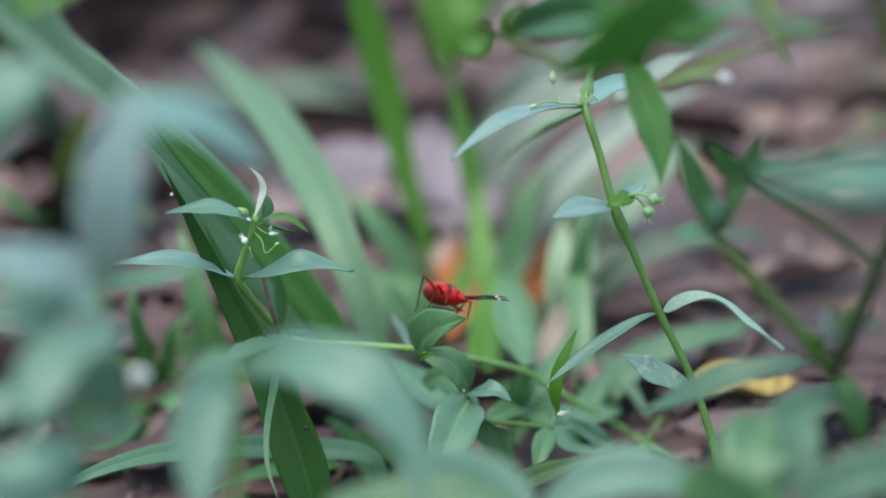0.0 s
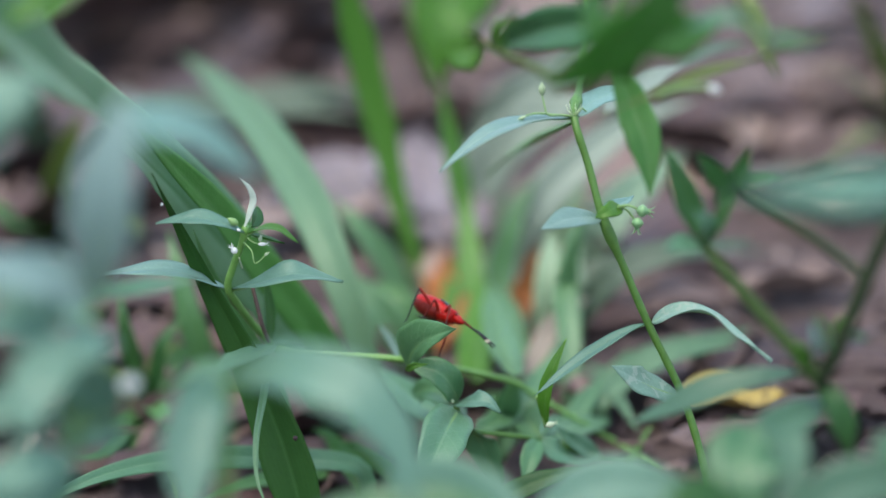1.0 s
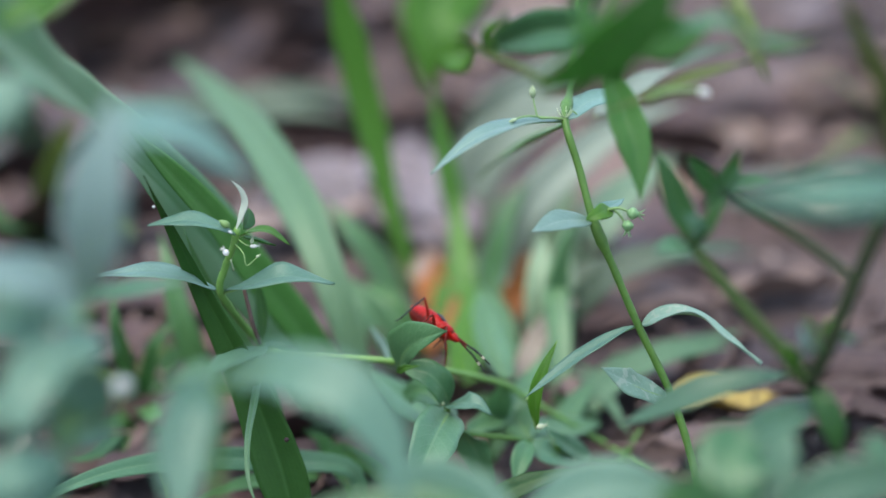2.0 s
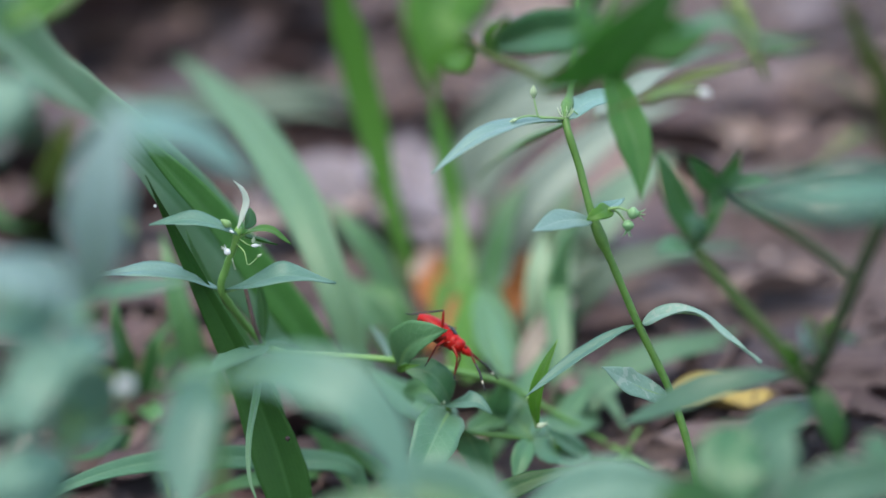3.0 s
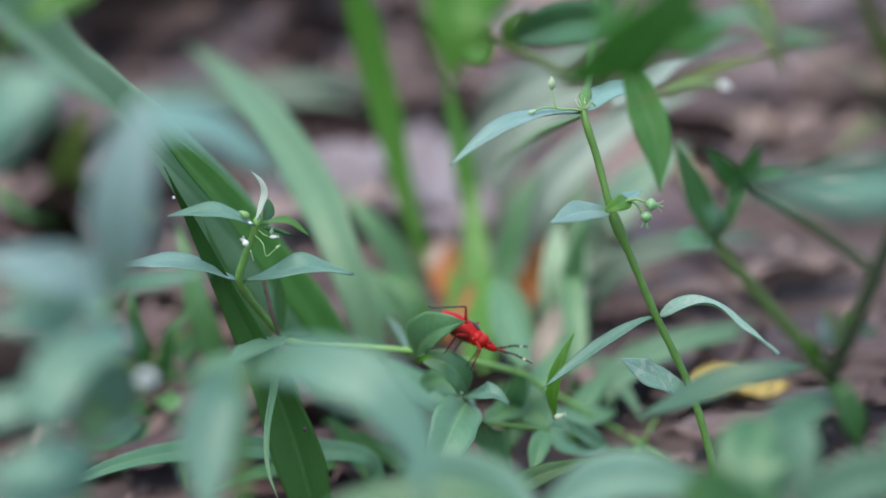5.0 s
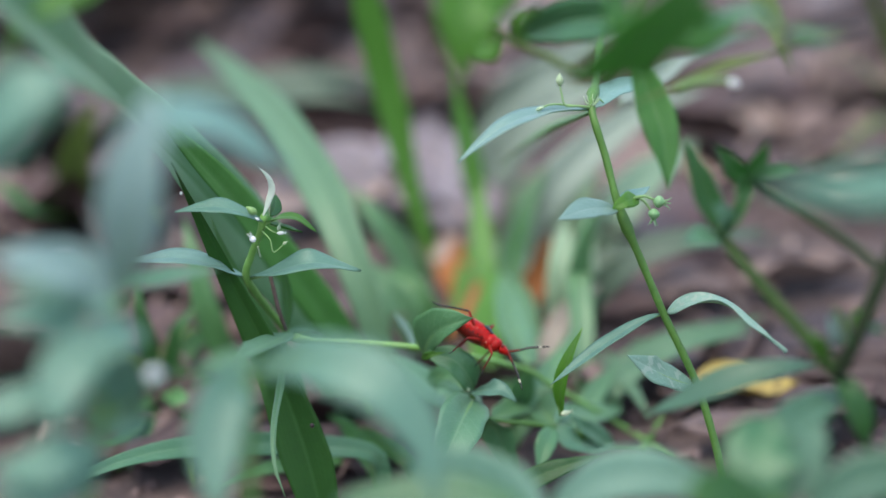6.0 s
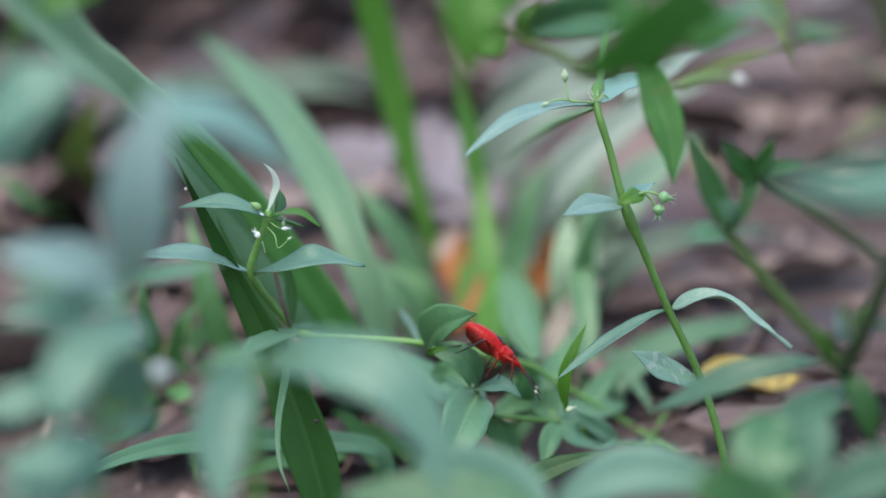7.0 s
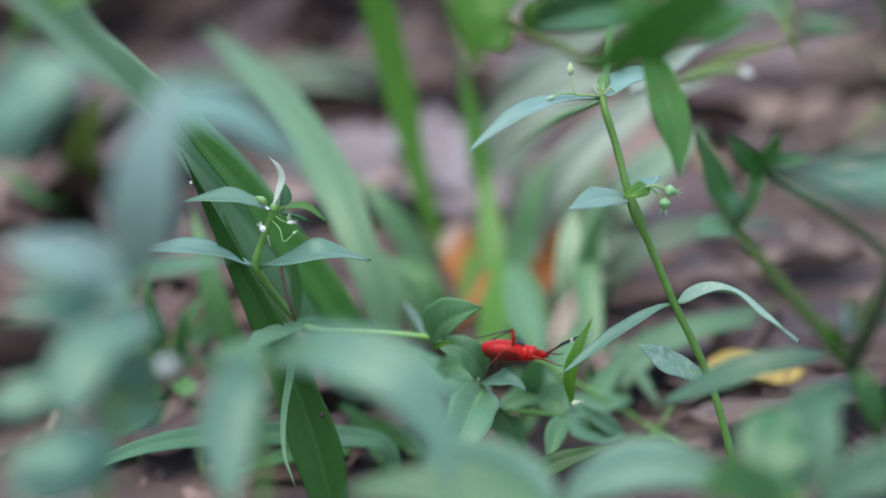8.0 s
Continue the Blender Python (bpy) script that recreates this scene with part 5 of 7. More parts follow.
    part("fruit", drop_mesh((0.02923, -0.00488, 0.05709), (-0.08, -0.2, -1), 0.0019, 0.0009, 4), BERRY, p, "round pale green fruit")
    stem(p, [(0.02018, 0.00411, 0.07008), (0.02110, 0.00548, 0.07092), (0.02195, 0.00530, 0.07044)], [0.0002, 0.0001], TENDER, 8, name="flower_stalk")
    stem(p, [(0.03143, 0.02515, 0.00218), (0.03334, 0.02806, 0.00432), (0.03556, 0.03111, 0.00686)], [0.0009, 0.0006, 0.0003], STEM, 10, name="shoot")


# ---- branching herb in front of the fruiting one ----
def build_branching():
    p = thing("branching_herb", (0.05906, -0.05839, -0.00150), "branching dark-stemmed herb with soft green leaves", "plant")
    stem(p, [(0.05906, -0.05839, -0.00150), (0.05476, -0.05913, 0.03567), (0.05238, -0.05725, 0.04367), (0.04857, -0.05514, 0.05232)], [0.0009, 0.0008, 0.0009], DARKSTEM, 30)
    stem(p, [(0.04850, -0.05556, 0.05233), (0.04675, -0.05476, 0.05452), (0.04267, -0.05121, 0.05843), (0.03778, -0.04633, 0.06309), (0.03465, -0.04196, 0.06632), (0.03259, -0.03696, 0.07127), (0.03128, -0.03340, 0.07521)], [0.0010, 0.0009, 0.0008, 0.0006, 0.0005], MIDSTEM, 40, name="branch")
    stem(p, [(0.04850, -0.05556, 0.05233), (0.05047, -0.05599, 0.05700), (0.05270, -0.05575, 0.06350), (0.05504, -0.05542, 0.07026), (0.05826, -0.05532, 0.07930)], [0.0011, 0.0010, 0.0009], DARKSTEM, 40, name="branch")
    stem(p, [(0.05347, -0.05521, 0.06637), (0.05020, -0.04850, 0.06773), (0.04598, -0.04185, 0.06890), (0.04143, -0.03609, 0.07050), (0.03877, -0.03241, 0.07208)], [0.0007, 0.0006], DARKSTEM, 30, name="branch")
    leaf(p, [(0.03453, -0.04170, 0.06646), (0.03303, -0.04029, 0.07034), (0.03105, -0.03969, 0.07486), (0.02956, -0.03828, 0.07871)], 0.00370, DEEP, (0.2, -0.9, 0.3), fold=0.3)
    leaf(p, [(0.03414, -0.04183, 0.06611), (0.03196, -0.04463, 0.06697), (0.02893, -0.04758, 0.06740)], 0.00335, PALE, (0, -0.6, 0.8), fold=0.2)
    leaf(p, [(0.03461, -0.04178, 0.06626), (0.03470, -0.04382, 0.06920), (0.03286, -0.04490, 0.07192)], 0.00335, PALE, (0.4, -0.8, 0.5), fold=0.2)
    leaf(p, [(0.03490, -0.04183, 0.06611), (0.03677, -0.04080, 0.06893), (0.03902, -0.03965, 0.07209)], 0.00220, DEEP, (-0.6, -0.7, 0.4), fold=0.3)
    leaf(p, [(0.03903, -0.03372, 0.07130), (0.04030, -0.03479, 0.07406), (0.04101, -0.03566, 0.07735)], 0.00250, DEEP, (-0.5, -0.8, 0.3), fold=0.3)
    leaf(p, [(0.03903, -0.03372, 0.07130), (0.03649, -0.03505, 0.07335), (0.03400, -0.03587, 0.07678)], 0.00310, DEEP, (0.4, -0.8, 0.3), fold=0.3)
    leaf(p, [(0.03926, -0.03372, 0.07130), (0.04220, -0.03526, 0.07277), (0.04531, -0.03695, 0.07381)], 0.00270, DEEP, (0, -0.5, 0.8), fold=0.3)
    leaf(p, [(0.03926, -0.03377, 0.07117), (0.03739, -0.03794, 0.07111), (0.03628, -0.04160, 0.06960)], 0.00311, DEEP, (0.5, -0.8, 0.3), fold=0.3)
    leaf(p, [(0.04735, -0.05444, 0.05249), (0.04644, -0.05569, 0.05491), (0.04554, -0.05699, 0.05718), (0.04437, -0.05737, 0.05905)], 0.00260, FRESH, (0.3, -0.8, 0.5), fold=0.25, label="bright green young leaf")
    leaf(p, [(0.04830, -0.05626, 0.05625), (0.04739, -0.05747, 0.05878), (0.04679, -0.05757, 0.06145)], 0.00150, PALESHEEN, (0.3, -0.8, 0.6), fold=0.2)
    leaf(p, [(0.04995, -0.05377, 0.05726), (0.04891, -0.05420, 0.05900), (0.04816, -0.05478, 0.06033), (0.04727, -0.05546, 0.06138)], 0.00130, FRESH, (0.2, -0.6, 0.8), fold=0.2)
    leaf(p, [(0.05050, -0.05469, 0.05764), (0.05047, -0.05508, 0.05951), (0.05073, -0.05571, 0.06070), (0.05141, -0.05649, 0.06148)], 0.00130, FRESH, (-0.3, -0.6, 0.8), fold=0.2)
    leaf(p, [(0.05036, -0.05544, 0.05559), (0.04943, -0.05684, 0.05759), (0.04779, -0.05852, 0.05882)], 0.00150, HERB, (0.2, -0.7, 0.7), fold=0.2)
    leaf(p, [(0.05195, -0.05445, 0.05832), (0.05307, -0.05542, 0.05856), (0.05404, -0.05655, 0.05840)], 0.00110, HERB, (-0.2, -0.6, 0.8), fold=0.2)
    leaf(p, [(0.04823, -0.05454, 0.05221), (0.05007, -0.05733, 0.05041), (0.05137, -0.05837, 0.04755), (0.05243, -0.05875, 0.04357)], 0.00390, DEEP, (0.3, -0.85, 0.4), fold=0.25, peak=0.5)
    leaf(p, [(0.04771, -0.04503, 0.04910), (0.04213, -0.04703, 0.04946), (0.03474, -0.04683, 0.04709), (0.02513, -0.04376, 0.04090)], 0.00430, DUSK, (-0.1, -0.55, 0.85), fold=0.1, peak=0.5, label="long slender green leaf")
    leaf(p, [(0.05060, -0.05285, 0.04892), (0.04535, -0.05844, 0.04861), (0.03941, -0.06507, 0.04850), (0.03200, -0.07107, 0.04707)], 0.00500, DUSK, (-0.2, -0.7, 0.7), fold=0.2)
    leaf(p, [(0.04926, -0.10909, 0.09635), (0.04207, -0.11413, 0.09757), (0.03569, -0.11621, 0.09787), (0.02780, -0.11798, 0.09903)], 0.00440, BLUESHEEN, (0, -0.7, 0.6), fold=0.15)
    leaf(p, [(0.05458, -0.05951, 0.03749), (0.05563, -0.06330, 0.04415), (0.05677, -0.06628, 0.05022)], 0.00294, PALE, (0, -0.8, 0.4), fold=0.2)


# ---- herb that hangs into the upper picture ----
def build_hanging():
    p = thing("leaning_herb", (0.09636, -0.05995, -0.00150), "tall leaning herb with drooping deep green leaves", "plant")
    stem(p, [(0.09636, -0.05995, -0.00150), (0.08143, -0.05075, 0.06390), (0.06255, -0.04159, 0.09751), (0.04404, -0.04002, 0.11030), (0.02812, -0.04364, 0.10602), (0.02208, -0.04630, 0.09867), (0.02102, -0.04674, 0.09182), (0.01880, -0.04045, 0.08654)], [0.0014, 0.0012, 0.001, 0.0008, 0.0006, 0.0004], STEM, 70)
    stem(p, [(0.02152, -0.04662, 0.09216), (0.01586, -0.03990, 0.08806), (0.01090, -0.03447, 0.08886), (0.00573, -0.03084, 0.09036), (-0.00029, -0.04159, 0.09751)], [0.0006, 0.0005, 0.0004], OLIVE, 30, name="branch")
    leaf(p, [(0.02438, -0.01741, 0.08406), (0.02676, -0.01952, 0.07826), (0.02825, -0.02210, 0.07409), (0.02910, -0.02575, 0.06700)], 0.00520, VIVID, (0.15, -0.95, -0.05), fold=0.3, peak=0.45)
    leaf(p, [(0.02251, -0.03740, 0.09346), (0.01928, -0.03028, 0.09255), (0.01425, -0.02552, 0.09102), (0.00760, -0.01660, 0.08629)], 0.00609, HERB, (0, -0.92, 0.25), fold=0.5, peak=0.45)
    leaf(p, [(0.02733, -0.07137, 0.10882), (0.02412, -0.07290, 0.10460), (0.01971, -0.07328, 0.10074), (0.01244, -0.07204, 0.09570)], 0.01001, VIVID, (0.3, -0.75, -0.5), fold=0.1, peak=0.45, kind="oval")
    leaf(p, [(0.02128, -0.05859, 0.10723), (0.01838, -0.06258, 0.10475), (0.01791, -0.06582, 0.10147), (0.01837, -0.06718, 0.09775)], 0.00414, VIVID, (0.3, -0.8, -0.3), fold=0.2)
    leaf(p, [(0.02275, -0.05197, 0.09722), (0.02684, -0.05291, 0.09746), (0.02997, -0.05296, 0.09733), (0.03460, -0.05164, 0.09813)], 0.00607, VIVID, (0, -0.85, 0.1), fold=0.2)
    leaf(p, [(0.02116, -0.04667, 0.09202), (0.02370, -0.04220, 0.09021), (0.02504, -0.03990, 0.08806)], 0.00374, DEEP, (0, -0.8, 0.3), fold=0.2)
    leaf(p, [(0.00506, -0.06075, 0.10975), (0.00236, -0.06613, 0.10627), (0.00039, -0.06947, 0.10275), (-0.00026, -0.07017, 0.09517)], 0.00952, LIME, (-0.1, -0.9, -0.2), fold=0.15, peak=0.35)
    leaf(p, [(0.00719, -0.03290, 0.09036), (0.00810, -0.03981, 0.09393), (0.00930, -0.04630, 0.09867)], 0.00449, FRESH, (0.2, -0.8, 0.5), fold=0.15, kind="oval")
    leaf(p, [(0.00573, -0.03084, 0.09036), (0.00351, -0.02740, 0.08852), (0.00046, -0.02372, 0.08737)], 0.00551, FRESH, (0, -0.8, 0.3), fold=0.2)
    leaf(p, [(0.02721, 0.04086, 0.05995), (0.03282, 0.05167, 0.06041), (0.03740, 0.05937, 0.06111), (0.04374, 0.06794, 0.06125)], 0.00520, ASHEN, (0, -0.5, 0.85), fold=0.2)
    leaf(p, [(0.04120, 0.06752, 0.06010), (0.04583, 0.07323, 0.06119), (0.05108, 0.07862, 0.06136), (0.05749, 0.08376, 0.06087)], 0.00340, MUTED, (0, -0.5, 0.85), fold=0.2)
    leaf(p, [(0.02247, -0.04128, 0.08427), (0.02928, -0.03854, 0.08615), (0.03468, -0.03592, 0.08772), (0.04203, -0.03339, 0.08903)], 0.00140, OLIVE, (0, -0.75, 0.6), fold=0.4, peak=0.6)
    stem(p, [(0.04091, -0.03348, 0.08875), (0.04451, -0.03859, 0.09165), (0.04866, -0.04389, 0.09402)], [0.0003, 0.0002], OLIVE, 12, name="stalk")
    stem(p, [(0.02817, -0.03884, 0.08532), (0.03066, -0.03942, 0.08655), (0.03482, -0.04025, 0.08709)], [0.0005, 0.0003], TENDER, 12, name="flower_stalk")
    stem(p, [(0.04404, -0.04002, 0.11030), (0.03474, -0.05906, 0.10597), (0.03642, -0.06571, 0.10179), (0.03812, -0.06904, 0.09826), (0.03910, -0.06995, 0.09579)], [0.0005, 0.0004, 0.0002], DARKSTEM, 24, name="branch")
    stem(p, [(0.03708, -0.06619, 0.10048), (0.04041, -0.06846, 0.09986), (0.04533, -0.06984, 0.10170)], [0.0004, 0.0002], DARKSTEM, 14, name="branch")
    leaf(p, [(0.03655, -0.06582, 0.10147), (0.03436, -0.06362, 0.10187), (0.03159, -0.06184, 0.10114), (0.02912, -0.06030, 0.09971)], 0.00235, PALE, (0, -0.6, 0.8), fold=0.2)
    leaf(p, [(0.03722, -0.06627, 0.10024), (0.03943, -0.06819, 0.10060), (0.04142, -0.07020, 0.10072), (0.04353, -0.07096, 0.10145)], 0.00177, HERB, (0, -0.7, 0.7), fold=0.2)
    part("flower_bud", drop_mesh((0.03452, -0.04028, 0.08703), (1, 0, -0.35), 0.0020, 0.0006), PETAL, p, "small white flower bud")
    leaf(p, [(0.05558, 0.09795, 0.07180), (0.05762, 0.09030, 0.06486), (0.05820, 0.07406, 0.06256), (0.06078, 0.07194, 0.05676)], 0.00450, OLIVE, (0, -0.9, 0.3), fold=0.2)


# ---- broad herbs in front ----
def build_near():
    p = thing("broad_herb", (-0.04592, -0.10755, -0.00150), "tall herb with broad bluish-green leaves", "plant")
    stem(p, [(-0.04592, -0.10755, -0.00150), (-0.04212, -0.09668, 0.04754), (-0.04014, -0.09375, 0.06143), (-0.03914, -0.09074, 0.06971), (-0.03818, -0.08662, 0.07519)], [0.0009, 0.0007, 0.0005], STEM, 30)
    leaf(p, [(-0.03672, -0.09396, 0.07840), (-0.03545, -0.09771, 0.08564), (-0.03414, -0.09916, 0.09337), (-0.03163, -0.09792, 0.10260)], 0.00660, BRIGHTSHEEN, (0.2, -0.7, 0.7), fold=0.12, kind="oval", peak=0.5)
    leaf(p, [(-0.03408, -0.09745, 0.09807), (-0.02958, -0.09325, 0.09790), (-0.02481, -0.08808, 0.09455), (-0.01875, -0.08390, 0.08851)], 0.00640, PALESHEEN, (0, -0.6, 0.8), fold=0.12)
    leaf(p, [(-0.03739, -0.09417, 0.07782), (-0.04049, -0.09510, 0.08112), (-0.04432, -0.09662, 0.08280), (-0.04994, -0.09833, 0.08395)], 0.00520, BRIGHTSHEEN, (0, -0.75, 0.65), fold=0.12, kind="oval")
    leaf(p, [(-0.03909, -0.09451, 0.07398), (-0.03863, -0.09301, 0.06932), (-0.03769, -0.09214, 0.06587), (-0.03638, -0.08956, 0.06124)], 0.00640, BLUESHEEN, (0, -0.85, 0.5), fold=0.12, kind="oval")
    leaf(p, [(-0.03893, -0.09543, 0.07436), (-0.04148, -0.09925, 0.07265), (-0.04263, -0.10212, 0.07061), (-0.04335, -0.10447, 0.06707)], 0.00640, BLUESHEEN, (0, -0.85, 0.5), fold=0.12, kind="oval")
    leaf(p, [(-0.03831, -0.08716, 0.07370), (-0.04215, -0.08311, 0.07313), (-0.04573, -0.08158, 0.07148), (-0.04870, -0.08040, 0.06889)], 0.00440, BLUESHEEN, (0.2, -0.8, 0.6), fold=0.12, kind="oval")
    leaf(p, [(-0.03957, -0.09600, 0.06111), (-0.04230, -0.09995, 0.06195), (-0.04591, -0.10228, 0.06138), (-0.05036, -0.10430, 0.06169)], 0.00560, BLUESHEEN, (0, -0.6, 0.8), fold=0.12, kind="oval")
    leaf(p, [(-0.03265, -0.03892, 0.06005), (-0.03610, -0.05034, 0.06375), (-0.04119, -0.06012, 0.06611), (-0.04686, -0.06799, 0.06790)], 0.00330, HERB, (-0.1, -0.7, 0.7), fold=0.15)
    leaf(p, [(-0.05145, -0.09785, 0.09696), (-0.04692, -0.09856, 0.10085), (-0.04400, -0.09786, 0.10277), (-0.03997, -0.09543, 0.10360)], 0.00640, BLUESHEEN, (0, -0.7, 0.7), fold=0.12, kind="oval")
    leaf(p, [(-0.04644, -0.09365, 0.06756), (-0.04792, -0.09612, 0.06662), (-0.05019, -0.09746, 0.06587), (-0.05305, -0.09858, 0.06570)], 0.00500, BLUESHEEN, (0, -0.6, 0.8), fold=0.12, kind="oval")
    leaf(p, [(-0.04309, -0.08924, 0.06215), (-0.04086, -0.08785, 0.06011), (-0.03858, -0.08614, 0.05897), (-0.03561, -0.08420, 0.05844)], 0.00420, BLUESHEEN, (0, -0.75, 0.6), fold=0.12, kind="oval")
    leaf(p, [(-0.04019, -0.09675, 0.05905), (-0.04279, -0.10003, 0.05880), (-0.04610, -0.10232, 0.05836), (-0.05078, -0.10353, 0.05795)], 0.00520, BLUESHEEN, (0, -0.75, 0.6), fold=0.12, kind="oval")
    leaf(p, [(-0.03614, -0.09152, 0.07342), (-0.03724, -0.09451, 0.07398), (-0.03877, -0.09667, 0.07387), (-0.04195, -0.09749, 0.07454)], 0.00560, BLUESHEEN, (0, -0.75, 0.65), fold=0.12, kind="oval")
    leaf(p, [(-0.04846, -0.07596, 0.10446), (-0.04529, -0.07536, 0.10613), (-0.04245, -0.07292, 0.10697), (-0.03892, -0.07022, 0.10855)], 0.00330, FRESH, (0.3, -0.8, 0.5), fold=0.2, label="bright green leaf")
    leaf(p, [(-0.05113, -0.09525, 0.09239), (-0.04655, -0.09553, 0.09748), (-0.04417, -0.09482, 0.09943), (-0.04191, -0.09259, 0.09970)], 0.00500, BLUESHEEN, (0.2, -0.8, 0.6), fold=0.1)
    leaf(p, [(-0.04144, -0.09173, 0.07284), (-0.04420, -0.09305, 0.07505), (-0.04710, -0.09388, 0.07571), (-0.05121, -0.09522, 0.07493)], 0.00480, BLUESHEEN, (0.1, -0.75, 0.65), fold=0.1)
    leaf(p, [(-0.04115, -0.08902, 0.07444), (-0.04332, -0.09024, 0.07694), (-0.04625, -0.09085, 0.07818), (-0.05039, -0.09189, 0.07825)], 0.00400, BLUESHEEN, (0.1, -0.75, 0.65), fold=0.1)
    part("flower_bud", drop_mesh((-0.03596, -0.07896, 0.06114), (0.1, -0.3, 1), 0.0024, 0.0012), PETAL, p, "small white flower bud")
    stem(p, [(-0.03831, -0.09879, 0.06513), (-0.03673, -0.09085, 0.06357), (-0.03588, -0.08172, 0.06234)], [0.0003, 0.0002], TENDER, 12, name="flower_stalk")

    q = thing("broad_herb", (-0.02364, -0.10202, -0.00150), "low herb with drooping bluish-green leaves", "plant")
    stem(q, [(-0.02364, -0.10202, -0.00150), (-0.02397, -0.09136, 0.04462), (-0.02439, -0.08601, 0.05640), (-0.02415, -0.08241, 0.06336)], [0.001, 0.0007], STEM, 24)
    leaf(q, [(-0.02458, -0.08131, 0.06345), (-0.02636, -0.08653, 0.06374), (-0.02751, -0.09102, 0.06017), (-0.02731, -0.09698, 0.05257)], 0.00691, BLUESHEEN, (0.1, -0.85, 0.45), fold=0.15, peak=0.5)
    leaf(q, [(-0.02425, -0.08131, 0.06345), (-0.01675, -0.08907, 0.06846), (-0.00899, -0.09361, 0.06768), (-0.00431, -0.09568, 0.06199), (-0.00243, -0.09856, 0.05407)], 0.00720, BLUESHEEN, (0.25, -0.8, 0.55), fold=0.12, peak=0.5)
    leaf(q, [(-0.02445, -0.08131, 0.06345), (-0.02727, -0.07448, 0.06175), (-0.03064, -0.06907, 0.05907), (-0.03414, -0.06427, 0.05471)], 0.00408, HERB, (0, -0.6, 0.8), fold=0.15)

    r = thing("broad_herb", (0.01414, -0.10032, -0.00150), "spreading low herb with pale rounded leaves", "plant")
    stem(r, [(0.01414, -0.10032, -0.00150), (0.01354, -0.09318, 0.03085), (0.01170, -0.08601, 0.04177), (0.00982, -0.08173, 0.04477)], [0.001, 0.0007], STEM, 24)
    leaf(r, [(0.01035, -0.07566, 0.04097), (0.01422, -0.07438, 0.04448), (0.02077, -0.07356, 0.04675), (0.03181, -0.07403, 0.04545)], 0.00640, BLUESHEEN, (0, -0.85, 0.5), fold=0.08, kind="oval", peak=0.55)
    leaf(r, [(0.00985, -0.08094, 0.04399), (0.00517, -0.07787, 0.04659), (0.00041, -0.07537, 0.04763), (-0.00649, -0.07344, 0.04707)], 0.00754, BLUESHEEN, (-0.1, -0.85, 0.5), fold=0.1, kind="oval")
    leaf(r, [(0.00952, -0.08094, 0.04399), (0.00108, -0.08014, 0.04621), (-0.00702, -0.07991, 0.04685), (-0.01512, -0.08014, 0.04621)], 0.00607, HERB, (0, -0.65, 0.8), fold=0.1, kind="oval")
    leaf(r, [(0.00636, -0.02240, 0.01771), (0.01013, -0.02163, 0.01984), (0.01474, -0.02091, 0.02180), (0.02110, -0.02023, 0.02369)], 0.00330, DEEP, (0, -0.7, 0.7), fold=0.15)

    s = thing("broad_herb", (0.04095, -0.09692, -0.00150), "leafy herb with soft green translucent leaves", "plant")
    stem(s, [(0.04095, -0.09692, -0.00150), (0.03778, -0.10009, 0.03861), (0.03679, -0.09406, 0.04965), (0.03597, -0.09211, 0.05221)], [0.001, 0.0007], STEM, 24)
    leaf(s, [(0.03729, -0.08383, 0.04777), (0.03596, -0.08271, 0.05083), (0.03577, -0.07976, 0.05310), (0.03733, -0.07572, 0.05544)], 0.00900, HERB, (0, -0.9, 0.4), fold=0.06, kind="oval", peak=0.5)
    leaf(s, [(0.03729, -0.08383, 0.04777), (0.04026, -0.08079, 0.05026), (0.04191, -0.07783, 0.05255), (0.04311, -0.07490, 0.05477)], 0.00480, DUSK, (0.1, -0.85, 0.45), fold=0.06, kind="oval", peak=0.5)
    leaf(s, [(0.04000, -0.08790, 0.04829), (0.04392, -0.08680, 0.05130), (0.04883, -0.08617, 0.05302), (0.05669, -0.08599, 0.05352)], 0.00620, DUSK, (0, -0.9, 0.4), fold=0.12, kind="oval", peak=0.5)
    leaf(s, [(0.05491, -0.08283, 0.05052), (0.05325, -0.08169, 0.05364), (0.05172, -0.08089, 0.05583), (0.05059, -0.08146, 0.05426)], 0.00300, PALE, (0, -0.9, 0.4), fold=0.12)
    leaf(s, [(0.03583, -0.09362, 0.05085), (0.03195, -0.09553, 0.05393), (0.02858, -0.09680, 0.05597), (0.02462, -0.09895, 0.05564)], 0.00598, DEEP, (0, -0.65, 0.8), fold=0.12, kind="oval", peak=0.5)


build_creeper()
build_rosette()
build_tall()
build_branching()
build_hanging()
build_near()


# ---- the red bug ----
def bug_material(name, dark, light, rough, coat=0.4):
    m = plain_material(name, dark, light, rough, 2600, 0.15, by_object=0.0)
    b = m.node_tree.nodes["Principled BSDF"]
    b.inputs["Coat Weight"].default_value, b.inputs["Coat Roughness"].default_value = coat, 0.2
    b.inputs["Specular IOR Level"].default_value = 0.2
    return m


RED = bug_material("red_shell", (0.17, 0.003, 0.002), (0.45, 0.006, 0.003), 0.42, 0.06)
SHIN = bug_material("dark_shin", (0.05, 0.006, 0.004), (0.15, 0.011, 0.007), 0.45, 0.0)
ROSY = bug_material("rosy_rim", (0.40, 0.17, 0.12), (0.55, 0.32, 0.25), 0.5, 0.0)
FEMORAL = bug_material("red_thigh", (0.14, 0.006, 0.003), (0.30, 0.012, 0.005), 0.42, 0.1)
BELLY = bug_material("dark_belly", (0.035, 0.004, 0.003), (0.20, 0.008, 0.004), 0.42, 0.05)
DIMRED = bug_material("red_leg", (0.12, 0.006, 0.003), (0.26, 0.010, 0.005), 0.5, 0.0)
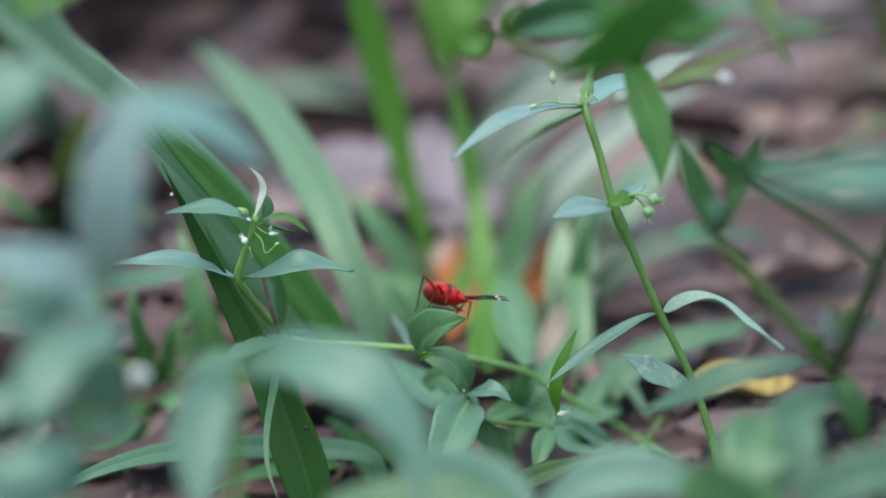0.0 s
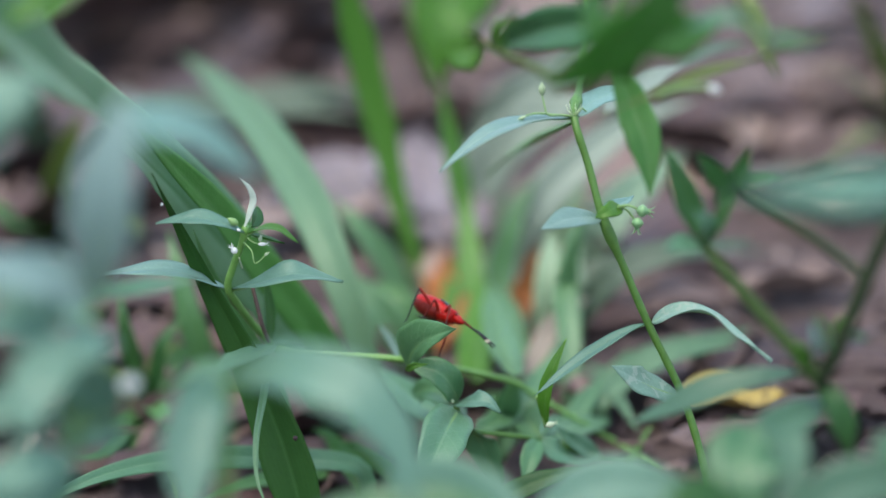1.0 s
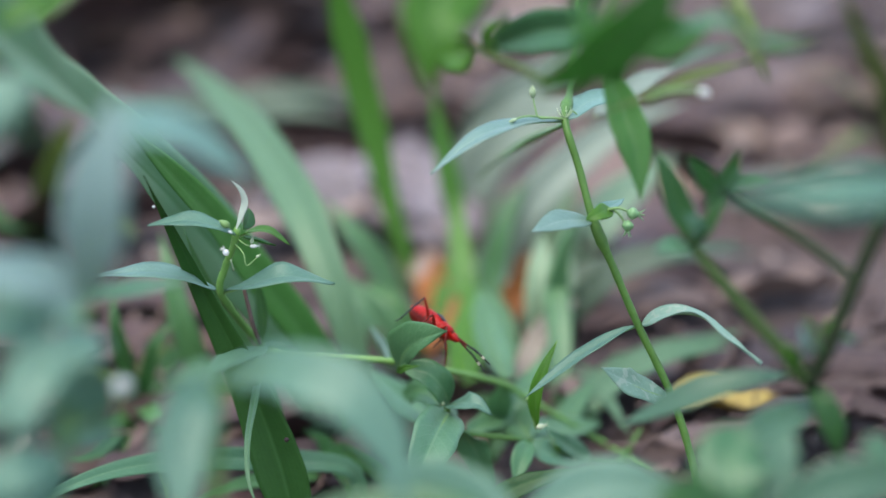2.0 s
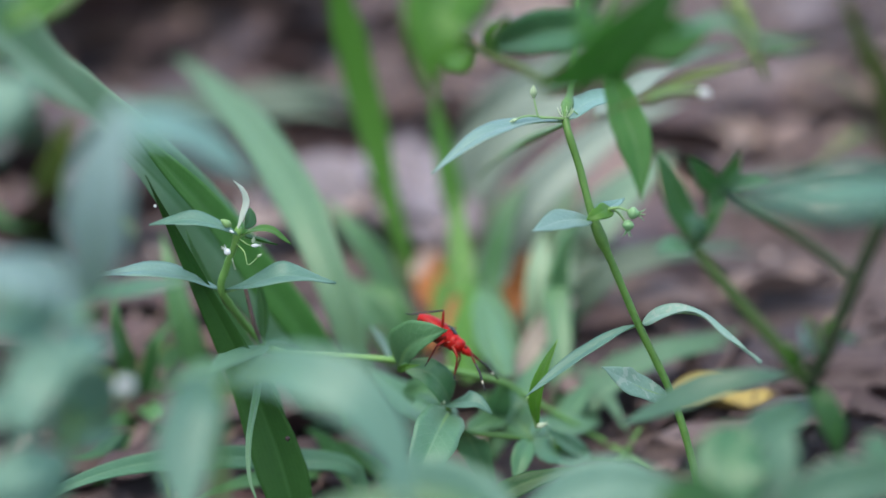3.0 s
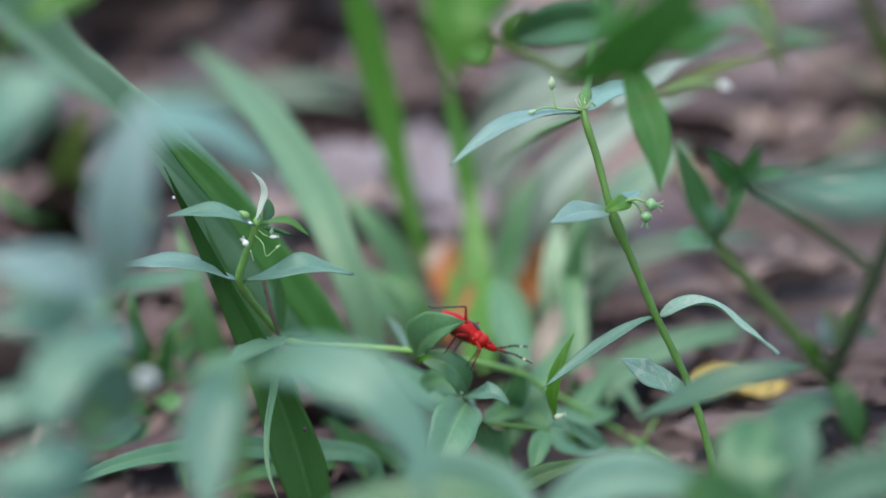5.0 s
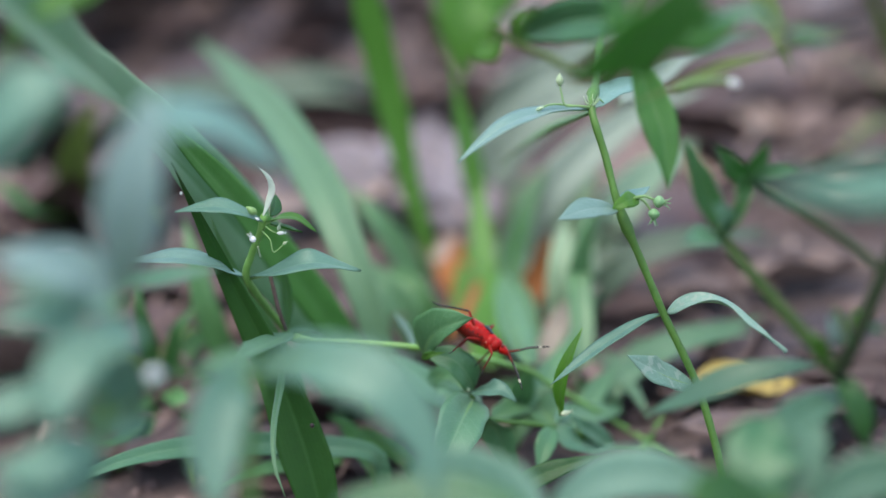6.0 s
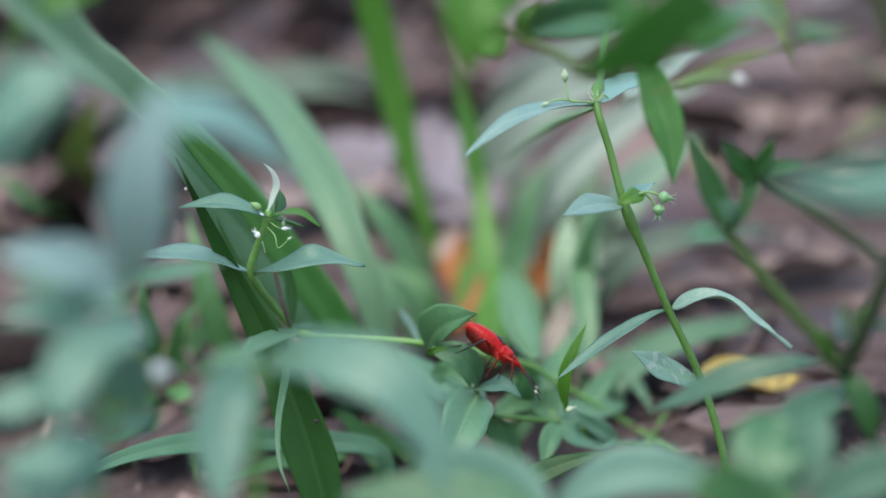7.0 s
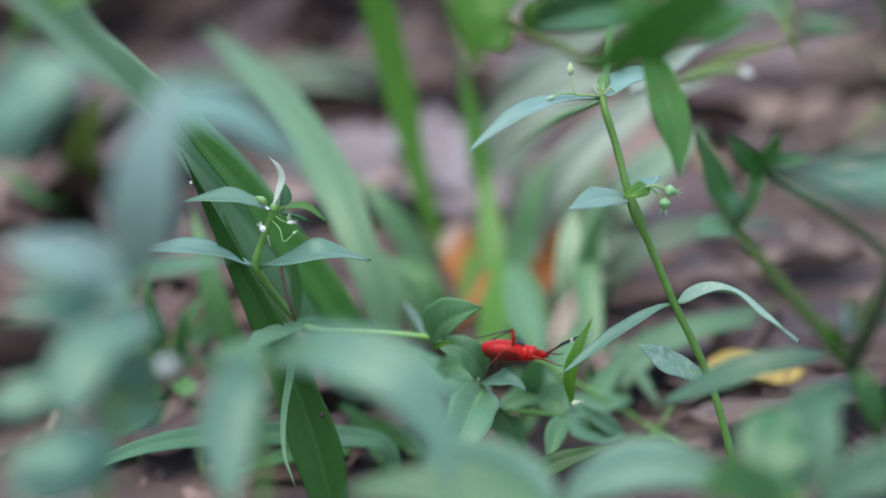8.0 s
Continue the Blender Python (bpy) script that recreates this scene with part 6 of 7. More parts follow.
BLACK = bug_material("black_shell", (0.006, 0.005, 0.005), (0.02, 0.014, 0.012), 0.35)
IVORY = bug_material("ivory_band", (0.45, 0.41, 0.30), (0.62, 0.57, 0.45), 0.5, 0.0)
MM = 0.001


def shell(rows, sides=16, grooves=0.0):
    """A body part as rings along x: (x, half width, half height, height of its middle), in millimetres."""
    bm = bmesh.new()
    rings = []
    for x, w, h, z in rows:
        rings.append([bm.verts.new(Vector((x, w * math.cos(a), z + h * math.sin(a) * (0.8 if math.sin(a) > 0 else 1.0))) * MM) for a in (2 * math.pi * q / sides for q in range(sides))])
    for a, b in zip(rings, rings[1:]):
        for q in range(sides):
            bm.faces.new((a[q], a[(q + 1) % sides], b[(q + 1) % sides], b[q]))
    bm.faces.new(rings[0][::-1])
    bm.faces.new(rings[-1])
    return bm


def rod(length, r0, r1, bend=0.0):
    """A limb's link from its joint along x, in millimetres."""
    return tube_mesh([Vector((0, 0, 0)), Vector((length * 0.5, 0, bend)) * MM, Vector((length, 0, 0)) * MM], [r0 * MM, (r0 + r1) * 0.55 * MM, r1 * MM], 10, 8)


FEMUR, TIBIA = (2.6, 3.0, 4.4), (2.9, 3.2, 5.2)        # front, middle, hind legs, millimetres
HIPS = ((6.9, 0.8, -0.8), (5.9, 0.95, -0.85), (4.9, 1.05, -0.85))


def build_bug():
    """Its space: x from the tip of its tail (0) to its face (10.6 mm), z to its back."""
    bug = tagged(new("red_bug"), "wingless scarlet bug nymph with black-tipped legs walking on herbs", "insect")
    rows = []
    for i in range(25):
        f = i / 24
        x = 6.4 * f
        w = 2.05 * math.sin(math.pi * min(1, (f * 0.78 + 0.04))) ** 0.5
        groove = 0.075 * (1 if i % 3 == 0 else 0)
        rows.append((x, max(0.1, w - groove), max(0.1, w * 0.9 - groove), 0.0))
    for i, (hx, hy, hz) in enumerate(HIPS):
        for side in (1, -1):
            link("hip", drop_mesh(Vector((hx, side * hy * 0.5, hz + 0.1)) * MM, (0.1, side, -0.75), 0.85 * MM, 0.36 * MM), DIMRED, bug, "dark red hip joint")
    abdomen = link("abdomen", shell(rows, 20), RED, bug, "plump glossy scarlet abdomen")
    low = []
    for x in (0.5, 1.0, 1.6, 2.3, 3.0, 3.8, 4.6, 5.4, 6.0):
        w = 2.05 * math.sin(math.pi * min(1, (x / 6.4 * 0.78 + 0.04))) ** 0.5
        low.append((x, w * 0.96, w * 0.86, -0.36))
    link("belly", shell(low, 20), BELLY, abdomen, "dark red belly, almost black at its sides")
    # dark strips paint shade into the creases of the lower flank
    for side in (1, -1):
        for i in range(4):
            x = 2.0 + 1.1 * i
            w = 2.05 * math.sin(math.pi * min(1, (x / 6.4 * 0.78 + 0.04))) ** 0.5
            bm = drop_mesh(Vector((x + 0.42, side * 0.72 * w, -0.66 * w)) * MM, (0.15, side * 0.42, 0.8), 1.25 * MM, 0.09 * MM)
            link("dark_band", bm, DIMRED, abdomen, "thin dark red strip, painted shade between segments")
    for side in (1, -1):
        bm = leaf_mesh([Vector((6.8, side * 0.55, 0.92)) * MM, Vector((5.8, side * 0.8, 1.30)) * MM, Vector((4.7, side * 0.9, 1.36)) * MM], 1.1 * MM, (0, side * 0.55, 1), kind="oval", thick=0.00012, n=8, m=4, fold=-0.15)
        link("wing_pad", bm, BLACK, bug, "small black wing pad")
    link("thorax", shell([(5.3, 1.4, 1.3, -0.2), (5.8, 1.7, 1.6, -0.2), (6.3, 1.64, 1.58, -0.2), (6.5, 1.48, 1.4, -0.2), (6.7, 1.6, 1.55, -0.2), (7.3, 1.52, 1.44, -0.2), (7.5, 1.36, 1.26, -0.2), (7.7, 1.5, 1.4, -0.2), (8.3, 1.34, 1.24, -0.18), (8.6, 1.02, 0.94, -0.15), (8.75, 0.68, 0.6, -0.15)], 18), RED, bug, "scarlet thorax")
    for side in (1, -1):
        for x, w in ((6.5, 1.5), (7.5, 1.32), (8.45, 0.95)):
            link("pale_rim", drop_mesh(Vector((x - 0.1, side * w * 0.86, -0.2 - 0.55 * w)) * MM, (0.35, side * 0.35, 0.85), 0.6 * MM, 0.045 * MM), ROSY, bug, "short pale rim beside a leg's root")
            link("side_plate", drop_mesh(Vector((x - 0.45, side * w * 0.62, -0.35 - 0.7 * w)) * MM, (0.25, side * 0.55, 0.8), 1.15 * MM, 0.22 * MM), FEMORAL, bug, "dark red plate over a leg's root")
    head = link("head", shell([(8.5, 0.6, 0.55, -0.15), (8.75, 0.8, 0.72, -0.16), (9.15, 0.9, 0.78, -0.2), (9.6, 0.84, 0.72, -0.26), (10.0, 0.62, 0.56, -0.32), (10.35, 0.4, 0.38, -0.38), (10.6, 0.16, 0.16, -0.42)], 16), RED, bug, "small scarlet head")
    for side in (1, -1):
        bm = drop_mesh(Vector((9.05, side * 0.62, 0.05)) * MM, (0.0, side, 0.15), 0.42 * MM, 0.27 * MM)
        link("eye", bm, SHIN, head, "dark red round eye")
    link("beak", tube_mesh([Vector((10.3, 0, -0.6)) * MM, Vector((9.0, 0, -1.0)) * MM, Vector((7.4, 0, -1.12)) * MM], [0.14 * MM, 0.07 * MM], 10, 7), DIMRED, bug, "thin red beak folded under the head")
    feelers, legs = [], []
    for side in (1, -1):
        a = link("antenna", rod(1.9, 0.19, 0.17), SHIN, bug, "thin antenna, red at its base, black beyond")
        k = link("segment", rod(3.0, 0.17, 0.18, 0.12), BLACK, a, "black segment")
        k.location = (1.9 * MM, 0, 0)
        bm = tube_mesh([Vector((4.85, 0, -0.02)) * MM, Vector((5.4, 0, -0.06)) * MM], [0.17 * MM, 0.16 * MM], 4, 8)
        link("pale_ring", bm, IVORY, a, "ivory ring")
        bm = tube_mesh([Vector((5.4, 0, -0.06)) * MM, Vector((6.0, 0, -0.10)) * MM, Vector((6.6, 0, -0.2)) * MM], [0.16 * MM, 0.09 * MM], 6, 8)
        link("segment", bm, BLACK, a, "black tip")
        feelers.append((a, side))
        for i in range(3):
            f = link("leg", rod(FEMUR[i], 0.30, 0.17, 0.1), FEMORAL, bug, "dark red leg")
            t = link("shin", rod(TIBIA[i], 0.16, 0.11, 0.05), BLACK if i == 2 else SHIN, f, "thin shin and foot, black at the end")
            foot = tube_mesh([Vector((TIBIA[i] - 0.15, 0, 0)) * MM, Vector((TIBIA[i] + 0.35, 0, 0.12)) * MM, Vector((TIBIA[i] + 0.75, 0, 0.3)) * MM], [0.11 * MM, 0.06 * MM], 6, 7)
            for fc in foot.faces:
                fc.material_index = 0
            o = link("foot", foot, BLACK, None)
            # the foot belongs to the shin's own mesh
            bm = bmesh.new()
            bm.from_mesh(t.data)
            k = len(bm.faces)
            bm.from_mesh(o.data)
            bm.faces.ensure_lookup_table()
            for fc in bm.faces[k:]:
                fc.material_index = 1
            t.data.materials.append(BLACK)
            bm.to_mesh(t.data)
            bm.free()
            bpy.data.objects.remove(o)
            legs.append((f, t, i, side))
    return bug, feelers, legs


BUG, FEELERS, LEGS = build_bug()


def aim(x_axis, z_axis, at):
    x = Vector(x_axis).normalized()
    z = Vector(z_axis)
    z = (z - x * z.dot(x)).normalized()
    y = z.cross(x)
    return Matrix.Translation(at) @ Matrix((x, y, z)).transposed().to_4x4()


def bug_pose(tail, face, back):
    """The bug with its tail and its face at these places and its back towards back."""
    tail, face = Vector(tail), Vector(face)
    mid = (tail + face) / 2
    way = (face - tail).normalized()
    return aim(way, back, mid - way * 5.3 * MM)


def leg_poses(i, side, foot, knee=(0, 0, 1)):
    """Femur in the bug's space and shin in the femur's, for a foot in the bug's space (millimetres)."""
    hip = Vector((HIPS[i][0], side * HIPS[i][1], HIPS[i][2]))
    a, b = FEMUR[i], TIBIA[i] + 0.5
    v = Vector(foot) - hip
    d = min(max(v.length, abs(a - b) + 0.2), a + b - 0.05)
    v = v.normalized()
    up = Vector(knee) + Vector((0, side * 0.55, 0))
    up = (up - v * up.dot(v)).normalized()
    ca = (a * a + d * d - b * b) / (2 * a * d)
    sa = math.sqrt(max(0.0, 1 - ca * ca))
    k = hip + a * (v * ca + up * sa)
    end = hip + v * d
    femur = aim(k - hip, up, hip * MM)
    m = aim(end - k, up, k * MM)
    return femur, femur.inverted() @ m


BUG_ROWS = []


def step(t, tail, face, back, feeler_near, feeler_far, knee=1.6, **feet):
    """One moment of the climb: where the tail and the face are, where the back looks, where the feelers point and which feet stand where
    (fn, ff: front legs, near and far; mn, mf: middle; hn, hf: hind; hk, mk: the near hind and middle knees). knee: how high the hind knees stand."""
    BUG_ROWS.append((t, tail, face, back, knee, {-1: feeler_near, 1: feeler_far}, feet))


step(0.0, (-0.00383, 0.01438, 0.03640), (0.00214, 0.00672, 0.03823), (0.25, 0.72, 0.62), (0.00890, 0.00671, 0.03828), (0.00872, 0.00656, 0.03787), knee=0.05, mk=(-0.00158, 0.00837, 0.04004), hf=(-0.00371, 0.01191, 0.03457), hk=(-0.00389, 0.00964, 0.04061), hn=(-0.00568, 0.00780, 0.03563), mn=(-0.00363, 0.00705, 0.03649))
step(0.2, (-0.00394, 0.01425, 0.03668), (0.00251, 0.00672, 0.03758), (0.25, 0.72, 0.62), (0.00818, 0.00508, 0.03975), (0.00790, 0.00403, 0.03978), knee=0.05, mk=(-0.00128, 0.00837, 0.03996), hf=(-0.00382, 0.01195, 0.03478), hk=(-0.00382, 0.00956, 0.04049), hn=(-0.00567, 0.00771, 0.03545), mn=(-0.00356, 0.00701, 0.03629), ff=(-0.00002, 0.00777, 0.02955))
step(0.4, (-0.00409, 0.01411, 0.03685), (0.00283, 0.00680, 0.03693), (0.25, 0.72, 0.62), (0.00647, 0.00462, 0.03200), (0.00279, 0.01161, 0.03185), knee=0.05, mk=(-0.00094, 0.00842, 0.03987), hf=(-0.00397, 0.01199, 0.03488), hk=(-0.00377, 0.00953, 0.04040), hn=(-0.00568, 0.00767, 0.03532), mn=(-0.00348, 0.00704, 0.03614), ff=(-0.00024, 0.00783, 0.02936))
step(0.6, (-0.00429, 0.01394, 0.03692), (0.00310, 0.00696, 0.03630), (0.25, 0.72, 0.62), (0.00615, 0.00457, 0.03039), (0.00326, 0.00857, 0.03133), knee=0.05, mk=(-0.00055, 0.00851, 0.03977), hf=(-0.00418, 0.01202, 0.03487), hk=(-0.00374, 0.00954, 0.04033), hn=(-0.00571, 0.00768, 0.03525), mn=(-0.00339, 0.00714, 0.03604), ff=(-0.00068, 0.00794, 0.02899))
step(0.8, (-0.00415, 0.01381, 0.03695), (0.00329, 0.00689, 0.03625), (0.25, 0.72, 0.62), (0.00983, 0.00674, 0.03650), (0.00449, 0.01368, 0.03571), knee=0.05, mk=(-0.00035, 0.00840, 0.03973), hf=(-0.00403, 0.01193, 0.03489), hk=(-0.00337, 0.00949, 0.04046), hn=(-0.00563, 0.00765, 0.03544), mn=(-0.00325, 0.00708, 0.03611), ff=(-0.00083, 0.00787, 0.02900))
step(0.9, (-0.00408, 0.01375, 0.03697), (0.00339, 0.00685, 0.03622), (0.25, 0.72, 0.62), (0.01027, 0.00672, 0.03606), (0.00491, 0.01108, 0.03799), knee=0.05, mk=(-0.00025, 0.00835, 0.03971), hf=(-0.00396, 0.01189, 0.03490), hk=(-0.00318, 0.00946, 0.04053), hn=(-0.00559, 0.00764, 0.03553), mn=(-0.00318, 0.00705, 0.03614), ff=(-0.00091, 0.00784, 0.02900))
step(1.0, (-0.00389, 0.01368, 0.03696), (0.00358, 0.00678, 0.03602), (0.25, 0.72, 0.62), (0.00886, 0.00495, 0.03159), (0.00801, 0.00736, 0.03194), knee=0.05, mk=(-0.00006, 0.00828, 0.03961), hf=(-0.00377, 0.01184, 0.03488), hk=(-0.00308, 0.00941, 0.04051), hn=(-0.00558, 0.00763, 0.03559), mn=(-0.00308, 0.00704, 0.03620), ff=(-0.00072, 0.00782, 0.02897))
step(1.2, (-0.00363, 0.01344, 0.03682), (0.00349, 0.00622, 0.03582), (0.25, 0.72, 0.62), (0.00292, 0.00358, 0.02926), (0.00240, 0.00598, 0.02959), knee=0.05, mk=(0.00002, 0.00783, 0.03936), hf=(-0.00351, 0.01150, 0.03478), hk=(-0.00300, 0.00906, 0.04041), hn=(-0.00584, 0.00735, 0.03566), mn=(-0.00317, 0.00669, 0.03620), ff=(-0.00037, 0.00743, 0.02900))
step(1.4, (-0.00322, 0.01323, 0.03679), (0.00360, 0.00579, 0.03564), (0.25, 0.72, 0.62), (0.00388, 0.00313, 0.02948), (0.00284, 0.00785, 0.02904), knee=0.05, mk=(0.00025, 0.00746, 0.03915), hf=(-0.00310, 0.01124, 0.03478), hk=(-0.00277, 0.00873, 0.04024), hn=(-0.00567, 0.00716, 0.03588), mn=(-0.00294, 0.00644, 0.03632), ff=(0.00070, 0.00702, 0.02874))
step(1.5, (-0.00301, 0.01313, 0.03678), (0.00365, 0.00557, 0.03555), (0.25, 0.72, 0.62), (0.00539, 0.00290, 0.02900), (0.00426, 0.00510, 0.02922), knee=0.05, mk=(0.00036, 0.00728, 0.03904), hf=(-0.00289, 0.01111, 0.03478), hk=(-0.00265, 0.00857, 0.04016), hn=(-0.00558, 0.00707, 0.03599), mn=(-0.00282, 0.00632, 0.03638), ff=(0.00123, 0.00681, 0.02861))
step(1.6, (-0.00307, 0.01295, 0.03659), (0.00368, 0.00547, 0.03519), (0.25, 0.72, 0.62), (0.00796, 0.00315, 0.02999), (0.00449, 0.01220, 0.03352), knee=0.05, mk=(0.00034, 0.00714, 0.03875), hf=(-0.00295, 0.01098, 0.03457), hk=(-0.00271, 0.00845, 0.03996), hn=(-0.00564, 0.00702, 0.03600), mn=(-0.00288, 0.00629, 0.03638), ff=(0.00144, 0.00668, 0.02826))
step(1.7, (-0.00313, 0.01278, 0.03641), (0.00371, 0.00538, 0.03484), (0.25, 0.72, 0.62), (0.00899, 0.00374, 0.03091), (0.00699, 0.00584, 0.02985), knee=0.05, mk=(0.00033, 0.00701, 0.03846), hf=(-0.00301, 0.01086, 0.03437), hk=(-0.00277, 0.00833, 0.03976), hn=(-0.00570, 0.00698, 0.03601), mn=(-0.00294, 0.00626, 0.03638), ff=(0.00165, 0.00655, 0.02791))
step(2.8, (-0.00236, 0.00654, 0.03709), (0.00613, 0.00287, 0.03275), (0.5, 0.35, 0.8), (0.00883, -0.00065, 0.02822), (0.00893, 0.00458, 0.02887), knee=0.3, hk=(0.00163, 0.00387, 0.03852), hn=(-0.00418, 0.00376, 0.03819), mn=(-0.00119, 0.00098, 0.03135), fn=(0.00461, -0.00044, 0.02861), ff=(0.00243, 0.00382, 0.02803))
step(3.1, (-0.00191, 0.00625, 0.03703), (0.00614, 0.00218, 0.03257), (0.5, 0.35, 0.8), (0.00768, -0.00190, 0.02848), (0.01033, 0.00268, 0.02843), knee=0.3, hk=(0.00199, 0.00343, 0.03843), hn=(-0.00408, 0.00346, 0.03851), mn=(-0.00118, 0.00049, 0.03127), fn=(0.00269, -0.00060, 0.02964), ff=(0.00333, 0.00327, 0.02798))
step(3.2, (-0.00205, 0.00622, 0.03708), (0.00630, 0.00251, 0.03256), (0.5, 0.35, 0.8), (0.01028, -0.00254, 0.03163), (0.01108, -0.00101, 0.03421), knee=0.3, hk=(0.00203, 0.00352, 0.03839), hn=(-0.00404, 0.00354, 0.03845), mn=(-0.00111, 0.00063, 0.03121), fn=(0.00276, -0.00039, 0.02955), ff=(0.00335, 0.00352, 0.02801))
step(3.4, (-0.00232, 0.00615, 0.03717), (0.00663, 0.00318, 0.03254), (0.5, 0.35, 0.8), (0.01124, 0.00138, 0.03528), (0.01096, 0.00643, 0.03380), knee=0.3, hk=(0.00211, 0.00371, 0.03832), hn=(-0.00397, 0.00371, 0.03832), mn=(-0.00097, 0.00090, 0.03110), fn=(0.00290, 0.00002, 0.02938), ff=(0.00338, 0.00401, 0.02806))
step(3.5, (-0.00237, 0.00612, 0.03721), (0.00669, 0.00383, 0.03211), (0.5, 0.35, 0.8), (0.01157, 0.00180, 0.03420), (0.01015, 0.00686, 0.03076), knee=0.3, hk=(0.00206, 0.00395, 0.03817), hn=(-0.00394, 0.00395, 0.03817), mn=(-0.00102, 0.00131, 0.03106), fn=(0.00277, 0.00051, 0.02910), ff=(0.00262, 0.00456, 0.02795))
step(3.6, (-0.00240, 0.00607, 0.03715), (0.00660, 0.00358, 0.03213), (0.5, 0.35, 0.8), (0.01142, -0.00039, 0.03138), (0.00815, -0.00215, 0.03051), knee=0.3, hk=(0.00207, 0.00382, 0.03814), hn=(-0.00384, 0.00384, 0.03818), mn=(-0.00101, 0.00123, 0.03130), fn=(0.00269, 0.00034, 0.02919), ff=(0.00183, 0.00451, 0.02837), mf=(0.00059, 0.00467, 0.02890))
step(3.7, (-0.00243, 0.00602, 0.03709), (0.00652, 0.00332, 0.03216), (0.5, 0.35, 0.8), (0.01081, 0.00013, 0.02882), (0.00712, 0.00511, 0.02775), knee=0.3, hk=(0.00208, 0.00368, 0.03811), hn=(-0.00374, 0.00372, 0.03820), mn=(-0.00100, 0.00116, 0.03153), mf=(0.00059, 0.00467, 0.02890), fn=(0.00261, 0.00016, 0.02928), ff=(0.00103, 0.00445, 0.02880))
step(3.8, (-0.00245, 0.00599, 0.03709), (0.00647, 0.00315, 0.03224), (0.5, 0.35, 0.8), (0.00860, -0.00231, 0.02949), (0.00496, 0.00623, 0.02630), knee=0.3, hk=(0.00209, 0.00359, 0.03813), hn=(-0.00364, 0.00361, 0.03816), mn=(-0.00093, 0.00098, 0.03137), mf=(0.00048, 0.00458, 0.02899), fn=(0.00265, 0.00004, 0.02938), ff=(0.00131, 0.00424, 0.02865))
step(4.0, (-0.00249, 0.00593, 0.03708), (0.00637, 0.00282, 0.03241), (0.5, 0.35, 0.8), (0.01223, 0.00082, 0.03258), (0.01105, 0.00513, 0.03097), knee=0.3, hk=(0.00211, 0.00342, 0.03817), hn=(-0.00344, 0.00339, 0.03809), mn=(-0.00079, 0.00062, 0.03104), mf=(0.00027, 0.00440, 0.02916), fn=(0.00273, -0.00020, 0.02958), ff=(0.00187, 0.00382, 0.02834))
step(4.2, (-0.00225, 0.00583, 0.03689), (0.00667, 0.00286, 0.03216), (0.5, 0.35, 0.8), (0.01061, -0.00209, 0.03126), (0.01045, -0.00013, 0.03594), knee=0.3, hk=(0.00218, 0.00342, 0.03806), hn=(-0.00332, 0.00348, 0.03826), mn=(-0.00091, 0.00057, 0.03077), mf=(0.00051, 0.00435, 0.02887), fn=(0.00279, -0.00004, 0.02978), ff=(0.00199, 0.00394, 0.02843))
step(4.3, (-0.00213, 0.00578, 0.03679), (0.00682, 0.00288, 0.03204), (0.5, 0.35, 0.8), (0.00878, -0.00138, 0.02906), (0.01099, 0.00582, 0.03139), knee=0.3, hk=(0.00221, 0.00342, 0.03801), hn=(-0.00326, 0.00353, 0.03834), mn=(-0.00097, 0.00054, 0.03063), mf=(0.00063, 0.00432, 0.02873), fn=(0.00282, 0.00004, 0.02988), ff=(0.00205, 0.00400, 0.02848))
step(4.4, (-0.00210, 0.00574, 0.03672), (0.00680, 0.00272, 0.03201), (0.5, 0.35, 0.8), (0.00652, -0.00283, 0.02839), (0.01073, -0.00173, 0.03077), knee=0.3, hk=(0.00219, 0.00333, 0.03796), hn=(-0.00332, 0.00347, 0.03837), mn=(-0.00094, 0.00059, 0.03100), mf=(0.00021, 0.00436, 0.02910), fn=(0.00280, -0.00009, 0.02985), ff=(0.00203, 0.00387, 0.02845))
step(4.5, (-0.00206, 0.00570, 0.03665), (0.00679, 0.00256, 0.03199), (0.5, 0.35, 0.8), (0.00824, -0.00130, 0.02732), (0.00986, 0.00352, 0.02754), knee=0.3, hk=(0.00218, 0.00324, 0.03791), hn=(-0.00337, 0.00342, 0.03841), mn=(-0.00091, 0.00063, 0.03137), mf=(-0.00020, 0.00441, 0.02948), fn=(0.00279, -0.00022, 0.02982), ff=(0.00202, 0.00374, 0.02842))
step(4.6, (-0.00191, 0.00570, 0.03658), (0.00685, 0.00238, 0.03201), (0.5, 0.35, 0.8), (0.01013, -0.00153, 0.02937), (0.00994, 0.00403, 0.02823), knee=0.3, hk=(0.00225, 0.00317, 0.03788), hn=(-0.00339, 0.00335, 0.03837), mn=(-0.00093, 0.00068, 0.03176), mf=(-0.00031, 0.00431, 0.02946), fn=(0.00277, -0.00036, 0.02982), ff=(0.00192, 0.00360, 0.02841))
step(5.8, (-0.00080, 0.00572, 0.03581), (0.00806, 0.00275, 0.03093), (0.5, 0.35, 0.8), (0.01495, 0.00191, 0.02977), (0.01073, 0.00671, 0.03208), knee=0.3, hk=(0.00333, 0.00344, 0.03722), hn=(-0.00372, 0.00375, 0.03812), mn=(-0.00114, 0.00097, 0.03108), mf=(0.00002, 0.00503, 0.02995), fn=(0.00371, -0.00025, 0.02837), ff=(0.00287, 0.00403, 0.02786))
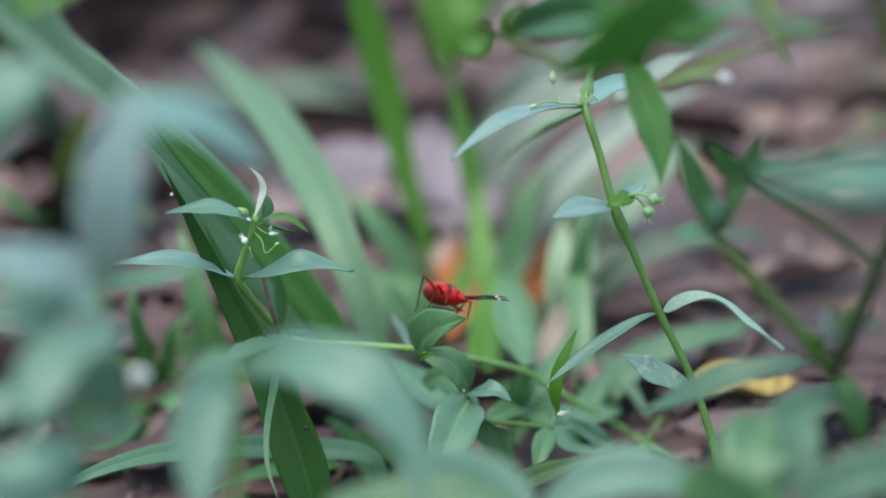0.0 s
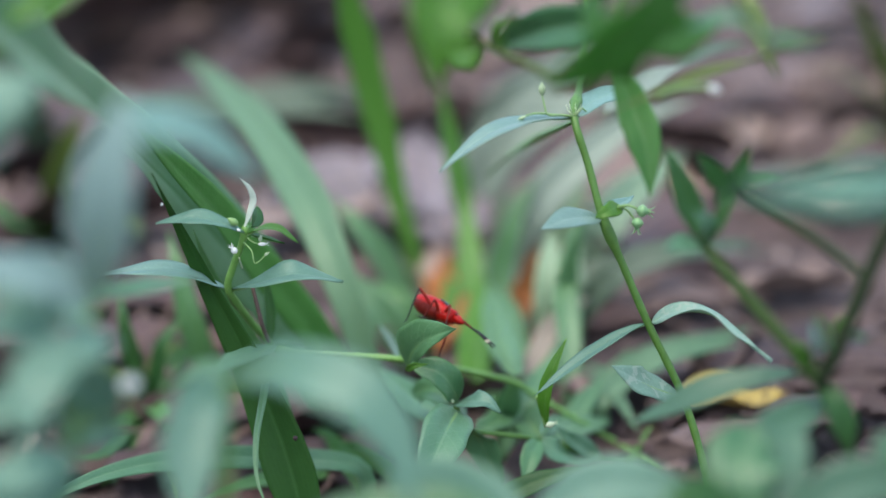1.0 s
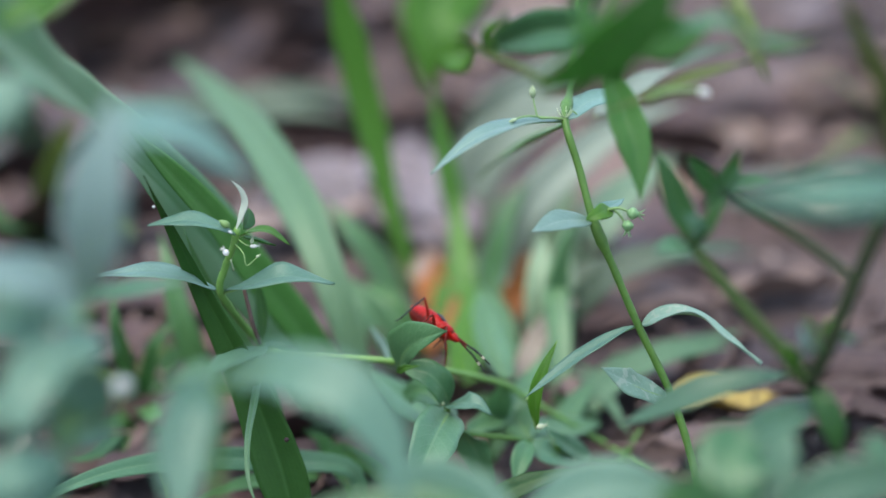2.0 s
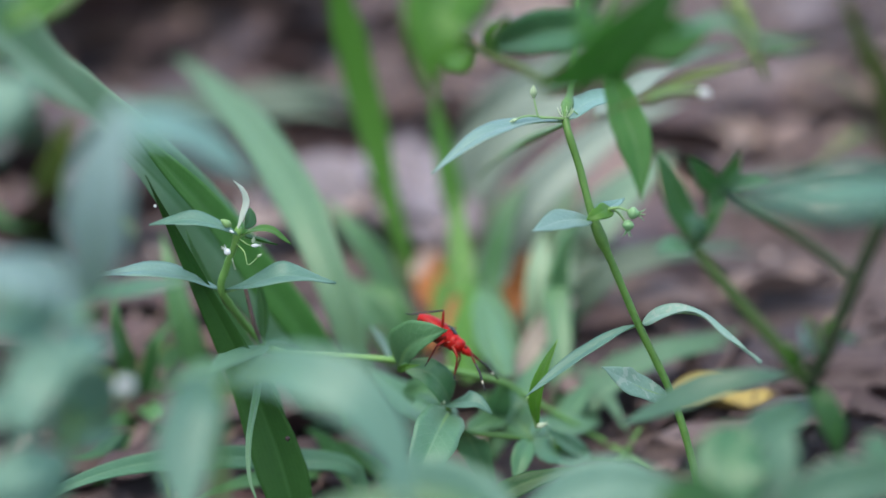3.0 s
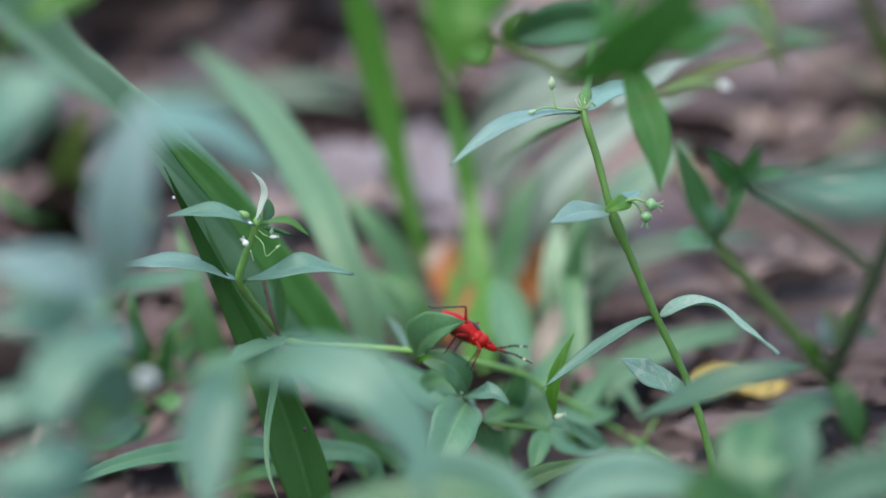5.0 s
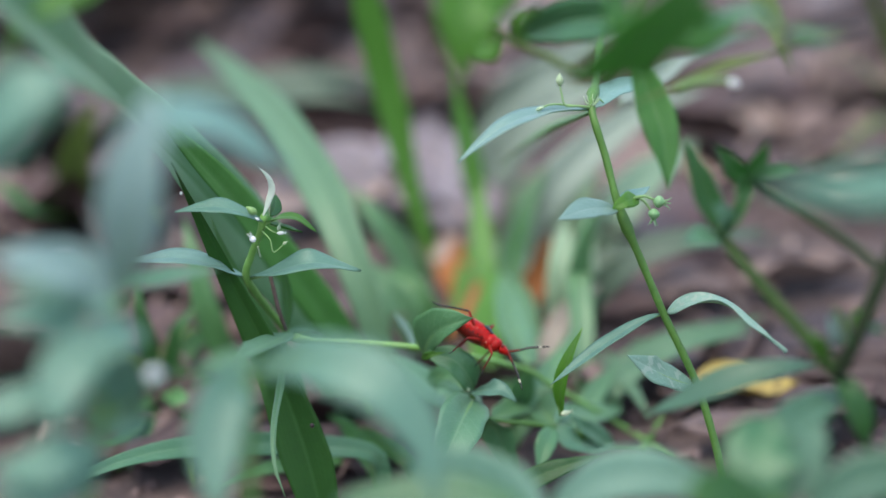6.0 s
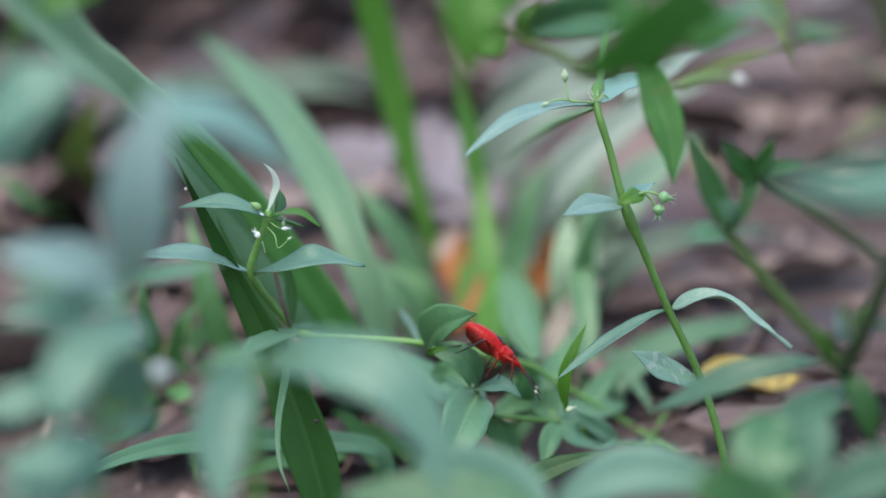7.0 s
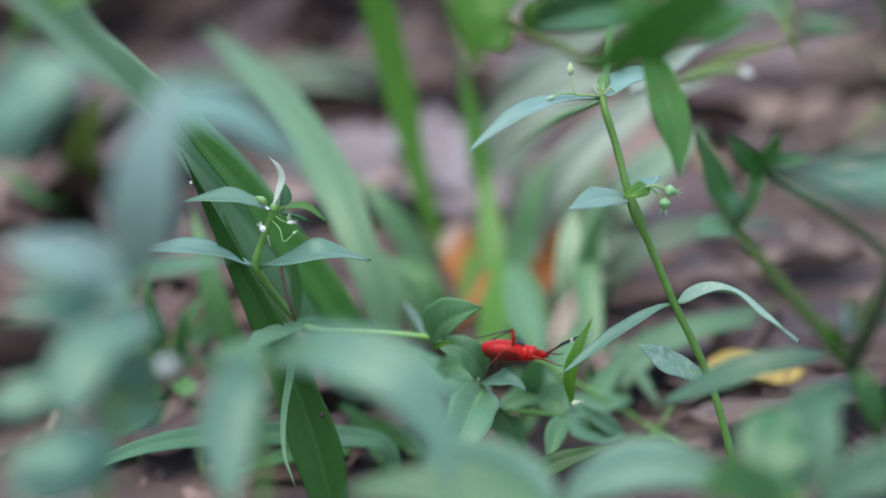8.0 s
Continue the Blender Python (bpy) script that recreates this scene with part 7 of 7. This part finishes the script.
step(6.0, (-0.00049, 0.00561, 0.03535), (0.00829, 0.00238, 0.03059), (0.5, 0.35, 0.8), (0.01009, -0.00159, 0.02627), (0.01490, 0.00255, 0.03179), knee=0.3, hk=(0.00365, 0.00322, 0.03681), hn=(-0.00385, 0.00371, 0.03820), mn=(-0.00118, 0.00083, 0.03102), mf=(-0.00020, 0.00489, 0.02988), fn=(0.00367, -0.00045, 0.02833), ff=(0.00284, 0.00384, 0.02782))
step(6.2, (0.00020, 0.00542, 0.03473), (0.00897, 0.00216, 0.02998), (0.5, 0.35, 0.8), (0.01443, -0.00006, 0.03085), (0.01367, 0.00495, 0.02997), knee=0.3, hn=(-0.00388, 0.00372, 0.03816), mn=(-0.00112, 0.00081, 0.03090), mf=(-0.00014, 0.00487, 0.02976), fn=(0.00391, -0.00054, 0.02805), ff=(0.00326, 0.00353, 0.02696))
step(6.4, (0.00034, 0.00347, 0.03511), (0.00917, 0.00087, 0.02974), (0.5, 0.35, 0.8), (0.01032, -0.00188, 0.02375), (0.01419, 0.00140, 0.02645), knee=0.05, mn=(-0.00106, -0.00062, 0.03138), hf=(-0.00044, 0.00358, 0.03036), hn=(-0.00115, -0.00041, 0.03167), fn=(0.00421, -0.00198, 0.02799), ff=(0.00597, 0.00178, 0.02605))
step(6.5, (0.00045, 0.00341, 0.03488), (0.00929, 0.00073, 0.02935), (0.5, 0.35, 0.8), (0.01246, -0.00196, 0.02373), (0.01107, 0.00134, 0.02418), knee=0.05, mn=(-0.00094, -0.00063, 0.03132), hf=(-0.00049, 0.00357, 0.03030), hn=(-0.00103, -0.00048, 0.03145), fn=(0.00415, -0.00206, 0.02777), ff=(0.00547, 0.00176, 0.02600))
step(6.6, (0.00046, 0.00334, 0.03463), (0.00919, 0.00024, 0.02957), (0.5, 0.35, 0.8), (0.01435, -0.00197, 0.03102), (0.01397, 0.00293, 0.02940), knee=0.05, mn=(0.00311, -0.00218, 0.02792), hn=(-0.00094, -0.00075, 0.03129), hf=(-0.00022, 0.00337, 0.03031), fn=(0.00398, -0.00245, 0.02785), ff=(0.00476, 0.00147, 0.02633))
step(6.8, (0.00039, 0.00335, 0.03447), (0.00902, -0.00001, 0.02951), (0.5, 0.35, 0.8), (0.01400, -0.00277, 0.02997), (0.01363, 0.00234, 0.02814), knee=0.05, mn=(0.00259, -0.00222, 0.02806), hn=(-0.00083, -0.00082, 0.03125), hf=(-0.00144, 0.00320, 0.03001), fn=(0.00399, -0.00266, 0.02769), ff=(0.00477, 0.00128, 0.02624))
step(7.0, (0.00059, 0.00335, 0.03430), (0.00951, 0.00049, 0.02847), (0.5, 0.35, 0.8), (0.01247, -0.00276, 0.02368), (0.01192, 0.00163, 0.02392), knee=0.05, mn=(0.00358, -0.00192, 0.02749), mf=(0.00391, 0.00249, 0.02729), hn=(-0.00082, -0.00053, 0.03097), hf=(-0.00187, 0.00364, 0.03014), fn=(0.00761, -0.00234, 0.02673), ff=(0.00551, 0.00169, 0.02552))
step(7.1, (0.00078, 0.00325, 0.03396), (0.00978, 0.00045, 0.02829), (0.5, 0.35, 0.8), (0.01451, -0.00281, 0.02707), (0.01371, 0.00344, 0.02750), knee=0.05, mn=(0.00376, -0.00193, 0.02740), mf=(0.00418, 0.00248, 0.02720), hn=(-0.00116, -0.00039, 0.03129), hf=(-0.00195, 0.00363, 0.03005), fn=(0.00709, -0.00226, 0.02688), ff=(0.00587, 0.00180, 0.02576))
step(7.2, (0.00114, 0.00306, 0.03337), (0.01014, 0.00038, 0.02804), (0.4, 0.35, 0.8), (0.01440, -0.00164, 0.03084), (0.01481, 0.00338, 0.03013), knee=0.05, mn=(0.00394, -0.00185, 0.02755), mf=(0.00446, 0.00247, 0.02710), hn=(-0.00150, -0.00030, 0.03144), hf=(-0.00176, 0.00372, 0.03021), fn=(0.00648, -0.00205, 0.02736), ff=(0.00712, 0.00180, 0.02567))
step(7.4, (0.00169, 0.00286, 0.03270), (0.01049, -0.00019, 0.02771), (0.4, 0.35, 0.8), (0.01573, -0.00256, 0.02456), (0.01501, 0.00290, 0.02870), knee=0.05, mn=(0.00316, -0.00189, 0.02805), mf=(0.00447, 0.00221, 0.02702), hn=(-0.00166, -0.00043, 0.03150), hf=(-0.00139, 0.00359, 0.03027), fn=(0.00772, -0.00276, 0.02635), ff=(0.00917, 0.00109, 0.02464))
step(7.5, (0.00161, 0.00279, 0.03244), (0.01057, -0.00056, 0.02826), (0.35, 0.35, 0.85), (0.01687, -0.00212, 0.02562), (0.01423, 0.00278, 0.02817), knee=0.7, mn=(0.00290, -0.00209, 0.02833), mf=(0.00403, 0.00192, 0.02706), hn=(-0.00174, -0.00065, 0.03150), hf=(-0.00129, 0.00332, 0.03010), fn=(0.00955, -0.00333, 0.02594), ff=(0.01040, 0.00070, 0.02472))
step(7.6, (0.00170, 0.00249, 0.03150), (0.01156, 0.00029, 0.02836), (0.25, 0.3, 0.9), (0.01508, -0.00232, 0.03084), (0.01579, 0.00353, 0.03092), knee=0.7, hk=(0.00578, 0.00049, 0.03350), mn=(0.00317, -0.00172, 0.02806), mf=(0.00430, 0.00229, 0.02678), hn=(-0.00175, -0.00035, 0.03135), hf=(-0.00103, 0.00359, 0.02987), fn=(0.01411, -0.00226, 0.02709), ff=(0.01342, 0.00246, 0.02771))
step(7.8, (0.00187, 0.00221, 0.03044), (0.01262, 0.00095, 0.02871), (0.1, 0.3, 0.9), (0.01570, -0.00126, 0.03206), (0.01701, 0.00285, 0.03395), knee=0.7, hk=(0.00648, 0.00050, 0.03280), mn=(0.00334, -0.00142, 0.02799), mf=(0.00447, 0.00250, 0.02647), hn=(-0.00193, -0.00012, 0.03122), hf=(-0.00095, 0.00375, 0.02958), fn=(0.01446, -0.00148, 0.02806), ff=(0.01626, 0.00310, 0.02828))
step(8.0, (0.00204, 0.00213, 0.02996), (0.01288, 0.00129, 0.02921), (0, 0.28, 0.9), (0.01658, -0.00056, 0.03268), (0.01639, 0.00483, 0.02982), knee=0.7, hk=(0.00682, 0.00048, 0.03240), mn=(0.00315, -0.00129, 0.02799), mf=(0.00438, 0.00245, 0.02598), hn=(0.00148, 0.00033, 0.03206), hf=(0.00197, 0.00380, 0.02934), fn=(0.01472, -0.00137, 0.02798), ff=(0.01599, 0.00318, 0.02812))


def motions():
    """The bug rests behind the leaf's rim, turns, climbs down past its tip and steps across to the next leaf."""
    body = [(row[0], bug_pose(*row[1:4])) for row in BUG_ROWS]
    walk(BUG, body)
    for f, t, i, side in LEGS:
        fem, shin = [], []
        for k, (time, *_, feet) in enumerate(BUG_ROWS):
            inv = body[k][1].inverted()
            foot = feet.get("fmh"[i] + ("f" if side > 0 else "n"))
            if foot is None:
                foot = Vector(((9.4, 5.2, 1.4)[i] + 0.5 * math.sin(k * 1.1 + i + (1.5 if side > 0 else 0)), side * (2.3, 3.0, 3.0)[i], (-2.6, -2.7, -2.0)[i]))
            else:
                foot = inv @ Vector(foot) / MM
            pole = ((0.2, 0, 1), (0, 0, 1 if side < 0 else min(1, BUG_ROWS[k][4] * 4)), (-0.15, 0, BUG_ROWS[k][4]))[i]
            if i == 0 and "mk" in feet:
                pole = (0.6, 0, 0.1)  # crouching, the front knees kept low
            if side < 0 and "fmh"[i] + "k" in feet:
                pole = inv @ Vector(feet["fmh"[i] + "k"]) / MM - Vector((HIPS[i][0], side * HIPS[i][1], HIPS[i][2])) - Vector((0, side * 0.55, 0))
            p, q = leg_poses(i, side, foot, pole)
            fem.append((time, p))
            shin.append((time, q))
        walk(f, fem)
        walk(t, shin)
    for a, side in FEELERS:
        rows = []
        for k, (time, *_, tips, feet) in enumerate(BUG_ROWS):
            root = Vector((10.1, side * 0.3, -0.15)) * MM
            tip = body[k][1].inverted() @ Vector(tips[side])
            rows.append((time, aim(tip - root, (-0.3, 0, 1), root)))
        walk(a, rows)


motions()
